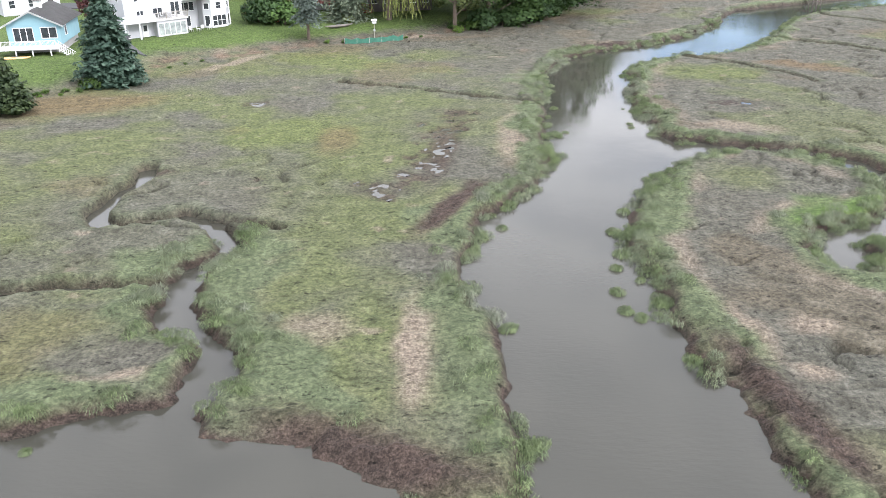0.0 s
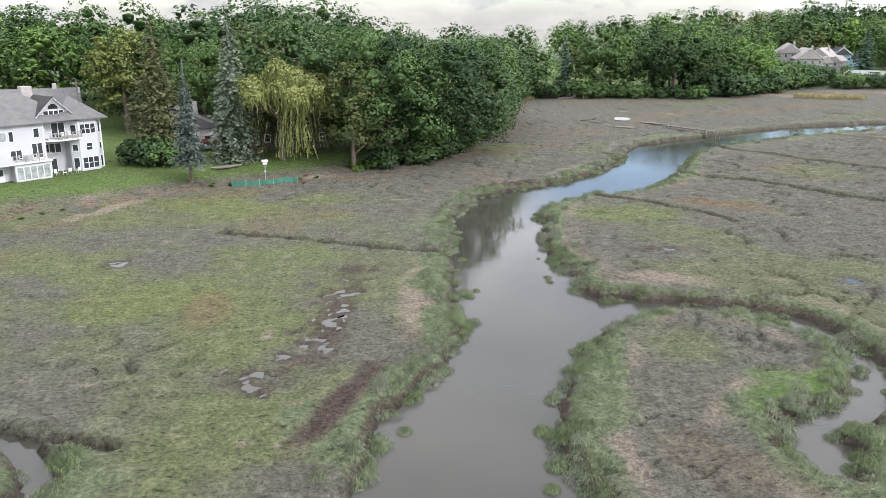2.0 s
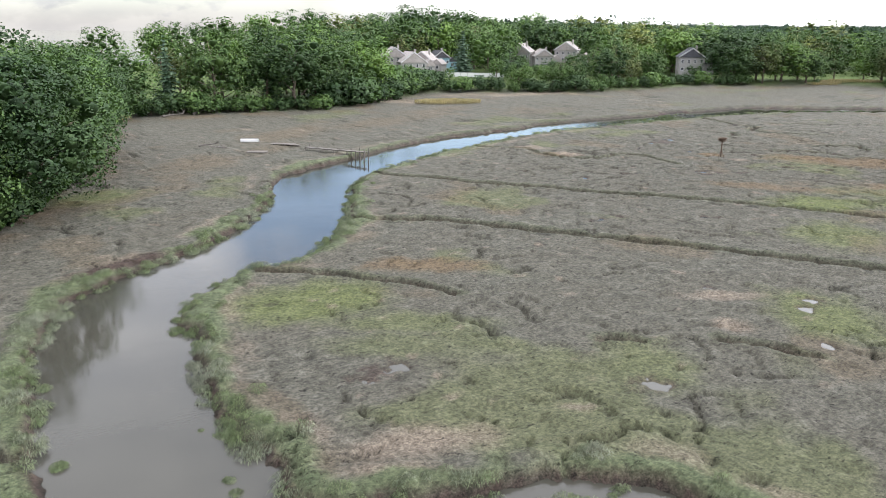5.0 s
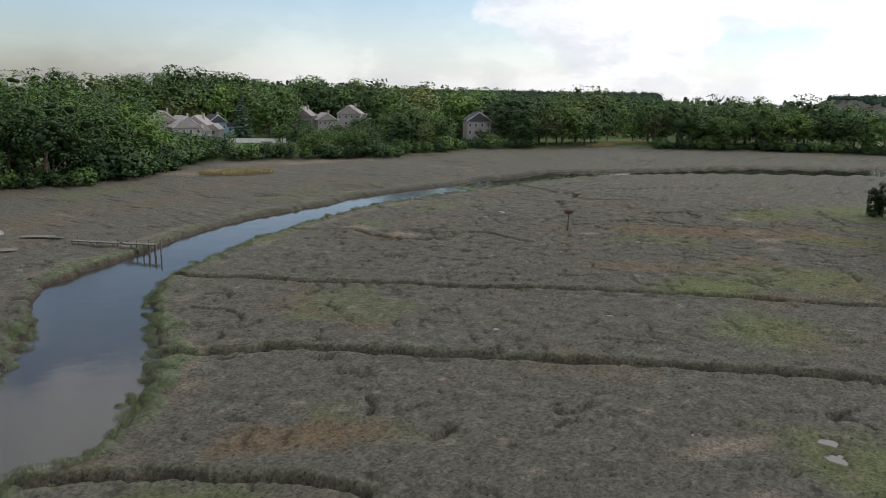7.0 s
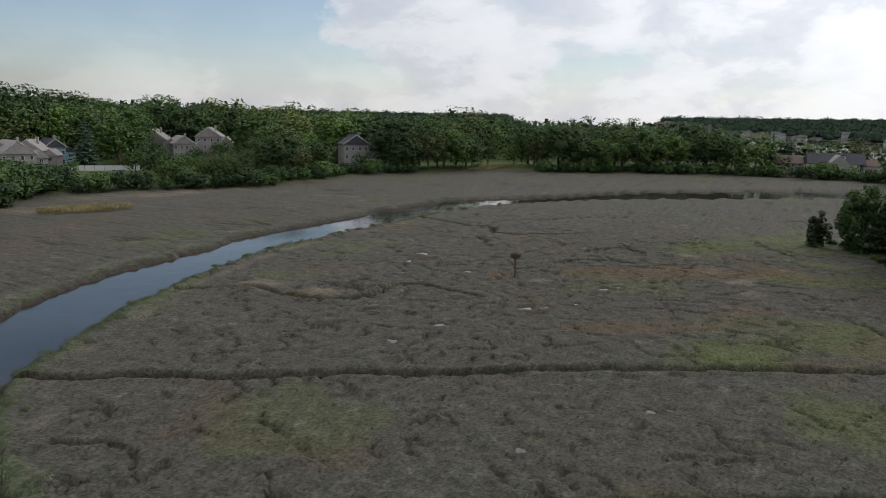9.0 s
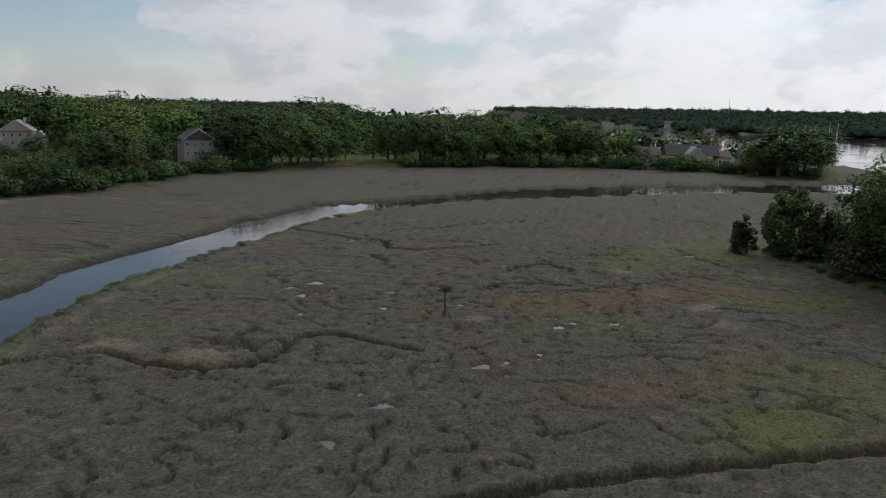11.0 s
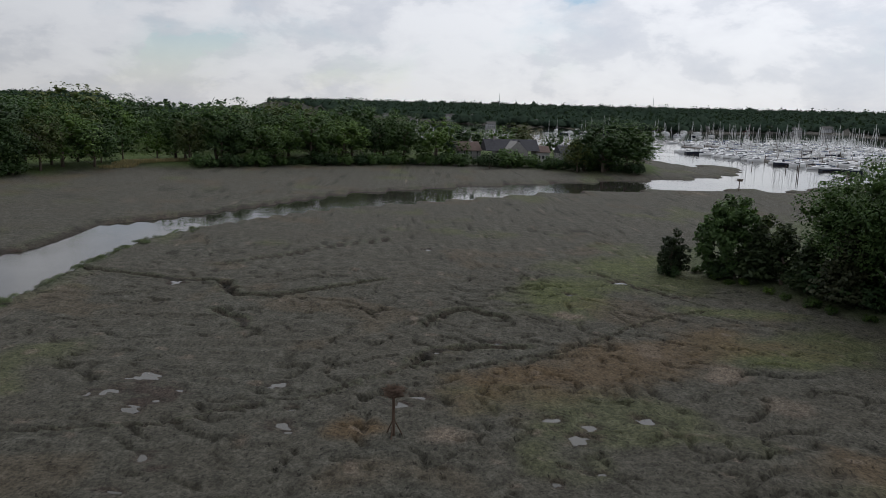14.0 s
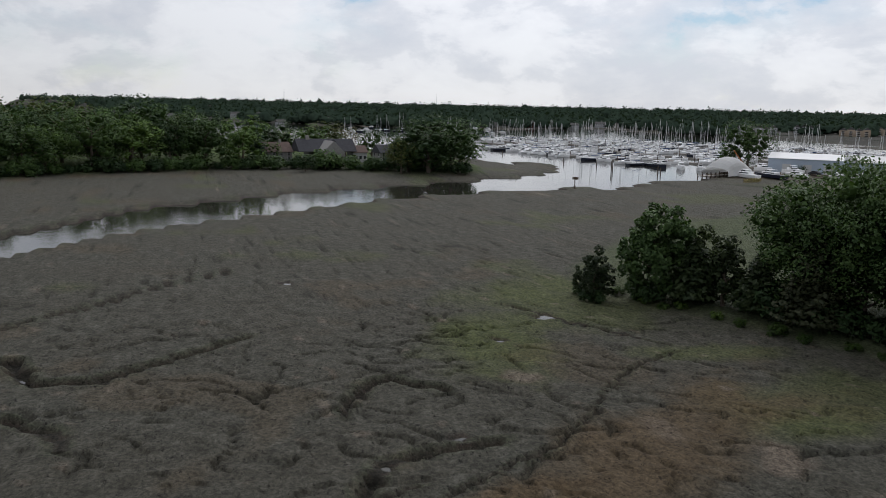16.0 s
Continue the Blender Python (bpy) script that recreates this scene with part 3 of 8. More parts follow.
# x, y, half length, half width, turn in degrees, weight
GREEN = [(-11.5, 66.7, 9, 6, 0, 1), (-5.4, 60.4, 5, 10, 0, 0.8), (-11, 96.1, 11, 4.5, -25, 1), (-6.4, 42.4, 3, 12, 0, 0.75), (-23.5, 44.5, 5, 4, 0, 0.8), (-18.6, 34, 5, 3, 0, 0.7), (22.6, 54.7, 3, 3, 0, 0.6), (30.9, 88.4, 6, 4, 0, 0.9), (25.4, 134.2, 6, 4, 0, 0.8)]
RUST_WEST = [(68.2, 174.3, 14, 5, 35, 0.39), (93.0, 182.7, 16, 5, 25, 0.33), (58.5, 159.0, 8, 3, 40, 0.33), (117.2, 196.1, 14, 4, 20, 0.33), (43.6, 150.7, 8, 5, 40, 0.39), (136.8, 181.8, 16, 4, 5, 0.22)]
RUST = [(-7.4, 64.5, 1.6, 4, 0, 0.6), (-35.9, 75.6, 9, 4, 10, 0.8)]
STRAW = [(7.4, 66.5, 1.3, 8.5, -8, 0.85), (-22.4, 96.5, 6, 1.0, 60, 0.8), (-25.4, 102.7, 5, 1.0, 80, 0.7), (-15.5, 110.5, 4, 1.0, 30, 0.7), (-1.3, 112.2, 3, 1.0, 20, 0.9), (-0.1, 32.4, 0.8, 5, 0, 1), (-5.1, 33.9, 1.6, 1.6, 0, 0.7), (-9.1, 39.4, 1, 2, 0, 0.8), (7.3, 63.2, 1.3, 4.5, -12, 0.9), (15.2, 33.8, 0.9, 3.2, 14, 1),
         (17.0, 30.1, 1.1, 0.9, 0, 1), (18.8, 33.8, 1.5, 1, 0, 0.9), (14.7, 41.2, 1, 4, 0, 0.7), (23.4, 47.2, 0.9, 1.8, 0, 0.9), (-12.4, 30.0, 2.8, 0.6, 12, 1),
         (-6.2, 28.8, 1.6, 0.6, 10, 1), (-10.0, 36.2, 0.9, 1.2, 0, 0.8), (25.3, 62.5, 3, 0.5, 0, 0.4)]
STRAW_EAST = [(22.4, 59.2, 2.0, 0.7, 20, 0.9), (125.4, 216.4, 12, 4, -40, 0.7), (126.3, 89.4, 1.7, 1.2, 0, 0.9), (113.6, 111.3, 1.2, 1.6, 0, 0.9), (26.3, 67.3, 4, 1.3, -20, 0.8), (56.6, 72.6, 3, 0.9, -30, 0.7),
              (142.1, 99.1, 1.2, 0.8, 0, 0.8), (21.9, 82.3, 0.8, 4, 0, 0.5), (131.1, 93.9, 2.5, 1.2, 0, 0.5), (119.2, 88.0, 1.5, 1.5, 0, 0.6), (163.7, 223.7, 22, 4, -8, 0.8), (90.8, 150.7, 8, 2, 30, 0.3)]
MUD = [(-2.2, 25.0, 6.0, 1.6, -20, 1), (15.0, 27.5, 1.0, 5.2, 14, 1), (2.0, 49.8, 0.8, 5.5, -24, 1), (22.2, 105.2, 5, 1.1, 24, 1), (3.5, 53.4, 0.8, 1.2, 0, 0.9),
       (-19.4, 56.2, 1.6, 0.8, 0, 0.8), (1.3, 60.8, 1.1, 8, -6, 0.8), (-3.3, 52.3, 2.2, 1.6, 0, 0.4)]
TALL = [(2.6, 31.3, 1.8, 9, 0, 1), (13.7, 36.3, 1.2, 8, 4, 0.8)]
GREEN_FLATS = [(150.4, 97.7, 5.2, 8.2, -102, 0.90), (169.3, 83.5, 3.1, 4.5, -101, 0.90), (131.2, 85.2, 3.9, 1.8, -103, 0.90), (134.1, 76.7, 2.2, 5.9, -103, 0.70), (144.0, 82.2, 6.1, 1.8, -102, 0.70),
    (165.5, 88.2, 4.8, 6.5, -84, 0.90), (129.9, 83.9, 5.7, 2.9, -86, 0.85), (134.2, 77.1, 4.5, 3.0, -86, 0.70), (92.9, 86.4, 4.9, 3.4, -56, 1.00), (104.3, 78.8, 5.5, 6.5, -56, 0.80),
    (81.8, 77.6, 4.2, 6.2, -57, 0.75), (162.3, 86.2, 9.6, 10.7, -53, 0.70), (95.9, 86.5, 4.3, 2.9, -75, 0.90), (105.5, 85.2, 7.0, 3.6, -75, 0.60), (155.8, 93.5, 7.9, 4.8, -72, 0.80),
    (133.8, 81.4, 9.6, 3.8, -78, 0.60), (29.6, 88.2, 5.2, 4.0, -34, 0.90), (59.5, 65.3, 3.9, 5.6, -34, 0.80), (42.1, 66.9, 3.2, 3.6, -34, 0.60), (95.0, 85.8, 6.5, 3.4, -33, 0.80),
    (34.7, 80.7, 5.9, 1.7, -34, 0.60), (31.7, 78.0, 4.7, 1.8, -34, 0.50)]
RUST_FLATS = [(131.7, 93.1, 2.7, 4.0, -103, 0.70), (126.2, 102.5, 2.0, 1.6, -104, 0.60), (125.3, 103.6, 3.8, 2.0, -86, 0.90), (132.3, 93.0, 2.1, 2.0, -86, 0.70), (110.2, 87.7, 1.4, 2.8, -88, 0.70),
    (114.5, 115.9, 1.6, 1.0, -87, 1.00), (128.6, 95.9, 15.6, 4.4, -55, 0.80), (98.0, 95.8, 8.1, 2.4, -56, 0.65), (94.1, 79.4, 4.5, 1.6, -56, 0.50), (124.7, 105.2, 5.9, 2.4, -73, 0.90),
    (132.3, 92.6, 3.2, 2.8, -73, 0.70), (114.6, 116.7, 1.8, 1.7, -74, 0.90), (110.3, 87.3, 3.5, 1.8, -74, 0.60), (42.6, 91.1, 4.4, 1.9, -34, 0.80), (132.6, 87.1, 6.8, 2.4, -78, 0.60),
    (93.3, 130.5, 3.8, 2.1, -55, 0.70)]
STRAW_FLATS = [(114.3, 111.3, 1.1, 0.9, -87, 1.00), (125.0, 90.6, 0.9, 1.2, -104, 0.90), (141.7, 98.9, 1.2, 0.9, -103, 0.90), (125.5, 89.8, 1.1, 1.1, -87, 0.90), (125.8, 89.7, 1.5, 1.4, -73, 0.80),
    (94.7, 137.7, 2.8, 1.9, -74, 0.80), (95.8, 129.1, 2.1, 1.5, -74, 0.80), (52.2, 68.3, 1.5, 1.3, -34, 0.80), (24.0, 65.6, 2.3, 0.6, -34, 0.80), (35.3, 65.5, 1.0, 0.4, -34, 0.70)]
GREYED = [(-16.7, 48.5, 8, 9, 0, 1), (-10.0, 83.8, 15, 4, 0, 0.9), (-23.6, 38.5, 5, 6, 0, 0.8)]
LUSH = [(26.9, 47.8, 3.4, 1.3, 25, 1), (24.0, 45.8, 1.5, 0.9, 0, 1), (30.3, 47.3, 1.2, 1.2, 0, 1), (25.8, 49.7, 1.5, 1.5, 0, 0.7)]


def patches(x, y, rows, warp):
    w = np.zeros(x.shape)
    for cx, cy, rx, ry, turn, weight in rows:
        cx, cy, rx, ry = cx * U, cy * U, rx * U, ry * U
        near = (np.abs(x - cx) < 2.2 * (rx + ry)) & (np.abs(y - cy) < 2.2 * (rx + ry))
        if not near.any():
            continue
        c, s = math.cos(radians(turn)), math.sin(radians(turn))
        dx, dy = x[near] - cx, y[near] - cy
        r = np.hypot((dx * c + dy * s) / rx, (dy * c - dx * s) / ry)
        w[near] = np.maximum(w[near], weight * smooth(1.45 - r + warp[near] * 0.55))
    return w


def survey(x, y):
    """Height of the ground and its vegetation maps at plan positions."""
    tide = -signed(x, y, TIDAL)
    sea = -signed(x, y, SEA)
    up = signed(x, y, UPLAND_FULL)
    ham = signed(x, y, HAMMOCK)
    yard = signed(x, y, YARD)
    n2, n1, n05 = gnoise(x / 2.6, y / 2.6, 3), gnoise(x / 1.15, y / 1.15, 5), gnoise(x / 0.55, y / 0.55, 9)
    n9, n30 = fbm(x / 9, y / 9, 3, 21), fbm(x / 32, y / 32, 3, 31)
    rough = np.clip(1 - np.maximum(up, np.maximum(ham, yard)) / 6, 0, 1)
    flat = patches(x, y, MUD, 0.7 * (0.6 * n9 + 0.35 * n2 + 0.25 * n1))
    bank = tide + (0.55 * n2 + 0.30 * n1) * (1 - 0.65 * flat)
    west_side = smooth((14 * U - x) / 12) * smooth((100 * U - y) / 20)
    # marsh surface: combed hay in swells and cowlicks
    wx, wy = x + 1.6 * gnoise(x / 5, y / 5, 41), y + 1.6 * gnoise(x / 5, y / 5, 43)
    flow = gnoise(wx / 2.2, wy / 2.0, 47)
    calm = 1 - 0.7 * west_side
    mound, tuft = np.abs(gnoise(wx / 2.6, wy / 2.6, 49)), np.abs(gnoise(wx / 1.3 + 3, wy / 0.95, 51))
    marsh = 0.12 * n9 + 0.14 * flow + calm * (0.17 * np.minimum(mound, 0.45) + 0.09 * np.minimum(tuft, 0.4) - 0.07) + 0.035 * n1 + 0.035 * n05
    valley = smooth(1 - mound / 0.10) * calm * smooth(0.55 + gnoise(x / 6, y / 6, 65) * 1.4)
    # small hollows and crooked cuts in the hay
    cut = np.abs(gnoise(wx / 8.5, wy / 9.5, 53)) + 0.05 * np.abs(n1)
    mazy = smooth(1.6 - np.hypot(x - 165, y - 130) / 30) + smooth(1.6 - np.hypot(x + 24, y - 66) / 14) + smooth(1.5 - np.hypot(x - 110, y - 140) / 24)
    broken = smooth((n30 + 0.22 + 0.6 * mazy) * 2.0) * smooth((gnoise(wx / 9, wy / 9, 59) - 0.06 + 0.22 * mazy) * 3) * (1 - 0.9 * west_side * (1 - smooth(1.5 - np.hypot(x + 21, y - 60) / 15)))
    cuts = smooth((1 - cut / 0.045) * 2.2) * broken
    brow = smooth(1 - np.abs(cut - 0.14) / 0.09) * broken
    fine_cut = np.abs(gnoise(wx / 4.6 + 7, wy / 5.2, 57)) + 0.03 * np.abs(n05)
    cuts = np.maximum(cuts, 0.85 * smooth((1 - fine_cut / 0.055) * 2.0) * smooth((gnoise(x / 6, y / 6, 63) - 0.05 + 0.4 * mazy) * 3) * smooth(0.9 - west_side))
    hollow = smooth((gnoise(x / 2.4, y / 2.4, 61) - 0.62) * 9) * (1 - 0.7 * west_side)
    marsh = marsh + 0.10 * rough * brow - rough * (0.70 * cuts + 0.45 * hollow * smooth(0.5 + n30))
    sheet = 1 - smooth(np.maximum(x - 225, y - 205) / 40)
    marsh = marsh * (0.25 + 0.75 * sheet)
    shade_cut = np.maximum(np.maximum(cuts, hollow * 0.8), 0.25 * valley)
    marsh = marsh - 0.08 * valley * rough * sheet
    h = marsh * (0.35 + 0.65 * rough)
    mud, ditch_floor = np.zeros(x.shape), np.zeros(x.shape)
    tall = np.zeros(x.shape)
    for line, half, depth in DITCHES:
        x0, x1 = min(p[0] for p in line) - 8, max(p[0] for p in line) + 8
        y0, y1 = min(p[1] for p in line) - 8, max(p[1] for p in line) + 8
        k = (x > x0) & (x < x1) & (y > y0) & (y < y1)
        if not k.any():
            continue
        d = line_distance(x[k] + 0.5 * n2[k], y[k] + 0.5 * n1[k], line)
        h[k] = h[k] * smooth(d / (half * 2)) + 0.12 * smooth(1 - np.abs(d - half * 2) / half) - 1.3 * depth * smooth((1.1 - d / half) * 2.4)
        mud[k] = np.maximum(mud[k], smooth((1.25 - d / half) * 2) * 0.95)
        ditch_floor[k] = np.maximum(ditch_floor[k], 0.85 * smooth((0.95 - d / half) * 2.2))
        tall[k] = np.maximum(tall[k], 0.35 * smooth(2.4 - d / half) * smooth(d / half))
    for px, py, pr in POOLS_A + POOLS_B:
        k = (np.abs(x - px) < 6) & (np.abs(y - py) < 6)
        if not k.any():
            continue
        rim = np.hypot(x[k] - px, y[k] - py) < 2.7 * pr
        h[k] = np.where(rim, np.maximum(h[k], -0.06), h[k])
        d = np.hypot(x[k] - px, y[k] - py) / pr + 0.75 * n1[k] + 0.5 * n2[k] + 0.7 * n05[k]
        h[k] = h[k] * (1 - smooth(1.5 - d)) - 0.27 * smooth(1.3 - d)
        mud[k] = np.maximum(mud[k], 0.8 * smooth(1.6 - d))
    h = h + flat * smooth(bank / 1.2) * (0.22 * n05 + 0.20 * n1 - 0.10)
    # banks of the tideway
    h = np.where(bank > 0, h - 0.80 * smooth(1 - bank / (0.8 + 1.4 * flat)) + 0.16 * smooth(1 - np.abs(bank - 1.7) / 1.2), -0.80 - 1.5 * smooth(-bank / 4.0))
    h = np.where(sea < 0, -3.0, h)
    knoll = smooth(1.5 - np.hypot((x - 360) / 300, (y - 650) / 200))
    h = h + 1.5 * smooth(up / 10) + 2.0 * smooth((up - 12) / 160) + 10.0 * knoll * smooth(up / 60) + 0.9 * smooth(ham / 7) + 1.2 * smooth(yard / 5)
    # far land rises into low hills
    east = smooth((np.degrees(np.arctan2(x, y)) - 28) / 14)
    r = np.hypot(x - 100, y - 100)
    h = h + np.where((tide > 0) & (sea > 0), east * (26 * smooth((r - 1150) / 1500) + 5 * smooth((r - 700) / 500) * n30 * 0.5), 0)
    warp = 0.6 * n9 + 0.35 * n2 + 0.25 * n1
    west = smooth((14 * U - x + 6 * n30) / 12) * smooth((112 * U - y) / 20)
    green = np.maximum(0.78 * west * smooth(0.66 + 0.9 * n9), patches(x, y, GREEN + GREEN_FLATS, warp))
    green = green * (1 - 0.85 * patches(x, y, GREYED, warp))
    green = np.maximum(green, 0.5 * smooth((n30 + 0.4 * n9 - 0.42) * 3)) * rough
    rust = np.maximum(patches(x, y, RUST + RUST_FLATS + RUST_WEST, warp), 0.28 * smooth((fbm(x / 17, y / 17, 3, 77) - 0.42) * 4)) * rough
    edge = smooth(1 - np.abs(up + 5) / 7) * smooth(0.5 + n9 * 1.2) * smooth((y - 100) / 40)
    rust = np.maximum(rust, 0.55 * edge)
    straw = np.maximum(patches(x, y, STRAW + STRAW_EAST + STRAW_FLATS, 1.3 * warp), 0.7 * smooth((gnoise(x / 2.2, y / 1.6, 83) - 0.55) * 6) * smooth((n9 + 0.1) * 3) * rough)
    lip = smooth(1 - np.abs(bank - 3.4) / 1.8) * smooth((n9 + 0.15) * 3)
    straw = np.maximum(straw, 0.55 * lip * smooth((150 - r) / 60))
    mud = np.maximum(mud, patches(x, y, MUD, 0.7 * warp))
    mud = np.maximum(mud, np.where(bank < 0.45, 1, 0.6 * smooth(1 - (bank - 0.45) / 0.6)))
    # shade in the cuts and hollows is put into the peat's near-black colour
    peat_shade = 0.75 * shade_cut * rough * smooth(bank / 1.5)
    # darker ditch floors, and an undercut shadow painted in along the water's edge
    peat_shade = np.maximum(peat_shade, np.maximum(ditch_floor, 0.8 * smooth((0.30 - bank) / 0.3) * smooth(1 + bank / 2)))
    # the floor between the far woods' clumps is coloured dark too
    peat_shade = np.maximum(peat_shade, 0.8 * east * smooth((r - 720) / 150) * np.where(tide > 4, 1, 0))
    near = smooth((210 - np.hypot(x - 30, y - 70)) / 120)
    tall = np.maximum(tall, (0.35 + 0.65 * near) * smooth((bank - 0.25) / 0.4) * smooth(2.2 + 1.6 * n9 - bank / (1.3 + 0.6 * smooth((20 * U - x) / 6)))) * (1 - 0.9 * np.clip(patches(x, y, MUD, 0.7 * warp), 0, 1))
    tall = np.maximum(tall, 0.9 * patches(x, y, TALL, warp))
    lush = patches(x, y, LUSH, warp)
    lawn = smooth(up / 3 + 0.4 * n1 - 1.0)
    lawn = np.maximum(lawn, 0.5 * smooth(ham / 4))
    soil = smooth(1 - np.abs(up - 1.5 + 1.5 * n2) / 2.6) * smooth(0.6 + 1.5 * n2) * smooth((40 - x) / 20) * smooth((y - 95) / 20)
    soil = np.maximum(soil, 0.9 * smooth(yard / 2))
    return h, {"green": green, "rust": rust, "straw": straw, "mud": mud, "tall": tall, "lush": lush, "lawn": lawn, "soil": soil, "peat_shade": peat_shade}, bank


def steps(lo, hi, step, limit, growth, coarse=None, slow=None):
    core = list(np.arange(lo, hi, step))
    if coarse:
        core = [c for i, c in enumerate(core) if c < coarse or i % 3 < 2]
    a, s = lo, step
    left = []
    while a > -limit:
        s = min(s * growth, 90)
        a -= s
        left.append(a)
    a, s = core[-1], step
    right = []
    while a < limit:
        s = min(s * (slow or growth), 90)
        a += s
        right.append(a)
    return np.array(left[::-1] + core + right)


def make_ground():
    xs, ys = steps(-32, 190, 0.40, 3600, 1.15, None, 1.065), np.concatenate([steps(27, 176, 0.40, 3600, 1.15, 150, 1.08), np.arange(27.2, 58, 0.4)])
    ys = np.sort(ys)
    gx, gy = np.meshgrid(xs, ys)
    x, y = gx.ravel(), gy.ravel()
    h, maps, _ = survey(x, y)
    nx, ny = len(xs), len(ys)
    i = (np.arange(ny - 1)[:, None] * nx + np.arange(nx - 1)[None, :]).ravel()
    corners = np.stack([i, i + 1, i + 1 + nx, i + nx], 1)
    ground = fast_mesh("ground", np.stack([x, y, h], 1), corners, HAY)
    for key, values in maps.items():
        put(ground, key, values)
    ground.data.polygons.foreach_set("use_smooth", np.ones(len(corners), bool))
    return tagged(ground, "tidal salt marsh of grey hay and green cord grass cut by muddy creeks", "marsh", kind="structure")


ground = make_ground()
water = obj("water", [(-4000, -4000, WATER_Z), (4300, -4000, WATER_Z), (4300, 4300, WATER_Z), (-4000, 4300, WATER_Z)], [(0, 1, 2, 3)], WATER)
tagged(water, "still grey-brown tidal water with faint ripples", "water", kind="structure")


def pool_water():
    """Thin water lying in the hollows of the marsh."""
    verts, faces = [], []
    for px, py, pr in POOLS_A + POOLS_B:
        n = len(verts)
        verts += [(px + math.cos(a * 0.6283) * pr * 1.5, py + math.sin(a * 0.6283) * pr * 1.5, -0.15 - 0.0013 * (len(faces) % 61)) for a in range(10)]
        faces.append(tuple(range(n, n + 10)))
    return tagged(obj("pool_water", verts, faces, STILL), "shallow pools of still water in the marsh", "water", kind="structure")


pool_water()


def level(x, y):
    return float(survey(np.array([float(x)]), np.array([float(y)]))[0][0])


def levels(points):
    a = np.array(points, float)
    return survey(a[:, 0], a[:, 1])[0]


# ---- grass of the marsh ----
FOREGROUND = [(-13.5, 40.5), (4.1, 48.4), (19.6, 62.3), (44.7, 84.5), (77.0, 103.4), (104.4, 125.0), (129.4, 130.9), (154.0, 123.7), (171.1, 112.2)]


def ribbons(root, lean, length, width, rng, tip=0.25):
    """Bent grass blades: two triangles each, lying along the lean."""
    n = len(root)
    side = np.cross(lean, np.array([0, 0, 1.0])) + rng.normal(size=(n, 3)) * 0.25
    side /= np.linalg.norm(side, axis=1, keepdims=True) + 1e-9
    mid = root + lean * (length * 0.55)[:, None]
    end = mid + (lean * np.array([1, 1, 0.15])) * (length * 0.5)[:, None] - np.array([0, 0, 1.0]) * (length * tip)[:, None]
    facing = np.cross(mid - side - root, mid + side - root)[:, 2]
    side = side * np.where(facing < 0, -1.0, 1.0)[:, None]
    v = np.stack([root, mid - side * width[:, None], end, mid + side * width[:, None]], 1).reshape(-1, 3)
    i = np.arange(n)[:, None] * 4
    return v, np.concatenate([i + np.array([[0, 1, 3]]), i + np.array([[1, 2, 3]])], 1).reshape(-1, 3)


def face_up(ob, normals):
    """Soft shading for matted grass: the normals of the mat, not of each blade."""
    normals = normals / np.linalg.norm(normals, axis=1, keepdims=True)
    ob.data.normals_split_custom_set_from_vertices(normals.tolist())


def marsh_grass():
    rng = np.random.default_rng(11)
    n = 540000
    seg = rng.integers(0, len(FOREGROUND) - 1, n)
    u = rng.random(n)
    line = np.array(FOREGROUND, float)
    c = line[seg] * (1 - u[:, None]) + line[seg + 1] * u[:, None]
    x, y = c[:, 0] + rng.normal(size=n) * 27, c[:, 1] + rng.normal(size=n) * 27
    keep = (rng.random(n) < 0.45 + 0.55 * smooth(0.45 + 1.3 * gnoise(x / 0.8, y / 0.8, 101))) & (signed(x, y, TIDAL) < 0.6)
    x, y = x[keep], y[keep]
    h, maps, bank = survey(x, y)
    # no grass on bare mud, in water, on mown lawn
    keep = (h > -0.5) & (rng.random(len(x)) > maps["mud"] * 1.6) & (rng.random(len(x)) > maps["peat_shade"] * 1.2) & (maps["lawn"] < 0.4) & (bank > 0.25)
    x, y, h = x[keep], y[keep], h[keep]
    maps = {k: v[keep] for k, v in maps.items()}
    n = len(x)
    tall = np.maximum(maps["tall"], maps["lush"])
    turn = 2 * math.pi * fbm(x / 8, y / 8, 2, 111) + rng.normal(size=n) * 0.25
    rise = 0.30 + 0.5 * tall + 0.45 * maps["green"] + rng.random(n) * 0.25
    lean = np.stack([np.cos(turn), np.sin(turn), rise], 1)
    lean /= np.linalg.norm(lean, axis=1, keepdims=True)
    length = (0.20 + 0.25 * rng.random(n)) * (1 + 0.45 * tall - 0.45 * maps["green"])
    width = 0.007 + 0.008 * rng.random(n) + 0.002 * tall
    root = np.stack([x, y, h - 0.03], 1)
    v, f = ribbons(root, lean, length, width, rng)
    ob = fast_mesh("marsh_grass", v, f, BLADE)
    face_up(ob, np.repeat(lean * 0.25 + np.array([0, 0, 1.0]), 4, 0) + np.repeat(rng.normal(size=(n, 3)) * 0.32, 4, 0))
    for key, values in maps.items():
        put(ob, key, np.repeat(np.where(values > 0.02, np.clip(values + rng.normal(size=n) * 0.12, 0, 1), 0), 4))
    return tagged(ob, "matted grey-green salt hay and cord grass leaning in swirls", "grass", kind="stuff")


marsh_grass()


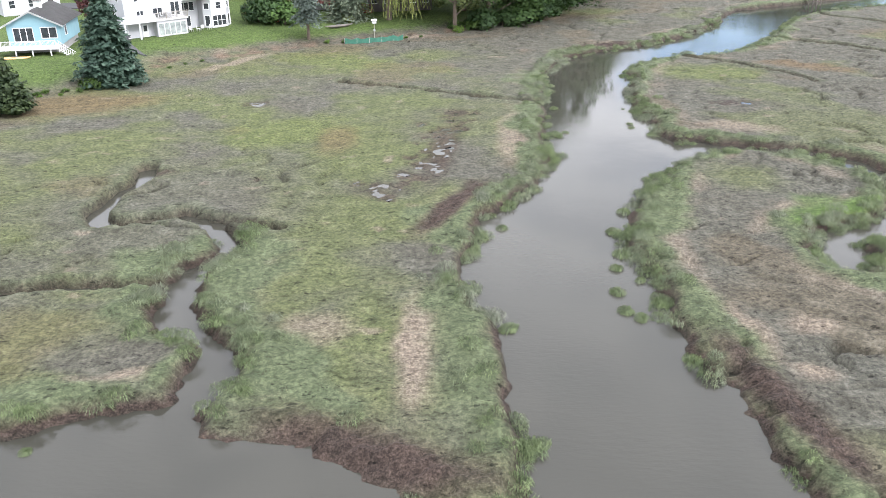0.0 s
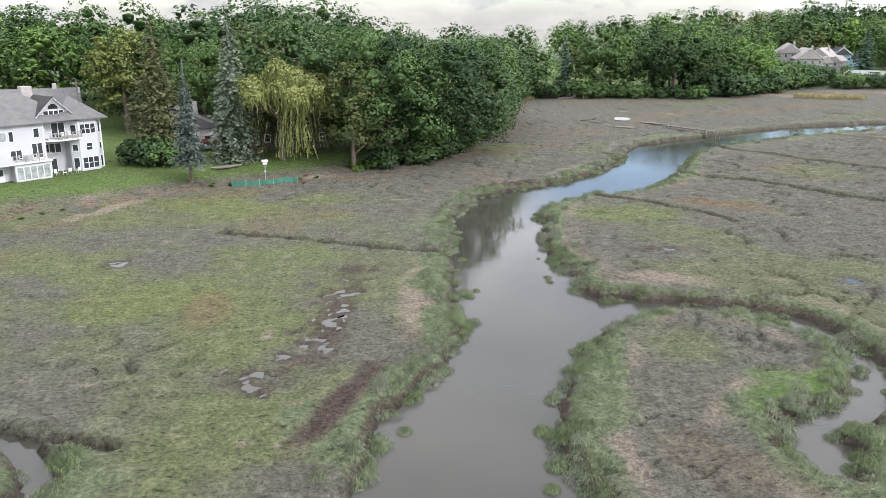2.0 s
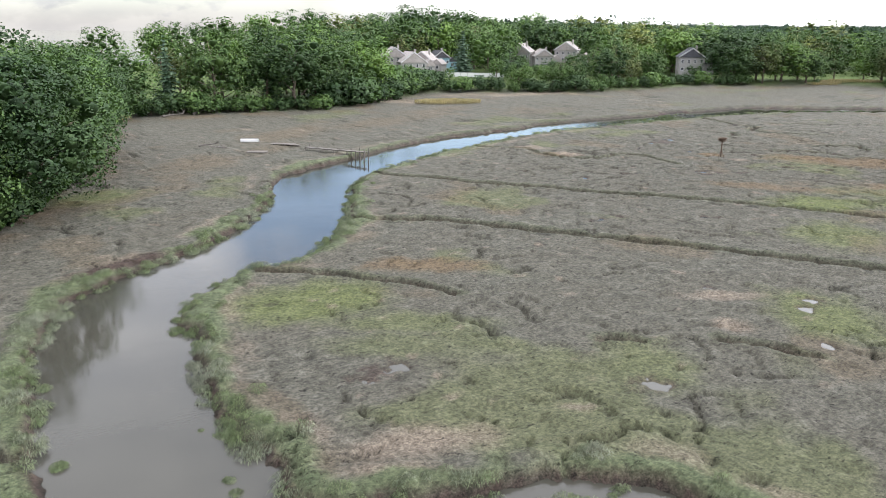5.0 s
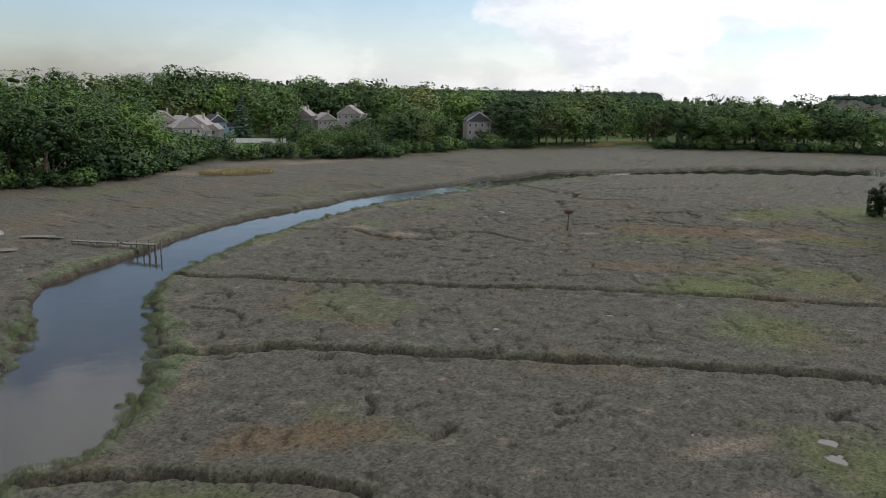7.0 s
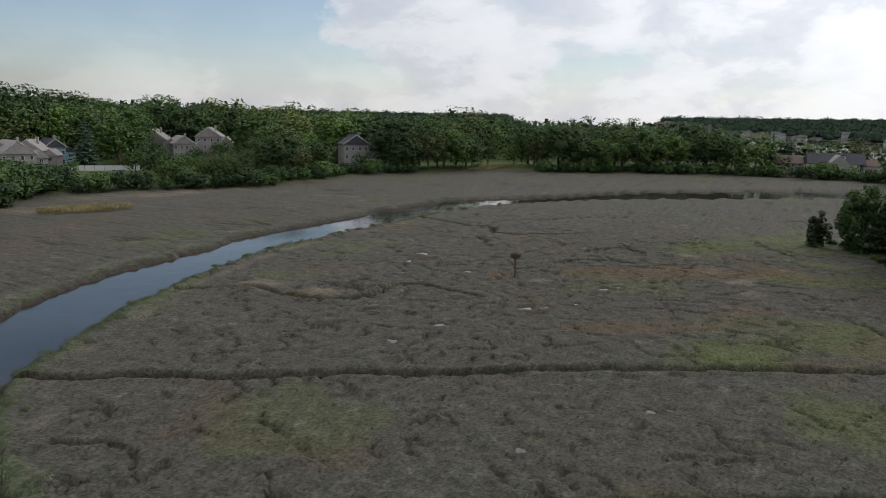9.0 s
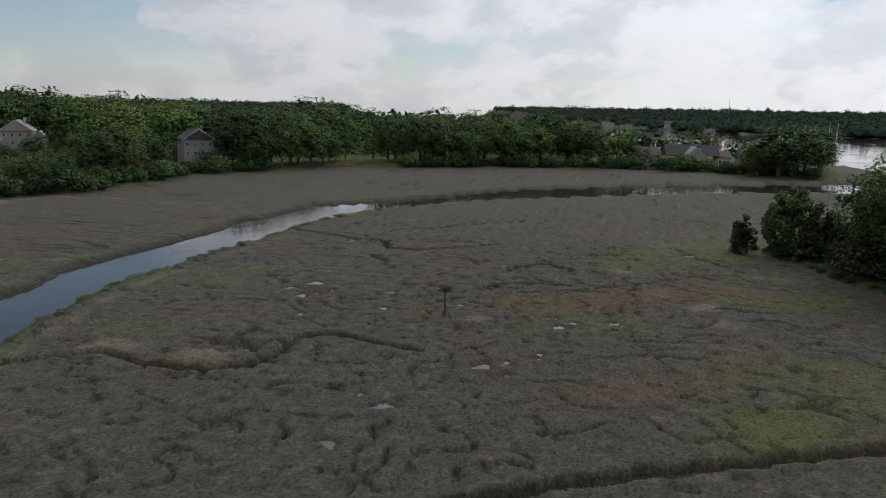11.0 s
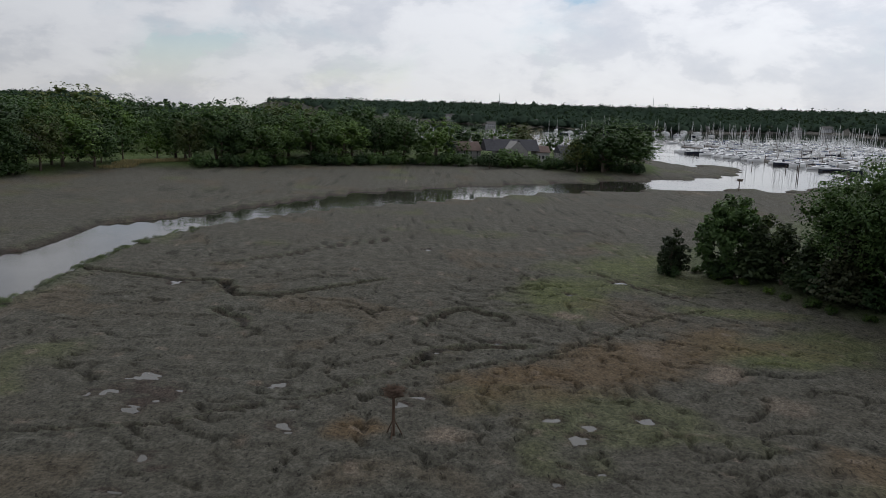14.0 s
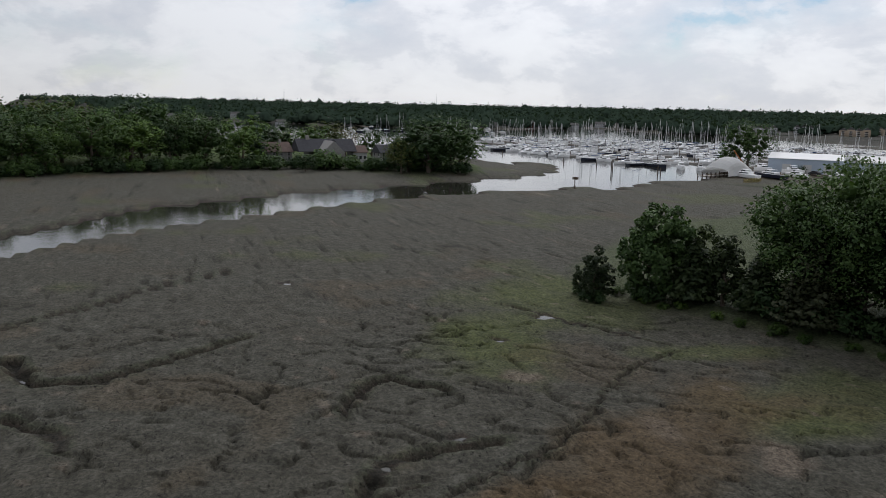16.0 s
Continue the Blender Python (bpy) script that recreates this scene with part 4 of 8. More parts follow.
def hummock(rng, x, y, z, radius, tall, count):
    """A tussock: blades that fan out from a mound and droop."""
    a, r = rng.random(count) * 2 * math.pi, radius * 0.75 * np.sqrt(rng.random(count))
    root = np.stack([x + np.cos(a) * r, y + np.sin(a) * r, z + 0.55 * tall * (1 - (r / radius) ** 2) * rng.random(count)], 1)
    b = a + rng.normal(size=count) * 0.5
    lean = np.stack([np.cos(b) * (0.2 + r / radius), np.sin(b) * (0.2 + r / radius), 0.75 + 0.4 * rng.random(count)], 1)
    lean /= np.linalg.norm(lean, axis=1, keepdims=True)
    length = tall * (0.6 + 0.5 * rng.random(count))
    return ribbons(root, lean, length, 0.009 + 0.008 * rng.random(count), rng, 0.5)


def bank_tussocks():
    """Cord grass in round tussocks along the water's edge."""
    rng = np.random.default_rng(12)
    spots = []
    for line, sides in ((MAIN_WEST[:24], 1), (EAST_BANK[5:], 1), (CREEK_EAST, 1), (MAIN_EAST[:30], 1), (WEST_BANK[3:], 1.3)):
        for (ax, ay), (bx, by) in zip(line, line[1:]):
            length = math.hypot(bx - ax, by - ay)
            for i in range(int(length / 0.21 * sides) + 1):
                s = rng.random()
                r = 0.6 if rng.random() < 0.6 else 1.6
                spots.append((ax + (bx - ax) * s + rng.normal() * r, ay + (by - ay) * s + rng.normal() * r))
    spots = np.array(spots)
    x, y = spots[:, 0], spots[:, 1]
    h, _, bank = survey(x, y)
    narrow = np.hypot(x + 14, y - 44) < 16
    ok = (bank > np.where(narrow, 0.35, -0.45)) & (bank < 3.2) & (h > -1.15) & (gnoise(x / 3, y / 3, 131) > -0.25) & (patches(x, y, MUD, x * 0) < 0.5)
    groups, mound = [], []
    for px, py, pz in zip(x[ok], y[ok], h[ok]):
        radius = 0.28 + 0.62 * rng.random() ** 1.5
        groups.append(hummock(rng, px, py, max(pz, WATER_Z - 0.15) - 0.05, radius, 0.30 + 0.24 * rng.random() + 0.22 * radius, int(55 + 185 * radius)))
        mound.append(np.stack([groups[-1][0][:, 0] - px, groups[-1][0][:, 1] - py, groups[-1][0][:, 2] * 0 + radius * 0.8], 1))
    v, f = join(groups)
    ob = fast_mesh("cord_grass", v, f, CORD)
    normals = np.concatenate(mound)
    face_up(ob, normals + rng.normal(size=normals.shape) * 0.2)
    return tagged(ob, "green cord grass tussocks crowding the creek banks", "grass", kind="stuff")


bank_tussocks()
CLUMPS = [(13.0, 49.2), (11.7, 46.0), (11.5, 42.8), (10.8, 41.0), (10.3, 38.2), (10.3, 36.2), (10.9, 35.5), (18.5, 75.2), (17.9, 68.9), (11.2, 66.4), (4.3, 34.6),
          (4.9, 26.0), (11.8, 39.5), (16.0, 55.4), (4.9, 46.8), (-14.7, 25.8), (19.1, 74.1), (18.0, 70.0), (12.0, 75.4), (12.9, 84.6), (12.3, 82.9)]
CLUMPS += [(40.8, 105.2), (42.8, 107.2), (44.5, 109.3), (33.5, 98.7), (35.3, 99.2), (44.9, 109.8), (38.5, 116.3), (21.3, 88.8), (33.2, 53.0), (33.0, 50.9), (31.4, 47.9),
           (11.9, 67.5), (16.7, 56.1), (31.2, 59.5), (39.4, 104.2), (46.5, 112.2), (48.3, 115.4), (49.5, 117.6), (49.9, 117.9), (51.9, 121.6), (53.7, 124.6), (53.3, 123.8), (40.4, 104.4), (45.4, 111.1)]


def grass_clumps():
    rng = np.random.default_rng(13)
    protos = []
    for k in range(3):
        v, f = hummock(rng, 0, 0, 0, 0.5 + 0.1 * k, 0.55, 420)
        ob = fast_mesh("grass_clump", v, f, CORD)
        face_up(ob, np.stack([v[:, 0], v[:, 1], v[:, 2] * 0 + 0.6], 1))
        protos.append(tagged(ob, "bright green clump of cord grass standing in the water", "grass clump", "clumps in the creek"))
    for i, (x, y) in enumerate(CLUMPS):
        s = 0.4 + 0.5 * rng.random()
        m = pose(x * U, y * U, WATER_Z - 0.12, 0, 0, 360 * rng.random())
        if i < 3:
            protos[i].matrix_world = m
        else:
            copy_thing(protos[i % 3], m @ Matrix.Diagonal((s * (0.7 + 0.9 * rng.random()), s, s * 1.1, 1)))


grass_clumps()


# ---- trees and shrubs ----
ICO_V, ICO_F = None, None


def ico():
    global ICO_V, ICO_F
    if ICO_V is None:
        bm = bmesh.new()
        bmesh.ops.create_icosphere(bm, subdivisions=1, radius=1.0)
        ICO_V = np.array([v.co[:] for v in bm.verts])
        ICO_F = np.array([[v.index for v in f.verts] for f in bm.faces])
        bm.free()
    return ICO_V, ICO_F


def sprays(rng, pos, normal, size, aspect=0.6):
    """Diamond leaf sprays at the positions, facing along the normals."""
    n = len(pos)
    normal = normal / (np.linalg.norm(normal, axis=1, keepdims=True) + 1e-9)
    other = rng.normal(size=(n, 3))
    a = np.cross(normal, other)
    a /= np.linalg.norm(a, axis=1, keepdims=True) + 1e-9
    b = np.cross(normal, a)
    s = (size * (0.6 + 0.8 * rng.random(n)))[:, None] if np.ndim(size) == 0 else size[:, None]
    bend = normal * s * (0.25 * rng.normal(size=(n, 1)))
    v = np.stack([pos - a * s, pos - b * s * aspect + bend, pos + a * s, pos + b * s * aspect + bend], 1).reshape(-1, 3)
    i = np.arange(n)[:, None] * 4
    f = np.concatenate([i + np.array([[0, 1, 2]]), i + np.array([[0, 2, 3]])], 1).reshape(-1, 3)
    return v, f


def lobed(rng, lobes, count, size, core=0.5, heart=None):
    """A crown of sprays on many lobes, with a dense ragged inside; heart: the middle that the lobes turn away from."""
    c, r = np.array([l[:3] for l in lobes]), np.array([l[3] for l in lobes])
    pick = rng.choice(len(lobes), count, p=r ** 2 / (r ** 2).sum())
    away = c - np.array(heart) if heart is not None else c * 0
    away = away / (np.linalg.norm(away, axis=1, keepdims=True) + 1e-9)
    d = rng.normal(size=(count, 3))
    d[:, 2] = d[:, 2] * 0.85 + 0.25
    d /= np.linalg.norm(d, axis=1, keepdims=True)
    d = d + away[pick] * 0.75
    d /= np.linalg.norm(d, axis=1, keepdims=True) + 1e-9
    ripple = 1 + 0.13 * np.sin(d[:, 0] * 7 + pick) * np.cos(d[:, 1] * 6 + pick * 1.7) + 0.12 * np.sin(d[:, 2] * 9 + pick)
    pos = c[pick] + d * (r[pick] * ripple * (0.74 + 0.29 * rng.random(count)))[:, None]
    groups = [sprays(rng, pos, d * 0.6 + rng.normal(size=(count, 3)) * 0.6 + np.array([0, 0, 0.35]), size)]
    normals = [np.repeat(d * 0.6 + away[pick] * 0.5 + rng.normal(size=(count, 3)) * 0.30 + np.array([0, 0, 0.38]), 4, 0)]
    inner = count // 5
    k, e = rng.choice(len(lobes), inner, p=r ** 2 / (r ** 2).sum()), rng.normal(size=(inner, 3))
    e /= np.linalg.norm(e, axis=1, keepdims=True)
    groups.append(sprays(rng, c[k] + e * (r[k] * 0.60)[:, None], e + rng.normal(size=(inner, 3)) * 0.5, size * 1.6, 0.8))
    normals.append(np.repeat(e * 0.6 + away[k] * 0.5 + rng.normal(size=(inner, 3)) * 0.3 + np.array([0, 0, 0.3]), 4, 0))
    # ragged lumps added well under the leaves block light; downturned normals darken them
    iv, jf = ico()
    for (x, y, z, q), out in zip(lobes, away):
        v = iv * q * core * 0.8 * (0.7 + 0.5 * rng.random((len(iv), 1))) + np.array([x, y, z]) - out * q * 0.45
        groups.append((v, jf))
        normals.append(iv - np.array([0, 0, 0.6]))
    return (*join(groups), np.concatenate(normals))


def broadleaf(name, seed, height, radius, count, size, mat, label, category="tree", bole=0.22, lobes=30, lean=0.0, core=0.5):
    """A domed crown of many leafy lobes on a forked trunk."""
    rng = np.random.default_rng(seed)
    t = thing(name, 0, 0, 0, 0, label, category)
    half = height * (1 - bole) / 2
    mid = height * bole + half
    waves = rng.normal(size=(4, 3)) * 2.2
    ls = []
    for i in range(lobes):
        # spread over the dome, fuller below the middle, with bulges and hollows
        up = -0.82 + 1.78 * (i + 0.5) / lobes
        a = i * 2.39996 + rng.normal() * 0.25
        ring = math.sqrt(max(0.0, 1 - up * up)) ** 0.75
        way = np.array([math.cos(a) * ring, math.sin(a) * ring, up])
        bulge = 1 + 0.10 * float(np.sin(waves @ way + i % 3).sum()) * 0.6 + 0.10 * rng.normal()
        q = radius * (0.25 + 0.17 * rng.random()) * (30 / lobes) ** 0.4
        reach = max(0.25, bulge) * (1 - 0.55 * q / radius)
        ls.append((way[0] * radius * reach + lean * (up + 1) / 2, way[1] * radius * reach, min(mid + way[2] * half * reach, height - q * 0.5), q))
    for i in range(max(2, lobes // 6)):
        a = i * 2.1
        ls.append((math.cos(a) * radius * 0.28, math.sin(a) * radius * 0.28, mid + half * (0.5 * rng.random() - 0.2), radius * 0.40))
    v, f, n = lobed(rng, ls, count, size, core, (lean * 0.5, 0, mid - half * 0.25))
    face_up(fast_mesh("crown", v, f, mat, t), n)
    tv, tf = [], []
    base = height * 0.016 + 0.08
    top = Vector((lean * 0.4, 0, height * 0.62))
    last = Vector((0, 0, -0.4))
    for k in range(1, 5):
        nxt = Vector((rng.normal() * 0.15, rng.normal() * 0.15, 0)) + top * (k / 4)
        tube(tv, tf, last, nxt, base * (1.15 - 0.2 * (k - 1)), base * (1.15 - 0.2 * k), 7)
        last = nxt
    for l in ls[:lobes:4]:
        z = min(max(l[2] - l[3] * 1.4, height * bole * 0.7), height * 0.6)
        tube(tv, tf, (lean * 0.3 * z / height, 0, z), (l[0], l[1], l[2]), base * 0.42, base * 0.12, 5)
    obj("trunk", tv, tf, BARK, t)
    return t


def conifer(name, seed, height, radius, mat, label, rows=26, droop=0.35, sparse=0.0, bare=0.04, size=0.34, per=7):
    rng = np.random.default_rng(seed)
    t = thing(name, 0, 0, 0, 0, label, "tree")
    pos, nor = [], []
    for k in range(rows):
        u = k / (rows - 1)
        z = height * (bare + (1 - bare) * u ** 0.92)
        reach = radius * (1 - u) ** 0.8 * (0.86 + 0.28 * rng.random()) + 0.12
        if rng.random() < sparse * 0.5:
            reach *= 0.6
        limbs = max(5, int(15 * (1 - u) + 4))
        for j in range(limbs):
            if rng.random() < sparse * 0.35:
                continue
            a = 2 * math.pi * (j + rng.random() * 0.7) / limbs + k
            length = reach * (0.75 + 0.4 * rng.random())
            n = max(2, int(length * per / max(radius, 1) * 1.6))
            for s in np.linspace(0.25, 1.0, n):
                side = (rng.random() - 0.5) * 0.5 * length * (1.1 - s * 0.6)
                rr = s * length
                pos.append((math.cos(a) * rr - math.sin(a) * side, math.sin(a) * rr + math.cos(a) * side,
                            z - droop * rr * (0.6 + 0.5 * s) + 0.12 * length * s * s + rng.normal() * 0.08))
                nor.append((math.cos(a) * 0.45 + rng.normal() * 0.35, math.sin(a) * 0.45 + rng.normal() * 0.35, 0.75))
    groups = [sprays(rng, np.array(pos), np.array(nor), size, 0.55)]
    iv, jf = ico()
    solid = 0.42 if sparse < 0.3 else 0.22
    for k in range(7):
        u = (k + 0.3) / 7
        groups.append((iv * np.array([radius * (1 - u) * solid + 0.1, radius * (1 - u) * solid + 0.1, height * 0.09]) + np.array([0, 0, height * (bare + 0.08 + 0.88 * u * 0.92)]), jf))
    v, f = join(groups)
    fast_mesh("crown", v, f, mat, t)
    rod("trunk", (0, 0, -0.4), (0, 0, height * 0.96), 0.10 + height * 0.011, 0.03, BARK, t)
    return t


def weeping_willow(seed, height, radius):
    rng = np.random.default_rng(seed)
    t = thing("willow_tree", 0, 0, 0, 0, "yellow-green weeping willow with hanging strands on a lawn", "tree")
    ls = []
    for i in range(17):
        a, r = i * 2.4, radius * (0.25 + 0.62 * ((i + 0.5) / 17) ** 0.6 * (0.8 + 0.3 * rng.random()))
        ls.append((math.cos(a) * r, math.sin(a) * r, height * (0.86 - 0.34 * (r / radius) ** 2 + 0.05 * rng.normal()), radius * (0.17 + 0.10 * rng.random())))
    ls.append((0, 0, height * 0.86, radius * 0.26))
    groups = [lobed(rng, ls, 5200, 0.20, 0.45, (0, 0, height * 0.5))[:2]]
    pos, nor = [], []
    for k in range(900):
        i = rng.integers(len(ls))
        l = ls[i]
        a = rng.random() * 2 * math.pi
        x, y = l[0] + math.cos(a) * l[3] * (0.5 + 0.6 * rng.random()), l[1] + math.sin(a) * l[3] * (0.5 + 0.6 * rng.random())
        # each bough lets its strands fall to a depth of its own
        z, low = l[2] + l[3] * 0.3, max(height * ((0.04 if i % 6 == 2 else 0.42 + 0.22 * ((i * 0.618) % 1.0)) + 0.14 * rng.random()), 0.6)
        sway = rng.normal(size=2) * 0.05
        while z > low:
            pos.append((x, y, z))
            nor.append((rng.normal(), rng.normal(), 0.15))
            z -= 0.40
            x, y = x + sway[0] + rng.normal() * 0.04, y + sway[1] + rng.normal() * 0.04
    pos, nor = np.array(pos), np.array(nor)
    n = len(pos)
    w = np.stack([nor[:, 1], -nor[:, 0], nor[:, 0] * 0], 1)
    w /= np.linalg.norm(w, axis=1, keepdims=True) + 1e-9
    v = np.stack([pos + [0, 0, 0.28], pos - w * 0.075, pos - [0, 0, 0.34], pos + w * 0.075], 1).reshape(-1, 3)
    i = np.arange(n)[:, None] * 4
    groups.append((v, np.concatenate([i + np.array([[0, 1, 2]]), i + np.array([[0, 2, 3]])], 1).reshape(-1, 3)))
    v, f = join(groups)
    fast_mesh("crown", v, f, WILLOW, t)
    tv, tf = [], []
    tube(tv, tf, (0, 0, -0.4), (0.3, 0.2, height * 0.4), 0.5, 0.38, 8)
    for l in ls[::2]:
        tube(tv, tf, (0.3, 0.2, height * 0.38), l[:3], 0.26, 0.07, 6)
    obj("trunk", tv, tf, BARK, t)
    return t


def placed(proto, spots, group=""):
    """Stands the prototype at the first spot and copies at the others: x, y in plan units, scale, turn."""
    z = levels([(s[0] * U, s[1] * U) for s in spots])
    for (x, y, s, turn), h in zip(spots, z):
        wide = s * (0.98 + 0.32 * ((turn * 0.137 + x * 0.31) % 1.0))
        m = pose(x * U, y * U, h, 0, 0, turn) @ Matrix.Diagonal((wide, wide, s, 1))
        if not proto.get("stood"):
            proto["stood"] = 1
            proto.matrix_world = m
            if group:
                proto["group"] = group
            continue
        copy_thing(proto, m)


oaks_near = [broadleaf("oak_tree", 10 + i, 21.0, 8.4 + 0.7 * (i % 3), 10000, 0.195, OAK, "dark green oak with a broad dense crown at the marsh edge", bole=0.10, lobes=44) for i in range(3)]
maples_near = [broadleaf("maple_tree", 20 + i, 20.0, 7.9, 9600, 0.195, MAPLE, "bright green maple with a full leafy crown in the grove", bole=0.10, lobes=42) for i in range(2)]


def far_kinds(count, size, lobes):
    """The trees of the far wood, finer for its edge and coarser for its inside."""
    return ([broadleaf("oak_tree", 30 + i, 21.0, 8.4, count, size, OAK, "dark green oak in the far shoreline wood", bole=0.05, lobes=lobes) for i in range(3)]
            + [broadleaf("maple_tree", 40 + i, 20.0, 8.0, count, size, MAPLE, "fresh green maple in the far shoreline wood", bole=0.05, lobes=lobes) for i in range(2)]
            + [broadleaf("ash_tree", 50, 20.0, 7.2, count, size * 0.9, PALE, "pale yellow-green ash in the far wood", bole=0.10, lobes=lobes),
               broadleaf("locust_tree", 52, 18.0, 5.6, count, size * 0.6, BARE, "thin-leaved brownish tree with open branches", bole=0.2, lobes=lobes, core=0.25),
               conifer("spruce_tree", 75, 20.0, 4.0, SPRUCE, "dark conifer standing above the far wood", rows=18, size=0.6, per=5)])


edge_kinds, inner_kinds = far_kinds(2600, 0.27, 30), far_kinds(1000, 0.40, 22)
plum = broadleaf("plum_tree", 55, 6.5, 3.2, 1500, 0.22, PLUM, "dark purple-leaved plum tree beside a drive", bole=0.2)
pale_near = broadleaf("ash_tree", 57, 17.5, 4.6, 5200, 0.19, PALE, "pale yellow-green ash with a loose drooping crown", bole=0.12, core=0.5)
shrub = broadleaf("shrub", 60, 2.2, 1.6, 520, 0.17, SHRUB, "bright green shrub at the edge of the marsh", "shrub", bole=0.02, lobes=8)
bush = broadleaf("bush", 61, 3.6, 2.6, 700, 0.26, OAK, "dark green bush at the foot of the trees", "shrub", bole=0.02, lobes=9)
blue_spruce = conifer("spruce_tree", 70, 12.6, 3.4, SPRUCE, "full blue-green spruce with layered drooping boughs", rows=38, size=0.26, per=28)
tall_spruce = conifer("spruce_tree", 71, 22.5, 4.3, BLUE_SPRUCE, "tall grey-blue spruce with drooping boughs", rows=44, size=0.27, droop=0.5, sparse=0.15, per=20)
brown_spruce = conifer("spruce_tree", 72, 22.5, 5.6, BROWN_SPRUCE, "tall browning spruce with thin boughs", rows=40, size=0.29, droop=0.3, sparse=0.25, per=20)
thin_spruce = conifer("spruce_tree", 73, 16.0, 2.5, BLUE_SPRUCE, "slender grey sparse spruce with a bare lower trunk", rows=36, size=0.22, droop=0.55, sparse=0.5, bare=0.22, per=13)
cedar = conifer("cedar_tree", 74, 6.2, 2.0, CEDAR, "small dark red cedar with a dense cone crown", rows=20, size=0.26, droop=-0.25, per=10)
willow = weeping_willow(80, 16.0, 8.3)
placed(willow, [(-6, 119, 1, 30)])
placed(plum, [(-43.5, 112, 1, 0)])
placed(blue_spruce, [(-33.3, 85.0, 1, 0)])
placed(tall_spruce, [(-12, 118.5, 1, 0)])
placed(brown_spruce, [(-22, 121, 1, 0)])
placed(thin_spruce, [(-16, 108.2, 1, 0)])
placed(pale_near, [(3.5, 117.5, 1, 0), (-33, 148, 1.15, 80), (-11, 142, 1.2, 200)])
placed(cedar, [(-37.8, 73, 1, 0), (-41, 74.5, 1.1, 70), (157.6, 74.5, 1.25, 50), (152.0, 71.5, 1.1, 200), (-45, 76, 1.2, 120)])
NEAR_OAKS = [(8.5, 121.2, 0.98, 0), (13.4, 126.2, 1.03, 70), (19.7, 133.3, 0.98, 150), (24.6, 147.4, 0.95, 200), (28.4, 159.7, 0.92, 260), (-2.3, 128.6, 1.06, 30), (29.9, 173.9, 0.9, 40), 
             (130, 57, 0.95, 33), (152, 60, 0.62, 10), (146, 57, 0.7, 120)]
NEAR_MAPLES = [(5.1, 128.4, 1, 20), (16.3, 138.4, 1, 110), (22.1, 158.8, 0.95, 160), (-19.1, 139.3, 0.92, 0), (-30.1, 155, 0.95, 60), (151.6, 66.2, 0.72, 300), (149, 66.5, 0.82, 90), (145.0, 65.8, 0.90, 45), (141.5, 63.5, 0.86, 160), (136.5, 61, 0.95, 230), (133.5, 60.5, 0.95, 180),
             (139, 56, 0.8, 80)]
# the hummock's lone round oak, its bushy junipers and a browning cedar
lone_oak = broadleaf("oak_tree", 14, 11.4, 3.6, 6400, 0.22, OAK, "round dark green oak standing alone at the hummock's tip", bole=0.02, lobes=40)
juniper = broadleaf("juniper", 63, 7.0, 1.6, 1700, 0.15, CEDAR, "dark bushy juniper at the edge of the hummock", bole=0.02, lobes=20)
dull_cedar = conifer("cedar_tree", 76, 11.0, 3.6, BROWN_SPRUCE, "dull brown-green cedar in front of the hummock's trees", rows=26, size=0.30, droop=-0.15, per=12)
placed(lone_oak, [(160.6, 77.0, 1, 40)])
placed(juniper, [(161.6, 83.4, 0.95, 0), (162.0, 82.2, 0.8, 120), (165.0, 83.2, 0.55, 80), (157.4, 72.6, 1.35, 160), (155.2, 72.8, 1.25, 220)])
placed(dull_cedar, [(146.6, 69.8, 1, 0)])
for k, proto in enumerate(oaks_near):
    placed(proto, NEAR_OAKS[k::3], "grove of oaks")
for k, proto in enumerate(maples_near):
    placed(proto, NEAR_MAPLES[k::2], "grove of maples")


def belt(rng, line, rows, gap, depth, low, high):
    """Spots along a line of the plan, in rows behind it (to its left)."""
    spots = []
    for (ax, ay), (bx, by) in zip(line, line[1:]):
        length = math.hypot(bx - ax, by - ay)
        dx, dy = (bx - ax) / length, (by - ay) / length
        for row in range(rows):
            n = max(1, int(length / gap))
            for i in range(n):
                s = (i + 0.5 * (row % 2) + 0.25 + 0.5 * rng.random()) / n * length
                back = row * depth + rng.random() * depth * 0.6
                spots.append((ax + dx * s - dy * back, ay + dy * s + dx * back, low + (high - low) * rng.random(), 360 * rng.random()))
    return spots


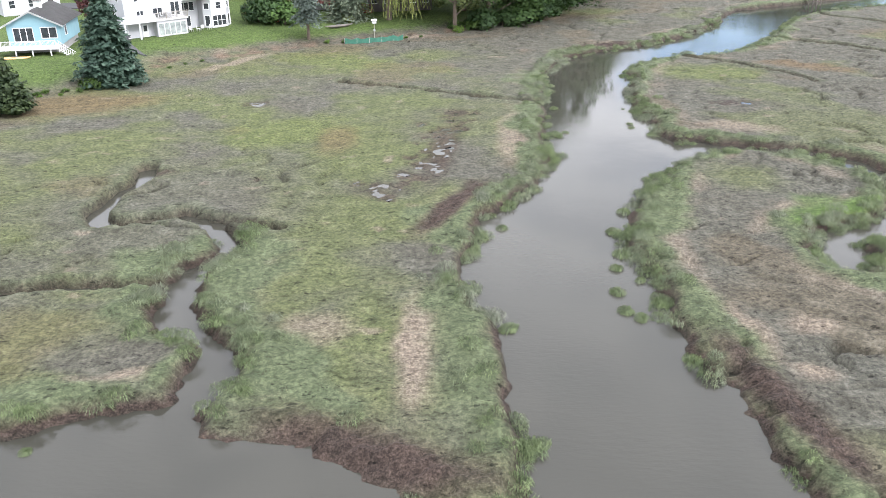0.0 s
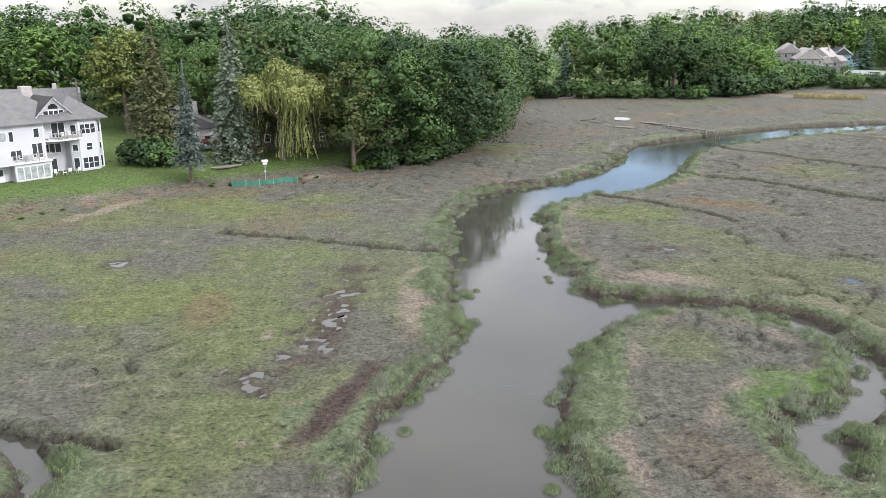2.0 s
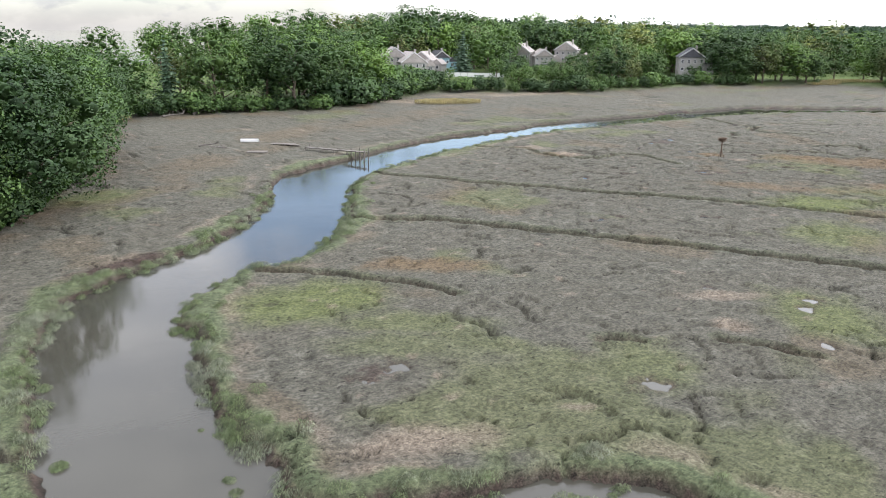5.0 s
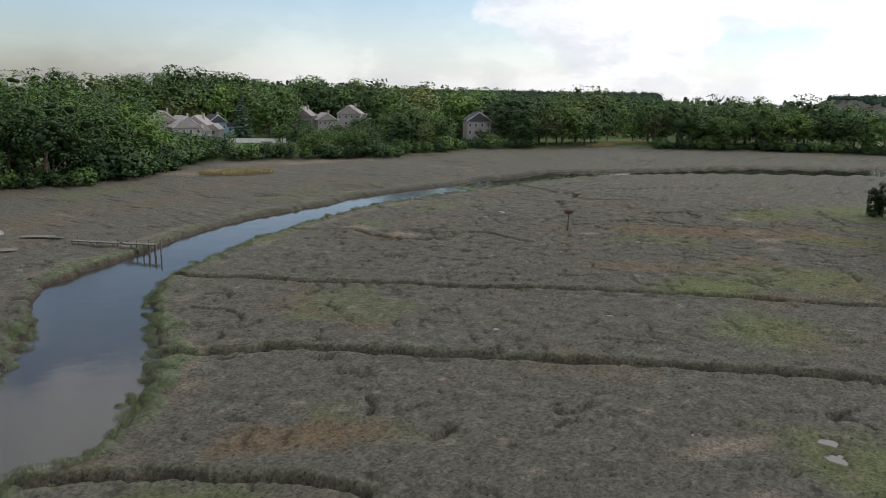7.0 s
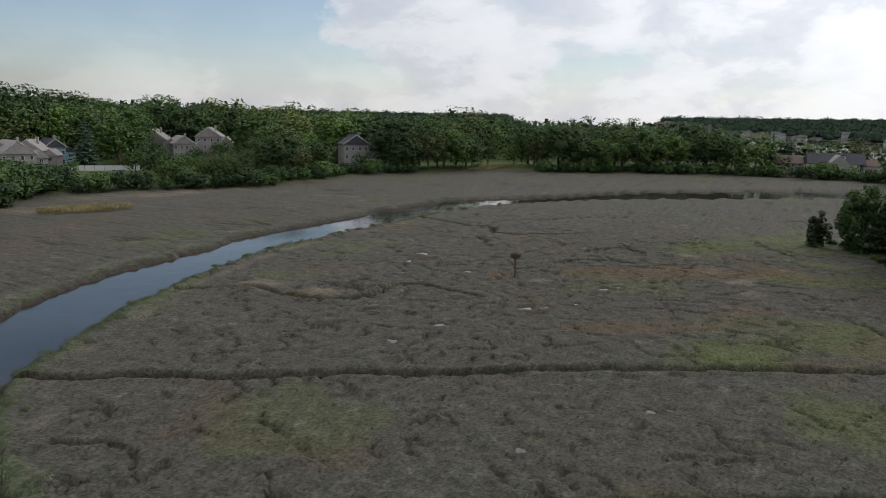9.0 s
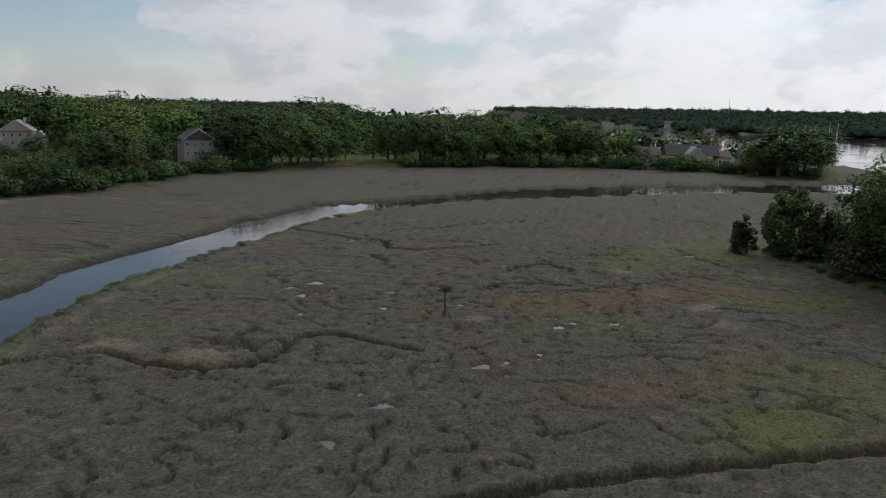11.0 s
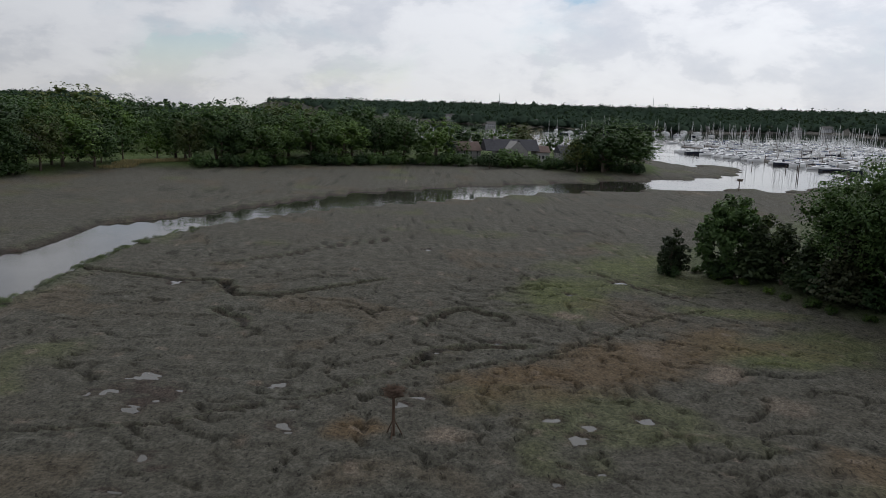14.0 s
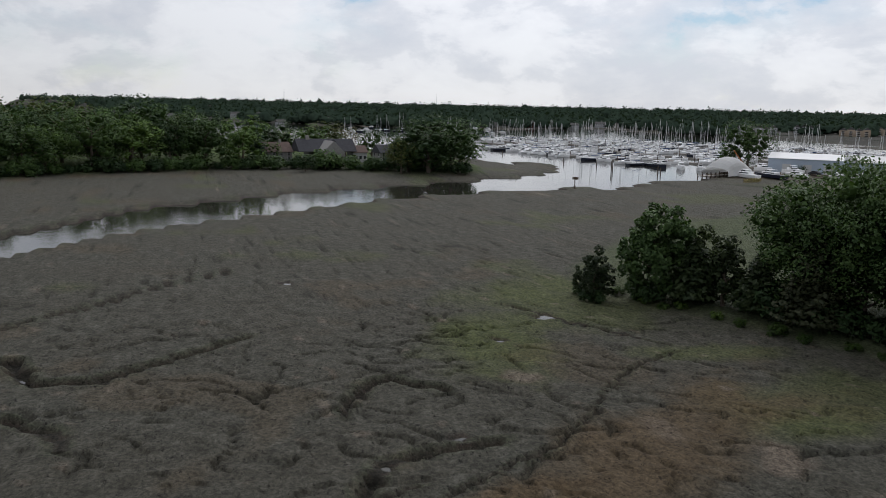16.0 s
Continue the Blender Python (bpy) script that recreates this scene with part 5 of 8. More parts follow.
rng = np.random.default_rng(7)
FAR_SPOTS = (belt(rng, [(53.1, 219.7), (67.5, 218.7), (95.3, 215.0), (120.1, 230.8)], 3, 9.0, 8, 0.76, 1.04)
             + belt(rng, [(120.1, 230.8), (135.4, 239.8)], 2, 9.0, 8, 0.72, 0.95)
             + belt(rng, [(160.6, 240.1), (177.5, 224.5), (210.8, 223.2)], 3, 8.5, 8, 0.74, 1.08)
             + belt(rng, [(241.0, 220.8), (266.2, 212.3)], 3, 9.0, 9, 0.9, 1.1)
             + belt(rng, [(297.6, 185.9), (319.4, 155.4), (335.2, 116.6)], 3, 8.8, 9, 0.86, 1.16)
             + belt(rng, [(313.6, 71.1), (312.2, 52.1)], 2, 8.0, 8, 0.80, 0.96)
             + belt(rng, [(323.8, 41.5), (350.7, 36.3)], 1, 9.0, 8, 0.6, 0.72)
             + belt(rng, [(-45.2, 169.3), (-25.2, 163.0), (-0.4, 152.1), (24.0, 180.2)], 4, 9.5, 14, 0.85, 1.08)
             + belt(rng, [(-140.4, 176.8), (-45.2, 175.5)], 3, 11, 14, 0.85, 1.05)
             + belt(rng, [(245.0, 284.7), (282.5, 272.0), (322.6, 257.5)], 4, 12, 22, 0.8, 1.1) + belt(rng, [(145.4, 241.9), (160.7, 244.2)], 1, 9.0, 8, 0.4, 0.7)
             + belt(rng, [(339.6, 189.4), (374.1, 134.2)], 3, 11, 16, 0.8, 1.05)
             + belt(rng, [(141.5, 327.4), (227.8, 398.9), (378.6, 419.4)], 4, 17, 28, 0.85, 1.15)
             + belt(rng, [(344.1, 172.2), (418.1, 229.9), (326.2, 328.5)], 3, 16, 24, 0.85, 1.1)
             + belt(rng, [(239.1, 226.7), (242.2, 245.4), (217.0, 257.6)], 2, 10, 12, 0.8, 1.0)
             + belt(rng, [(334.2, 116.6), (335.5, 103.8)], 2, 8.0, 5, 0.75, 0.95) + belt(rng, [(325.6, 71.1), (317.9, 61.2), (312.2, 51.1)], 1, 8.0, 5, 0.75, 0.95)
             + belt(rng, [(212.7, 223.3), (232.0, 223.0)], 2, 8.0, 7, 0.6, 0.95) + belt(rng, [(242.0, 221.9), (264.1, 212.2), (291.0, 202.4)], 2, 8.5, 7, 0.75, 1.05)
             + belt(rng, [(336.8, 153.5), (355.3, 114.7), (350.4, 65.4)], 2, 9, 12, 0.6, 0.85))
FAR_SPOTS += [(39.0, 203, 0.50, 10), (41.5, 209, 0.62, 80), (44.5, 214, 0.70, 150), (47.5, 217, 0.80, 220), (51.0, 221, 0.88, 300)]
FAR_SPOTS += [(411.6, 86.7, 0.78, 0), (325.9, -59.0, 0.96, 0), (333.5, -56.2, 0.58, 50), (303, -62, 0.2, 90), (343.8, 101.6, 0.42, 0), (337.5, 91.5, 0.42, 120), (388.2, 77.1, 0.55, 0), (330.5, 63.4, 0.5, 20),
              (304, 203, 0.6, 0), (310, 195, 0.58, 100), (296, 206, 0.45, 0)]
# houses behind the far wood: x, y in metres, height of the ridge, width, and how far down they show
HOMES = [(207.3, 368.4, 14.8, 11, 4.0), (211.7, 361.0, 12.9, 12, 3.6), (222.9, 365.2, 12.8, 10, 4.2), (233.5, 369.5, 13.0, 8, 4.0),
         (299.8, 385.0, 15.8, 12, 5.0), (304.5, 374.0, 13.1, 10, 3.5), (320.9, 371.3, 16.9, 12, 4.0), (314.0, 284.5, 15.7, 11, 3.8)]
# the lawn and its fence show through the wood
OPEN_LAWN = [(217.0, 324.5, 4.4, 11, 0.0), (230.0, 337.0, 6.0, 14, 1.4)]
EYES = [(10.2, 50.4), (28.4, 91.1)]


def thinned(spot):
    """Lowers or drops a tree that would hide a house behind the wood."""
    x, y, s, turn = spot[0] * U, spot[1] * U, spot[2], spot[3]
    for hx, hy, ridge, wide, shown in HOMES + OPEN_LAWN:
        if math.hypot(x - hx, y - hy) < wide * 0.5 + (6 if shown > 3 else 1):
            return None
        for ex, ey in (EYES if shown > 3 else EYES[1:]):
            far = math.hypot(hx - ex, hy - ey)
            dx, dy = (hx - ex) / far, (hy - ey) / far
            along, off = (x - ex) * dx + (y - ey) * dy, abs((x - ex) * dy - (y - ey) * dx)
            if 60 < along < far and off < (wide * 0.5 + 0.5) * along / far + 2.5 * s:
                sight = 23.0 + (ridge - shown - 23.0) * along / far
                s = min(s, max(0.0, sight - 4.0) / 22.5 * (0.92 + 0.14 * ((x * 0.7 + y) % 1.0)))
    if math.hypot(x - 421, y - 108) < 15 or math.hypot(x - 415, y - 78) < 8:
        return (spot[0] - 14, spot[1] + 2, s * 0.9, turn)
    return (spot[0], spot[1], s, turn) if s > 0.16 else None


while len(FAR_SPOTS) < 520:
    # the wood behind the shore
    x, y = 135 + 215 * rng.random(), 232 + 125 * rng.random()
    if min(math.hypot(x - s[0], y - s[1]) for s in FAR_SPOTS) > 6.2 and y > 258 - 0.12 * (x - 150):
        FAR_SPOTS.insert(0, (x, y, 0.78 + 0.45 * rng.random(), 360 * rng.random()))
    elif rng.random() < 0.002:
        break
fixed = len(FAR_SPOTS) - 11
stature = 1 + 0.20 * gnoise(np.array([s[0] / 13 for s in FAR_SPOTS]), np.array([s[1] / 13 for s in FAR_SPOTS]), 171)
FAR_SPOTS = [(x, y, s * (k if i < fixed else 1.0) * (1.22 if x < 15 else 1.0), turn) for i, ((x, y, s, turn), k) in enumerate(zip(FAR_SPOTS, stature))]
weights = np.array([0.17, 0.16, 0.14, 0.20, 0.19, 0.07, 0.04, 0.03])
choice = rng.choice(8, len(FAR_SPOTS), p=weights)
choice = np.where((np.array([s[0] for s in FAR_SPOTS]) < 30) & (choice > 4), choice % 3, choice)
choice[-11:] = [0, 0, 1, 2, 1, 2, 1, 3, 3, 4, 3]
stand = [(thinned(s), c) for s, c in zip(FAR_SPOTS, choice)]
stand = [(s, c) for s, c in stand if s]
depth_in = signed(np.array([s[0] * U for s, c in stand]), np.array([s[1] * U for s, c in stand]), UPLAND_FULL)
for k in range(8):
    placed(edge_kinds[k], [s for (s, c), d in zip(stand, depth_in) if c == k and (d < 24 or s[0] < 40)], "trees of the far wood")
    placed(inner_kinds[k], [s for (s, c), d in zip(stand, depth_in) if c == k and d >= 24 and s[0] >= 40], "trees of the far wood")
SHRUBS = belt(rng, [(-33.9, 80.7), (-30.9, 86.7)], 2, 2.2, 2, 0.5, 0.9) + belt(rng, [(3.7, 114.7), (8.5, 120.2), (15.3, 127.2)], 2, 2.2, 2.0, 0.7, 1.3) + belt(rng, [(15.3, 127.2), (24.1, 144.4), (29.9, 161.7), (34.8, 176.9)], 1, 3.0, 2.0, 0.8, 1.5)
SHRUBS += belt(rng, [(-45.9, 78.3), (-38.9, 78.2), (-33.9, 81.2)], 2, 1.6, 1.2, 0.25, 0.5) + belt(rng, [(-29.9, 91.7), (-25.9, 97.7)], 1, 2.0, 1.2, 0.2, 0.4) + belt(rng, [(-16.0, 105.9), (-8.1, 108.3), (0.7, 112.2)], 1, 3.0, 1.0, 0.25, 0.45) + belt(rng, [(166.7, 81.3), (154.6, 76.5), (142.6, 71.8), (134.5, 67.6)], 1, 2.6, 1.5, 0.5, 0.9)
placed(shrub, SHRUBS, "shrubs along the marsh edge")
BUSHES = belt(rng, [(46.4, 216.6), (62.7, 216.5), (94.3, 211.4), (118.1, 226.8), (135.4, 235.8)], 1, 4.0, 3, 0.7, 1.3) + belt(rng, [(147.4, 238.9), (167.3, 232.1), (187.6, 217.3), (209.8, 220.1), (238.9, 220.6), (263.0, 210.1)], 1, 4.5, 3, 0.7, 1.3)
BUSHES += belt(rng, [(296.3, 179.4), (316.4, 153.4), (331.2, 116.6), (332.7, 87.0), (320.7, 63.1), (312.3, 48.2)], 1, 4.0, 3, 0.6, 1.2) + [(-22.5, 116.5, 1.0, 0), (-20.5, 115.6, 0.8, 50), (-24.5, 117.5, 0.8, 90), (28, 164, 1.3, 10), (331, 87, 1.6, 0), (325, 73, 1.2, 90), (-41, 78, 0.5, 0)]
BUSHES += belt(rng, [(100, 216), (112, 221), (124, 229), (140, 239), (152, 246)], 2, 3.4, 4.5, 1.1, 2.0)
# undergrowth down to the turf along the hummock
BUSHES += [(160.2, 78.2, 0.55, 10), (161.4, 77.4, 0.5, 100), (159.6, 76.4, 0.55, 200), (161.8, 83.7, 0.32, 30), (161.2, 83.0, 0.35, 140), (165.0, 83.1, 0.25, 10)]
BUSHES += belt(rng, [(153.0, 72.6), (148.5, 70.4), (143.5, 68.6), (136.0, 64.6)], 1, 2.4, 1.2, 0.5, 0.9)
BUSHES += belt(rng, [(6.5, 116.5), (10.5, 119.6), (16.0, 125.6), (24.0, 142.5), (29.5, 160.0)], 1, 2.6, 1.5, 0.6, 1.1)
placed(bush, BUSHES, "bushes under the far wood")


def far_woods():
    """The wooded hills beyond the harbour, their haze put into the leaf colour."""
    rng = np.random.default_rng(5)
    n = 10500
    a, r = np.radians(30 + 125 * rng.random(n)), 560 + 2700 * rng.random(n) ** 1.3
    x, y = 100 + np.sin(a) * r, 100 + np.cos(a) * r
    ok = (signed(x, y, TIDAL) < -6) & (signed(x, y, SEA) < -10) & (signed(x, y, YARD) < -4) & (signed(x, y, HAMMOCK) < -5) & (np.hypot(x - 150, y - 250) > 330)
    # open meadow and lawns before the apartment houses
    way, off = np.degrees(np.arctan2(x - 112, y - 146)), np.hypot(x - 112, y - 146)
    field = (way > 126) & (way < 139) & (off < 1240 + 60 * np.sin(way * 2))
    ok &= (~field) & ((y > -120 * U) | (x > 420 * U))
    x, y = x[ok], y[ok]
    z = survey(x, y)[0]
    groups, normals = [], []
    iv, jf = ico()
    for px, py, pz in zip(x, y, z):
        s = 9.0 + 9.0 * rng.random()
        tall = 8.0 + 8.0 * rng.random() + (5.0 if rng.random() < 0.12 else 0.0)
        flat = tall * 0.62 / s
        c = np.array([px, py, pz + tall * 0.42])
        groups.append((iv * np.array([s, s, s * flat]) * (0.55 + 0.45 * rng.random((len(iv), 1))) + c, jf))
        normals.append(iv * 0.6 + np.array([0, 0, 1.0]))
        m = 9
        d = rng.normal(size=(m, 3))
        d[:, 2] = np.abs(d[:, 2]) * 1.2
        d /= np.linalg.norm(d, axis=1, keepdims=True)
        groups.append(sprays(rng, c + d * np.array([s, s, s * flat * 1.25]) * (0.75 + 0.3 * rng.random((m, 1))), d + rng.normal(size=(m, 3)) * 0.6, 2.4, 0.8))
        normals.append(np.repeat(d * 0.6 + rng.normal(size=(m, 3)) * 0.1 + np.array([0, 0, 1.0]), 4, 0))
    v, f = join(groups)
    ob = fast_mesh("far_woods", v, f, HAZY_LEAF)
    face_up(ob, np.concatenate(normals))
    return tagged(ob, "low hazy wooded hills beyond the harbour", "woods", kind="stuff")


far_woods()


# ---- houses and gardens on the upland ----
SIDING = plain("white_siding", (0.40, 0.40, 0.41), 0.7, vary=0.06, scale=2, relief=0.05)
TRIM = plain("white_paint", (0.56, 0.56, 0.555), 0.55, vary=0.05, scale=2, relief=0.03)
SHINGLE = plain("grey_shingle", (0.105, 0.102, 0.100), 0.9, vary=0.28, scale=4, relief=0.5)
BROWN_ROOF = plain("brown_shingle", (0.145, 0.105, 0.090), 0.9, vary=0.25, scale=4, relief=0.5)
SLATE = plain("slate_roof", (0.055, 0.055, 0.062), 0.85, vary=0.25, scale=4, relief=0.4)
GREY_WALL = plain("grey_cedar_shingle", (0.27, 0.26, 0.25), 0.9, vary=0.2, scale=5, relief=0.3)
BLUE_WALL = plain("pale_blue_wall", (0.20, 0.33, 0.375), 0.8, vary=0.10, scale=3, relief=0.05)
DARK_WALL = plain("dark_brown_wall", (0.085, 0.075, 0.070), 0.85, vary=0.2, scale=4, relief=0.2)
RED_WOOD = plain("red_stained_wood", (0.135, 0.040, 0.034), 0.7, vary=0.2, scale=5, relief=0.2)
DECK = plain("weathered_deck", (0.30, 0.28, 0.25), 0.85, vary=0.2, scale=6, relief=0.3)
STONE = plain("chimney_stone", (0.30, 0.28, 0.26), 0.9, vary=0.25, scale=6, relief=0.4)
ASPHALT = plain("asphalt", (0.055, 0.055, 0.058), 0.9, vary=0.2, scale=2, relief=0.3)
SAND = plain("pale_gravel", (0.36, 0.33, 0.29), 0.95, vary=0.15, scale=1, relief=0.2)
GALVANISED = plain("galvanised_metal", (0.35, 0.36, 0.37), 0.45, 0.6, vary=0.1)
BLACK = plain("black_paint", (0.020, 0.020, 0.022), 0.35, vary=0.1, relief=0.0, specular=0.5)
RUBBER = plain("rubber", (0.018, 0.018, 0.018), 0.85, vary=0.1)
ORANGE = plain("tan_orange_hull", (0.62, 0.36, 0.16), 0.5, vary=0.1, scale=3)
GREEN_NET = plain("green_netting", (0.040, 0.13, 0.09), 0.8, vary=0.25, scale=8, relief=0.3)
BLUE_CLOTH = plain("blue_canvas", (0.06, 0.16, 0.42), 0.8, vary=0.1)
TAN = plain("tan_wall", (0.44, 0.35, 0.26), 0.85, vary=0.1)
RED_WALL = plain("barn_red", (0.20, 0.035, 0.030), 0.8, vary=0.15)
BLUE_METAL = plain("pale_blue_metal", (0.42, 0.49, 0.58), 0.55, vary=0.08, scale=1.5)
WHITE_ROOF = plain("white_membrane", (0.78, 0.78, 0.77), 0.6, vary=0.07, scale=1)


def glass_material(name, colour):
    m, t, b = material(name, 0.05, 0, 0.6)
    patch = noise_of(t, 1.3, 2)
    wire(t, ramp(t, patch, [(0.3, tuple(c * 0.7 for c in colour)), (0.7, tuple(c * 1.5 for c in colour))]), b.inputs["Base Color"])
    return m


GLASS = glass_material("window_glass", (0.030, 0.034, 0.038))
PALE_GLASS = glass_material("curtained_glass", (0.22, 0.24, 0.23))


def place(ob, m):
    ob.matrix_parent_inverse = Matrix()
    ob.matrix_basis = m
    return ob


def window(parent, m, w, h, columns=1, mat=None, rows=1, name="window"):
    """A framed window on the wall plane y = 0 of m, seen from -y; its foot in the middle at the origin."""
    bm = bmesh.new()
    f = 0.09
    # one joined frame: stiles, mullions and rails as the solid cells of a grid
    xs, zs = [-w / 2 - f, -w / 2], [-f, 0]
    for c in range(1, columns):
        xs += [-w / 2 + w * c / columns - 0.05, -w / 2 + w * c / columns + 0.05]
    for r in range(1, rows):
        zs += [h * r / rows - 0.03, h * r / rows + 0.03]
    xs, zs = xs + [w / 2, w / 2 + f], zs + [h, h + f]
    grid = [[bm.verts.new((x, -0.06, z)) for x in xs] for z in zs]
    for j in range(len(zs) - 1):
        for i in range(len(xs) - 1):
            if i % 2 == 0 or j % 2 == 0:
                bm.faces.new((grid[j][i], grid[j][i + 1], grid[j + 1][i + 1], grid[j + 1][i]))
    back = bmesh.ops.extrude_face_region(bm, geom=bm.faces[:])
    bmesh.ops.translate(bm, vec=(0, 0.09, 0), verts=[g for g in back["geom"] if isinstance(g, bmesh.types.BMVert)])
    bmesh.ops.recalc_face_normals(bm, faces=bm.faces[:])
    win = place(part(name, bm, TRIM, parent), m)
    for c in range(columns):
        pane = block("pane", -w / 2 + w * c / columns + 0.001, -0.015, 0, -w / 2 + w * (c + 1) / columns - 0.001, 0.0, h, mat or GLASS, win)
    return win


def extrude(points, z0, z1):
    """A prism over an outline, counter-clockwise."""
    bm = bmesh.new()
    lo, hi = [bm.verts.new((x, y, z0)) for x, y in points], [bm.verts.new((x, y, z1)) for x, y in points]
    n = len(points)
    bm.faces.new(lo[::-1])
    bm.faces.new(hi)
    for i in range(n):
        bm.faces.new((lo[i], lo[(i + 1) % n], hi[(i + 1) % n], hi[i]))
    return bm


def hip_roof(x0, y0, x1, y1, z, rise, over=0.45, along="x", gable=False, thick=0.18):
    """A hipped or gabled roof slab over a rectangle."""
    x0, y0, x1, y1 = x0 - over, y0 - over, x1 + over, y1 + over
    bm = bmesh.new()
    if along == "x":
        inset = 0 if gable else (y1 - y0) / 2
        a, b = (x0 + inset, (y0 + y1) / 2), (x1 - inset, (y0 + y1) / 2)
    else:
        inset = 0 if gable else (x1 - x0) / 2
        a, b = ((x0 + x1) / 2, y0 + inset), ((x0 + x1) / 2, y1 - inset)
    low = [bm.verts.new((x, y, z - thick)) for x, y in ((x0, y0), (x1, y0), (x1, y1), (x0, y1))]
    c = [bm.verts.new((x, y, z)) for x, y in ((x0, y0), (x1, y0), (x1, y1), (x0, y1))]
    p, q = bm.verts.new((*a, z + rise)), bm.verts.new((*b, z + rise))
    bm.faces.new(low[::-1])
    for i in range(4):
        bm.faces.new((low[i], low[(i + 1) % 4], c[(i + 1) % 4], c[i]))
    if along == "x":
        faces = [(c[0], c[1], q, p), (c[1], c[2], q), (c[2], c[3], p, q), (c[3], c[0], p)]
    else:
        faces = [(c[0], c[1], p), (c[1], c[2], q, p), (c[2], c[3], q), (c[3], c[0], p, q)]
    for f in faces:
        bm.faces.new(f)
    return bm


def gable_wall(x0, x1, y0, y1, z, rise):
    """The triangular upper wall under a gabled roof whose ridge runs along y."""
    bm = bmesh.new()
    v = [bm.verts.new(p) for p in ((x0, y0, z), (x1, y0, z), ((x0 + x1) / 2, y0, z + rise), (x0, y1, z), (x1, y1, z), ((x0 + x1) / 2, y1, z + rise))]
    for f in ((0, 1, 2), (5, 4, 3), (0, 3, 4, 1), (1, 4, 5, 2), (2, 5, 3, 0)):
        bm.faces.new([v[i] for i in f])
    return bm


def railing(parent, a, b, z, mat, height=1.0, gap=0.16):
    """A railing with posts, rails and balusters from a to b."""
    bm = bmesh.new()
    length = math.hypot(b[0] - a[0], b[1] - a[1])
    n = max(1, round(length / 1.8))
    box(bm, 0, -0.04, height - 0.07, length, 0.04, height)
    box(bm, 0, -0.025, 0.10, length, 0.025, 0.15)
    for i in range(n + 1):
        x = length * i / n
        box(bm, x - 0.05, -0.05, 0, x + 0.05, 0.05, height + 0.06)
    for i in range(1, int(length / gap)):
        box(bm, i * gap - 0.015, -0.015, 0.15, i * gap + 0.015, 0.015, height - 0.07)
    return place(part("railing", bm, mat, parent), Matrix.Translation((a[0], a[1], z)) @ Matrix.Rotation(math.atan2(b[1] - a[1], b[0] - a[0]), 4, "Z"))


def at_wall(x, y, z, turn=0):
    return pose(x, y, z, 0, 0, turn)


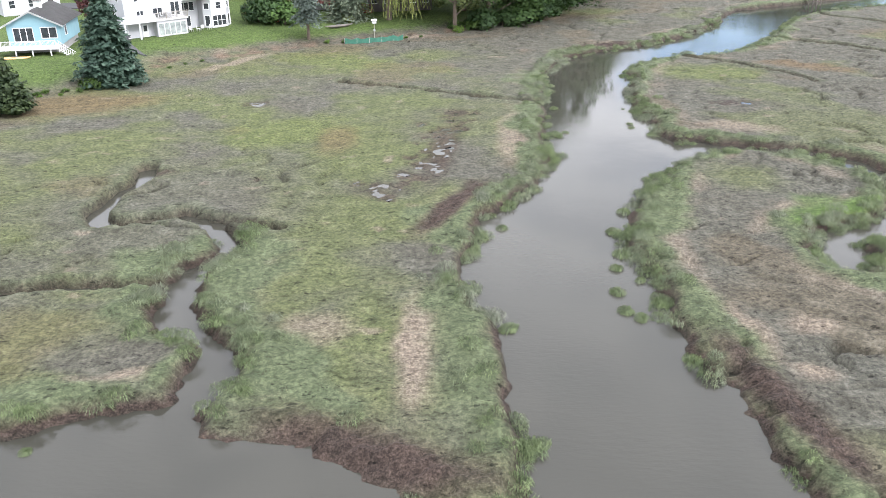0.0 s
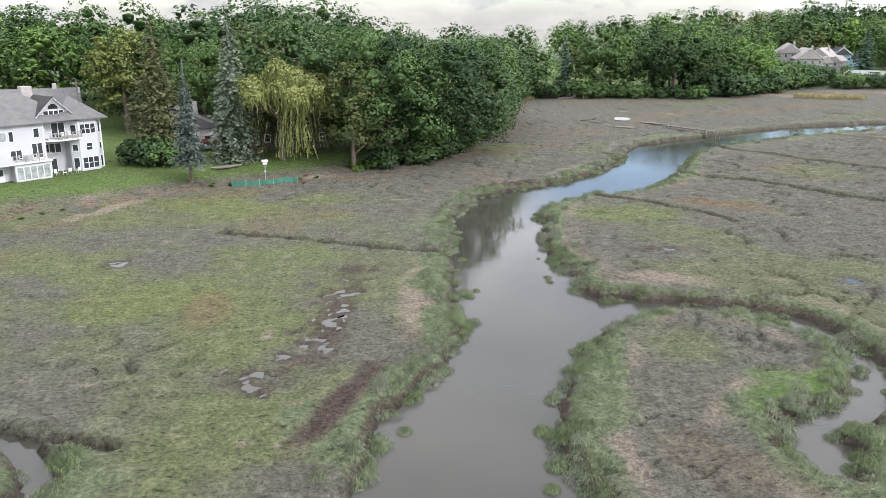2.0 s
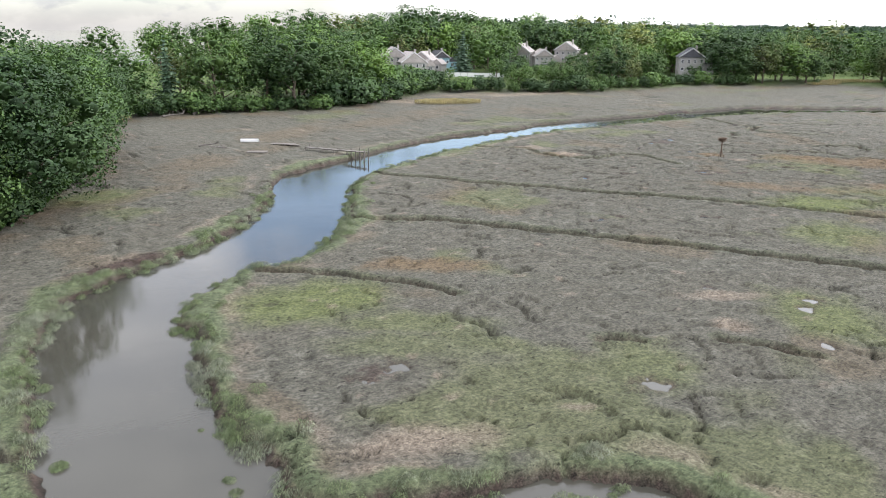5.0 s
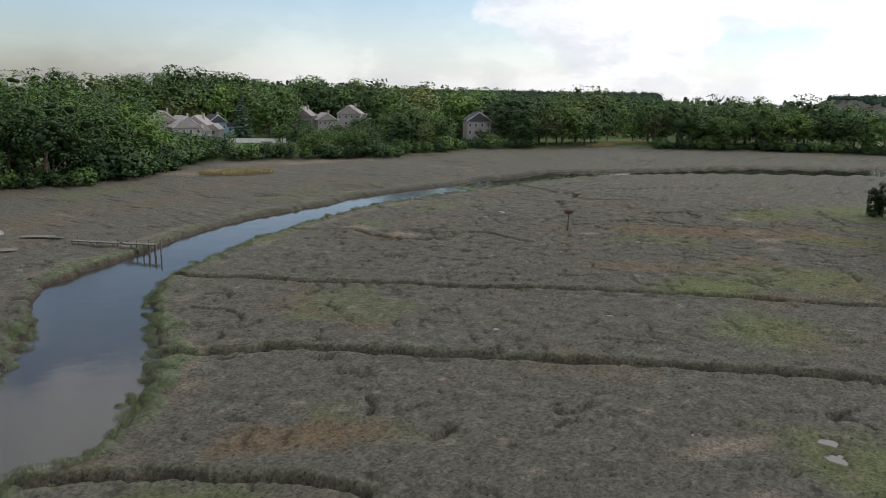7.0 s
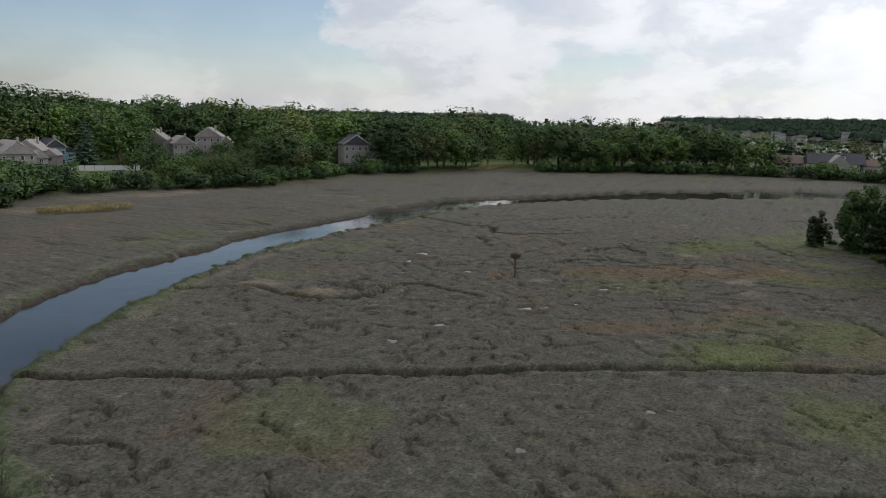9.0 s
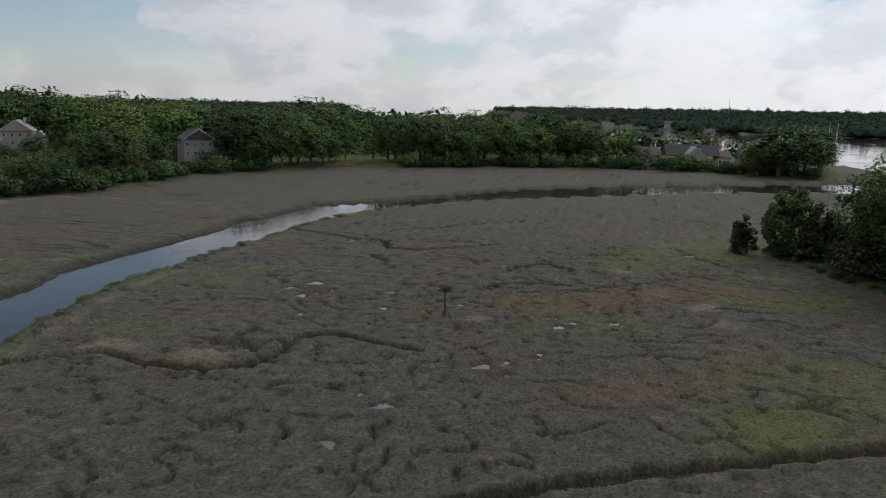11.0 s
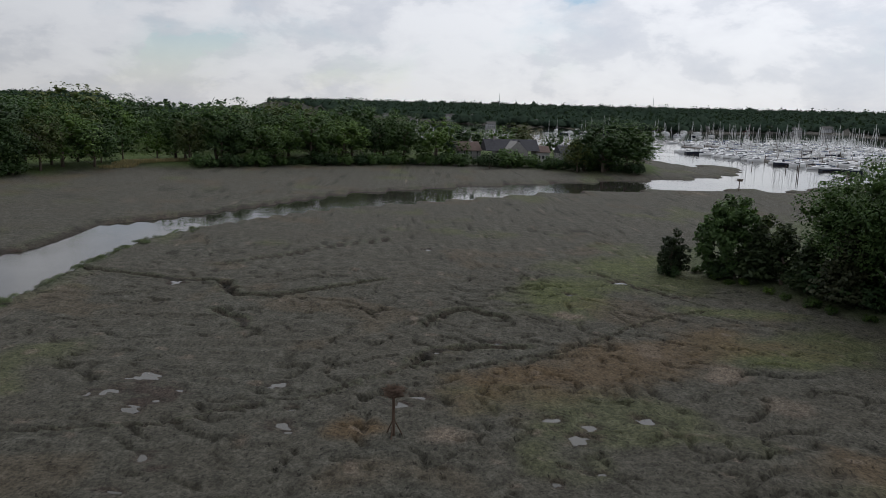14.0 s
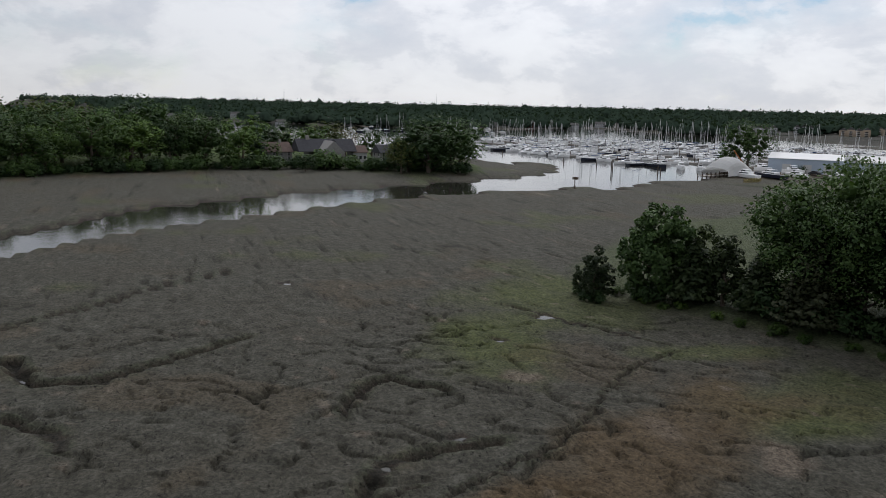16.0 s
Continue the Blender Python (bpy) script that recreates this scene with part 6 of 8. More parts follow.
def white_house():
    gx, gy = -38.3 * U, 104.6 * U
    h = thing("house", gx, gy, 1.35, 44.5, "large white three-storey house with grey hipped roofs, balconies and many windows", "house")
    eave, base = 7.9, -0.6
    part("wall", extrude([(0, 0), (9.4, 0), (9.4, 2.6), (14.2, 2.6), (14.2, 10.5), (0, 10.5)], base, eave), SIDING, h)
    bay = [(13.6, 1.0), (14.6, 0), (17.4, 0), (18.7, 1.3), (18.7, 9.2), (17.4, 10.5), (13.6, 10.5)]
    part("bay_wall", extrude(bay, base, eave), SIDING, h)
    part("roof", hip_roof(0, 0, 14.2, 10.5, eave, 3.9), SHINGLE, h)
    part("bay_roof", hip_roof(11.8, 0, 18.7, 10.5, eave + 0.004, 3.3, along="y"), SHINGLE, h)
    # middle gable with its arched window
    part("gable_wall", extrude([(9.3, 0.9), (14.0, 0.9), (14.0, 5.5), (9.3, 5.5)], 5.35, eave + 1.0), SIDING, h)
    part("gable", gable_wall(9.3, 14.0, 0.9, 5.5, eave + 1.0, 2.2), SIDING, h)
    bm = bmesh.new()
    for s in (-1, 1):
        v = [bm.verts.new(p) for p in ((11.65, 0.45, eave + 3.42), (11.65, 6.4, eave + 3.42), (11.65 + s * 2.85, 6.4, eave + 0.72), (11.65 + s * 2.85, 0.45, eave + 0.72))]
        bm.faces.new(v if s > 0 else v[::-1])
    bmesh.ops.solidify(bm, geom=bm.faces[:], thickness=0.16)
    part("gable_roof", bm, SHINGLE, h)
    bm = bmesh.new()
    for s in (-1, 1):
        v = [bm.verts.new((11.65 + s * a, 0.40, z)) for a, z in ((0, eave + 3.38), (2.85, eave + 0.68), (2.85, eave + 0.44), (0, eave + 3.12))]
        bm.faces.new(v)
    bmesh.ops.solidify(bm, geom=bm.faces[:], thickness=0.06)
    part("bargeboard", bm, TRIM, h)
    window(h, at_wall(11.65, 0.88, eave + 0.05), 2.9, 1.35, 4)
    bm = bmesh.new()
    v = [bm.verts.new((11.65 + math.cos(a) * 0.75, 0.86, eave + 1.65 + math.sin(a) * 0.72)) for a in np.linspace(0, math.pi, 12)]
    bm.faces.new(v[::-1])
    bmesh.ops.solidify(bm, geom=bm.faces[:], thickness=0.05)
    part("arched_window", bm, GLASS, h)
    # left dormer
    part("dormer_wall", extrude([(0.9, 1.6), (4.2, 1.6), (4.2, 6.0), (0.9, 6.0)], eave + 0.1, eave + 1.75), SIDING, h)
    part("dormer_roof", hip_roof(0.9, 1.6, 4.2, 7.0, eave + 1.77, 0.75, over=0.3, along="y"), SHINGLE, h)
    window(h, at_wall(0.89, 3.2, eave + 0.75, -90), 1.1, 0.8, 2)
    block("chimney", 10.2, 6.8, eave + 1.5, 11.8, 8.0, eave + 4.6, STONE, h, bevel=0.05)
    for x0, y0, x1, y1 in ((-0.06, -0.06, 0.14, 0.06), (9.34, -0.06, 9.5, 0.06)):
        block("corner_board", x0, y0, base, x1, y1, eave - 0.18, TRIM, h)
    block("corner_board", 18.62, 1.22, base, 18.78, 1.38, eave - 0.18, TRIM, h)
    block("corner_board", 14.55, -0.06, base, 14.7, 0.06, eave - 0.18, TRIM, h)
    # windows of the front, storey by storey
    for x, z, w, hh, c, mat in ((2.0, 5.6, 0.55, 1.35, 1, None), (3.5, 5.7, 1.5, 1.2, 1, PALE_GLASS), (4.9, 5.6, 0.55, 1.35, 1, None), (8.4, 5.9, 0.7, 1.2, 1, None),
                                (2.4, 2.95, 1.0, 1.15, 2, None), (5.3, 2.95, 1.5, 1.35, 2, None)):
        window(h, at_wall(x, -0.002, z), w, hh, c, mat, 1)
    window(h, at_wall(8.3, -0.002, 3.0), 1.4, 2.0, 2, name="balcony_door")
    window(h, at_wall(12.0, 0.89, 5.45), 1.9, 2.05, 2, name="balcony_door")
    window(h, at_wall(11.6, 2.598, 3.0), 2.6, 1.3, 3)
    window(h, at_wall(11.2, 2.598, 0.1), 1.7, 2.0, 2, name="patio_door")
    for x, z, w, hh, c in ((16.0, 5.7, 2.3, 1.35, 3), (16.0, 3.2, 0.85, 1.0, 1), (16.0, 0.5, 2.4, 1.6, 3)):
        window(h, at_wall(x, -0.002, z), w, hh, c, rows=2)
    for z, hh in ((5.7, 1.3), (3.2, 0.9), (0.5, 1.6)):
        window(h, at_wall(18.06, 0.64, z, 45), 0.9, hh, 1)
        window(h, at_wall(14.08, 0.5, z, -45), 0.75, hh, 1)
        window(h, at_wall(18.702, 3.2, z, 90), 0.8, hh, 1)
        window(h, at_wall(18.702, 6.4, z, 90), 0.8, hh, 1)
    for y, z in ((2.2, 5.6), (4.6, 5.6), (7.8, 5.6), (4.0, 3.3), (7.5, 3.3)):
        window(h, at_wall(-0.002, y, z, -90), 0.6, 1.3, 1)
    # sun room with a deck on it
    block("sun_room", 4.2, -1.5, base, 9.3, -0.003, 2.55, SIDING, h)
    window(h, at_wall(6.75, -1.502, 0.35), 4.6, 1.75, 5, PALE_GLASS)
    block("deck", -1.2, -1.75, 2.55, 9.5, -0.004, 2.78, TRIM, h)
    block("parapet", -1.25, -1.8, 2.78, 4.0, -1.68, 3.75, SIDING, h)
    railing(h, (4.0, -1.72), (9.45, -1.72), 2.78, DECK)
    block("porch_post", -1.15, -1.7, base, -0.95, -1.5, 2.55, TRIM, h)
    block("porch_post", 1.2, -1.7, base, 1.4, -1.5, 2.55, TRIM, h)
    block("door", 2.4, -0.05, base + 0.55, 3.35, -0.006, base + 2.65, TRIM, h)
    block("door_pane", 2.6, -0.07, base + 1.6, 3.15, -0.052, base + 2.5, GLASS, h)
    # balcony on the top storey, curved
    arc = [(9.2, 1.0)] + [(9.2 + 6.6 * k / 8, 0.7 - 1.5 * math.sin(math.pi * (k + 0.6) / 9.2)) for k in range(9)] + [(15.8, 0.02), (14.2, 2.5), (9.2, 2.5)]
    part("balcony", extrude(arc, 5.0, 5.22), TRIM, h)
    for k in range(1, 9):
        railing(h, arc[k], arc[k + 1], 5.22, SIDING if k < 3 else DECK, 0.95, 0.2)
    block("terrace", 9.5, -2.0, base, 15.0, 2.59, base + 0.68, STONE, h)
    return h


white_house()


def table_set(x, y, z, turn):
    t = thing("patio_table", x, y, z, turn, "round grey metal patio table on the house deck", "table")
    bm = bmesh.new()
    bmesh.ops.create_cone(bm, cap_ends=True, segments=16, radius1=0.6, radius2=0.6, depth=0.04, matrix=Matrix.Translation((0, 0, 0.72)))
    part("tabletop", bm, GALVANISED, t)
    for a in range(4):
        rod("leg", (math.cos(a * 1.571) * 0.45, math.sin(a * 1.571) * 0.45, 0), (math.cos(a * 1.571) * 0.35, math.sin(a * 1.571) * 0.35, 0.70), 0.02, 0.02, GALVANISED, t)
    return t


def patio_chair():
    c = thing("patio_chair", 0, 0, 0, 0, "pale plastic patio chair on the terrace", "chair", "chairs on the terrace")
    block("seat", -0.25, -0.25, 0.40, 0.25, 0.25, 0.45, TRIM, c, bevel=0.02)
    bm = bmesh.new()
    box(bm, -0.25, 0.22, 0.45, 0.25, 0.27, 0.95, 0.02)
    part("backrest", bm, TRIM, c)
    for sx in (-0.22, 0.22):
        for sy in (-0.22, 0.22):
            rod("leg", (sx, sy, 0), (sx, sy, 0.40), 0.02, 0.02, TRIM, c)
    return c


HOUSE = pose(-38.3 * U, 104.6 * U, 1.35, 0, 0, 44.5)
p = HOUSE @ Vector((6.5, -0.9, 2.78))
table_set(p.x, p.y, p.z, 20)
chair = patio_chair()
SEATS = [(10.3, -0.6, 0.085, 10), (11.3, -1.1, 0.085, 60), (12.2, -0.7, 0.085, 170), (13.4, -0.9, 0.085, 200), (5.6, -0.7, 2.785, 80), (7.4, -1.0, 2.785, 260), (6.6, -0.35, 2.785, 0), (12.3, 0.1, 5.225, 0), (13.5, 0.2, 5.225, 20)]
for i, (x, y, z, turn) in enumerate(SEATS):
    m = HOUSE @ pose(x, y, z, 0, 0, turn)
    if i:
        copy_thing(chair, m)
    else:
        chair.matrix_world = m


def cottage():
    c = thing("cottage", -48.6 * U, 95.2 * U, 0.9, 10.0, "pale blue gabled cottage on posts with a white deck and stairs", "house")
    w = 7.0
    part("wall", extrude([(0, 0), (w, 0), (w, 11), (0, 11)], 1.7, 4.6), BLUE_WALL, c)
    block("foundation", 0.3, 0.6, -0.5, w - 0.3, 10.6, 1.70, GREY_WALL, c)
    part("gable", gable_wall(0, w, 0, 11, 4.6, 1.75), BLUE_WALL, c)
    bm = bmesh.new()
    for s in (-1, 1):
        v = [bm.verts.new(q) for q in ((w / 2, -0.6, 6.5), (w / 2, 11.5, 6.5), (w / 2 + s * 4.2, 11.5, 4.4), (w / 2 + s * 4.2, -0.6, 4.4))]
        bm.faces.new(v if s > 0 else v[::-1])
    bmesh.ops.solidify(bm, geom=bm.faces[:], thickness=0.15)
    part("roof", bm, SHINGLE, c)
    bm = bmesh.new()
    for s in (-1, 1):
        v = [bm.verts.new((w / 2 + s * a, -0.66, z)) for a, z in ((0, 6.5), (4.2, 4.4), (4.2, 4.16), (0, 6.24))]
        bm.faces.new(v)
    bmesh.ops.solidify(bm, geom=bm.faces[:], thickness=0.06)
    part("bargeboard", bm, TRIM, c)
    window(c, at_wall(2.1, -0.002, 2.2), 2.5, 1.9, 3)
    window(c, at_wall(5.5, -0.002, 2.7), 2.0, 1.4, 2)
    window(c, at_wall(w + 0.002, 3.0, 2.7, 90), 1.0, 1.2, 1)
    block("deck", -1.2, -2.4, 1.45, w - 0.3, -0.003, 1.70, TRIM, c)
    railing(c, (-1.2, -2.35), (w - 0.3, -2.35), 1.70, TRIM)
    railing(c, (-1.2, -2.35), (-1.2, -0.1), 1.70, TRIM)
    for x in (-1.1, 1.2, 3.4, 5.8):
        block("deck_post", x, -2.3, -0.8, x + 0.15, -2.15, 1.45, TRIM, c)
    bm = bmesh.new()
    for k in range(8):
        box(bm, w - 0.28 + k * 0.27, -2.3, 1.42 - k * 0.21, w - 0.02 + k * 0.27, -1.2, 1.47 - k * 0.21)
    box(bm, w + 0.0, -2.36, 2.3, w + 0.08, -2.28, 1.0)
    part("stairs", bm, TRIM, c)
    bm = bmesh.new()
    for y in (-2.34, -1.18):
        for k in range(8):
            box(bm, w - 0.2 + k * 0.27, y - 0.02, 1.42 - k * 0.21, w - 0.15 + k * 0.27, y + 0.02, 2.4 - k * 0.21)
        rod("handrail", (w - 0.3, y, 2.45), (w + 1.9, y, 0.75), 0.035, 0.035, TRIM, c)
    part("stair_railing", bm, TRIM, c)
    block("cupola", w / 2 - 0.45, 4.0, 6.2, w / 2 + 0.45, 4.9, 7.3, TRIM, c)
    bm = bmesh.new()
    bmesh.ops.create_cone(bm, cap_ends=True, segments=4, radius1=0.9, radius2=0.02, depth=0.7, matrix=Matrix.Translation((w / 2, 4.45, 7.66)) @ Matrix.Rotation(math.pi / 4, 4, "Z"))
    part("cupola_roof", bm, SHINGLE, c)
    return c


cottage()


def kayak(x, y, z, turn, mat, label, length=4.2):
    k = thing("kayak", x, y, z, turn, label, "kayak")
    bm = bmesh.new()
    rings = []
    for i in range(13):
        u = i / 12
        r = 0.42 * math.sin(math.pi * min(max(u, 0.02), 0.98)) ** 0.6
        rings.append([bm.verts.new(((u - 0.5) * length, math.cos(a) * r, 0.30 + math.sin(a) * r * 0.55 + 0.18 * (2 * u - 1) ** 4)) for a in np.linspace(0, 2 * math.pi, 11)[:-1]])
    for a, b in zip(rings, rings[1:]):
        for i in range(10):
            bm.faces.new((a[i], b[i], b[(i + 1) % 10], a[(i + 1) % 10]))
    bm.faces.new(rings[0])
    bm.faces.new(rings[-1][::-1])
    part("hull", bm, mat, k)
    bm = bmesh.new()
    bmesh.ops.create_cone(bm, cap_ends=True, segments=14, radius1=0.28, radius2=0.24, depth=0.08, matrix=Matrix.Translation((0, 0, 0.54)) @ Matrix.Diagonal((2.0, 0.8, 1, 1)))
    part("cockpit", bm, BLACK, k)
    return k


kayak(-47.0 * U, 92.6 * U, 1.2, 12, ORANGE, "tan-orange kayak lying under the cottage deck")
kayak(-12.6 * U, 113.4 * U, level(-12.6 * U, 113.4 * U) + 0.02, 32, DRIFT, "weathered grey canoe lying upside down on the lawn", 5.2)


def car(x, y, z, turn, mat, label):
    c = thing("car", x, y, z, turn, label, "car")
    outline = [(-2.2, 0.35), (-2.25, 0.85), (-1.55, 1.0), (-0.95, 1.5), (0.75, 1.52), (1.45, 1.02), (2.15, 0.9), (2.25, 0.4)]
    bm = bmesh.new()
    for side in (-0.88, 0.88):
        v = [bm.verts.new((px, side * (0.86 if pz > 1.2 else 1.0), pz)) for px, pz in outline]
        bm.faces.new(v if side < 0 else v[::-1])
    bm.verts.ensure_lookup_table()
    n = len(outline)
    for i in range(n):
        j = (i + 1) % n
        bm.faces.new((bm.verts[j], bm.verts[i], bm.verts[n + i], bm.verts[n + j]))
    bmesh.ops.bevel(bm, geom=bm.edges[:], offset=0.06, segments=2, affect="EDGES")
    part("body", bm, mat, c)
    bm = bmesh.new()
    for side in (-1, 1):
        v = [bm.verts.new((px, side * 0.86, pz)) for px, pz in ((-1.25, 1.06), (1.15, 1.06), (0.68, 1.44), (-0.88, 1.44))]
        bm.faces.new(v if side < 0 else v[::-1])
    bmesh.ops.solidify(bm, geom=bm.faces[:], thickness=0.02)
    part("side_window", bm, GLASS, c)
    bm = bmesh.new()
    v = [bm.verts.new(q) for q in ((1.43, -0.7, 1.08), (1.43, 0.7, 1.08), (0.83, 0.62, 1.49), (0.83, -0.62, 1.49))]
    bm.faces.new(v)
    bmesh.ops.solidify(bm, geom=bm.faces[:], thickness=0.02)
    part("windscreen", bm, GLASS, c)
    for px in (-1.35, 1.4):
        for side in (-0.86, 0.86):
            bm = bmesh.new()
            bmesh.ops.create_cone(bm, cap_ends=True, segments=16, radius1=0.33, radius2=0.33, depth=0.22, matrix=Matrix.Translation((px, side, 0.33)) @ Matrix.Rotation(math.pi / 2, 4, "X"))
            wheel = part("wheel", bm, RUBBER, c)
            bm = bmesh.new()
            bmesh.ops.create_cone(bm, cap_ends=True, segments=12, radius1=0.20, radius2=0.18, depth=0.24, matrix=Matrix.Translation((px, side, 0.33)) @ Matrix.Rotation(math.pi / 2, 4, "X"))
            part("rim", bm, GALVANISED, wheel)
    for side in (-0.62, 0.62):
        block("headlight", 2.18, side - 0.16, 0.68, 2.27, side + 0.16, 0.82, TRIM, c)
    return c


def sheet(name, outline, mat, label, category, lift=0.05, cells=10):
    """A paved patch that follows the ground, with a thin edge."""
    xs = [q[0] * U for q in outline]
    ys = [q[1] * U for q in outline]
    n = cells
    gx, gy = np.meshgrid(np.linspace(0, 1, n), np.linspace(0, 1, n))
    # a four-cornered patch
    px = (1 - gx) * (1 - gy) * xs[0] + gx * (1 - gy) * xs[1] + gx * gy * xs[2] + (1 - gx) * gy * xs[3]
    py = (1 - gx) * (1 - gy) * ys[0] + gx * (1 - gy) * ys[1] + gx * gy * ys[2] + (1 - gx) * gy * ys[3]
    z = survey(px.ravel(), py.ravel())[0] + lift + 0.08
    top = [(a, b, c) for a, b, c in zip(px.ravel(), py.ravel(), z)]
    faces = [(j * n + i, j * n + i + 1, (j + 1) * n + i + 1, (j + 1) * n + i) for j in range(n - 1) for i in range(n - 1)]
    rim = list(range(n)) + [j * n + n - 1 for j in range(1, n)] + [(n - 1) * n + i for i in range(n - 2, -1, -1)] + [j * n for j in range(n - 2, 0, -1)]
    base = len(top)
    top += [(top[i][0], top[i][1], top[i][2] - 0.3) for i in rim]
    for k in range(len(rim)):
        faces.append((rim[(k + 1) % len(rim)], rim[k], base + k, base + (k + 1) % len(rim)))
    return tagged(obj(name, top, faces, mat), label, category, kind="structure")


sheet("driveway", [(-38.2, 98.5), (-33.6, 97.0), (-39.5, 104.0), (-46, 112)], ASPHALT, "dark asphalt drive beside the white house", "driveway")
sheet("road", [(-190, 128), (-40, 131), (-40, 137), (-190, 134)], ASPHALT, "grey asphalt lane behind the houses", "road", cells=24)
sheet("car_park", [(-120, 140), (-62, 143), (-55, 158), (-120, 166)], SAND, "pale sandy car park beyond the lane", "car park", cells=16)
car(-38.6 * U, 101.6 * U, level(-38.6 * U, 101.6 * U) + 0.14, -35, BLACK, "black sports utility car parked on the drive")
car(-58 * U, 139.6 * U, level(-58 * U, 139.6 * U) + 0.1, 5, BLACK, "black saloon car parked by the lane")
car(-66 * U, 146 * U, level(-66 * U, 146 * U) + 0.15, 10, RED_WALL, "dark red car parked on sand")


def simple_house(x, y, z, turn, w, d, wall_h, rise, wall, roof, label, along="x", storeys=2, windows=5, chimney=True, gable=True):
    """A gabled or hipped house with framed windows on all fronts."""
    h = thing("house", x * U, y * U, z, turn, label, "house")
    part("wall", extrude([(-w / 2, -d / 2), (w / 2, -d / 2), (w / 2, d / 2), (-w / 2, d / 2)], -1.0, wall_h), wall, h)
    part("roof", hip_roof(-w / 2, -d / 2, w / 2, d / 2, wall_h, rise, along=along, gable=gable), roof, h)
    if gable and along == "y":
        part("gable", gable_wall(-w / 2, w / 2, -d / 2 - 0.002, d / 2 + 0.002, wall_h - 0.1, rise * 0.93), wall, h)
    elif gable:
        g = part("gable", gable_wall(-d / 2, d / 2, -w / 2 - 0.002, w / 2 + 0.002, wall_h - 0.1, rise * 0.93), wall, h)
        place(g, Matrix.Rotation(math.pi / 2, 4, "Z"))
    for s in range(storeys):
        z0 = 0.9 + s * (wall_h - 0.2) / storeys
        for k in range(windows):
            px = -w / 2 + w * (k + 0.5) / windows
            window(h, at_wall(px, -d / 2 - 0.004, z0), 0.95, 1.25, 1, rows=2)
        for k in range(max(1, windows // 2)):
            py = -d / 2 + d * (k + 0.5) / max(1, windows // 2)
            window(h, at_wall(-w / 2 - 0.004, py, z0, -90), 0.9, 1.2, 1)
            window(h, at_wall(w / 2 + 0.004, py, z0, 90), 0.9, 1.2, 1)
    if chimney:
        block("chimney", w * 0.18, -0.4, wall_h, w * 0.18 + 0.8, 0.4, wall_h + rise + 0.9, STONE, h)
    return h


w2 = simple_house(-21.6, 132.6, 1.7, 12, 13, 10, 3.6, 3.3, TRIM, SHINGLE, "white gabled house with a red deck behind the spruces", along="y", storeys=1, windows=3)
# its red deck, with steps
block("deck", 2.5, -8.0, 1.3, 9.5, -5.02, 1.55, RED_WOOD, w2)
railing(w2, (2.5, -8.0), (9.5, -8.0), 1.55, RED_WOOD)
railing(w2, (9.5, -8.0), (9.5, -5.0), 1.55, RED_WOOD)
for dx in (2.6, 5.8, 9.2):
    block("deck_post", dx, -7.9, -0.8, dx + 0.18, -7.72, 1.3, RED_WOOD, w2)
block("lower_deck", 7.5, -11.0, -0.5, 13.5, -8.1, 0.35, RED_WOOD, w2)
railing(w2, (7.5, -11.0), (13.5, -11.0), 0.35, RED_WOOD)
simple_house(-5.2, 131, 2.1, 8, 12, 8, 5.6, 2.6, DARK_WALL, BROWN_ROOF, "dark brown house with white windows behind the willow", windows=5)
simple_house(-62, 128, 2.2, 40, 10, 7, 3.2, 2.4, SIDING, SHINGLE, "small white cottage by the lane", storeys=1, windows=3)
simple_house(-47, 150, 2.6, 20, 14, 8, 5.2, 2.6, RED_WALL, SHINGLE, "dull red house among trees beyond the lane", windows=4)


def shed(x, y, turn):
    z = level(x * U, y * U)
    s = thing("garden_shed", x * U, y * U, z, turn, "small orange-brown wooden garden shed", "shed")
    block("wall", -1, -0.8, -0.3, 1, 0.8, 1.9, plain("orange_cedar", (0.38, 0.19, 0.09), 0.8, vary=0.15), s)
    part("roof", hip_roof(-1, -0.8, 1, 0.8, 1.92, 0.5, over=0.15, gable=True), BROWN_ROOF, s)
    block("door", -0.35, -0.84, -0.2, 0.35, -0.802, 1.6, DECK, s)


shed(-21.4, 118.2, 10)


def parasol(x, y, z):
    t = thing("parasol", x, y, z, 0, "open blue canvas parasol on the red deck", "parasol")
    bm = bmesh.new()
    bmesh.ops.create_cone(bm, cap_ends=False, segments=8, radius1=1.35, radius2=0.05, depth=0.55, matrix=Matrix.Translation((0, 0, 2.3)))
    bmesh.ops.solidify(bm, geom=bm.faces[:], thickness=0.02)
    part("canopy", bm, BLUE_CLOTH, t)
    rod("pole", (0, 0, 0), (0, 0, 2.5), 0.025, 0.025, TRIM, t)
    block("base", -0.25, -0.25, 0, 0.25, 0.25, 0.08, STONE, t)


spot = w2.matrix_world @ Vector((11.0, -9.6, 0.355))
parasol(spot.x, spot.y, spot.z)


def birdhouse(x, y):
    z = level(x, y)
    b = thing("bird_house", x, y, z, 15, "white martin bird house on a tall pole by the lawn's edge", "bird house")
    rod("pole", (0, 0, -0.3), (0, 0, 2.75), 0.06, 0.05, DECK, b)
    block("nest_box", -0.32, -0.28, 2.75, 0.32, 0.28, 3.2, TRIM, b, bevel=0.02)
    part("roof", hip_roof(-0.32, -0.28, 0.32, 0.28, 3.22, 0.22, over=0.12, gable=True, thick=0.04), TRIM, b)
    block("baffle", -0.14, -0.14, 1.55, 0.14, 0.14, 1.85, GALVANISED, b)


birdhouse(-7.4 * U, 109.4 * U)


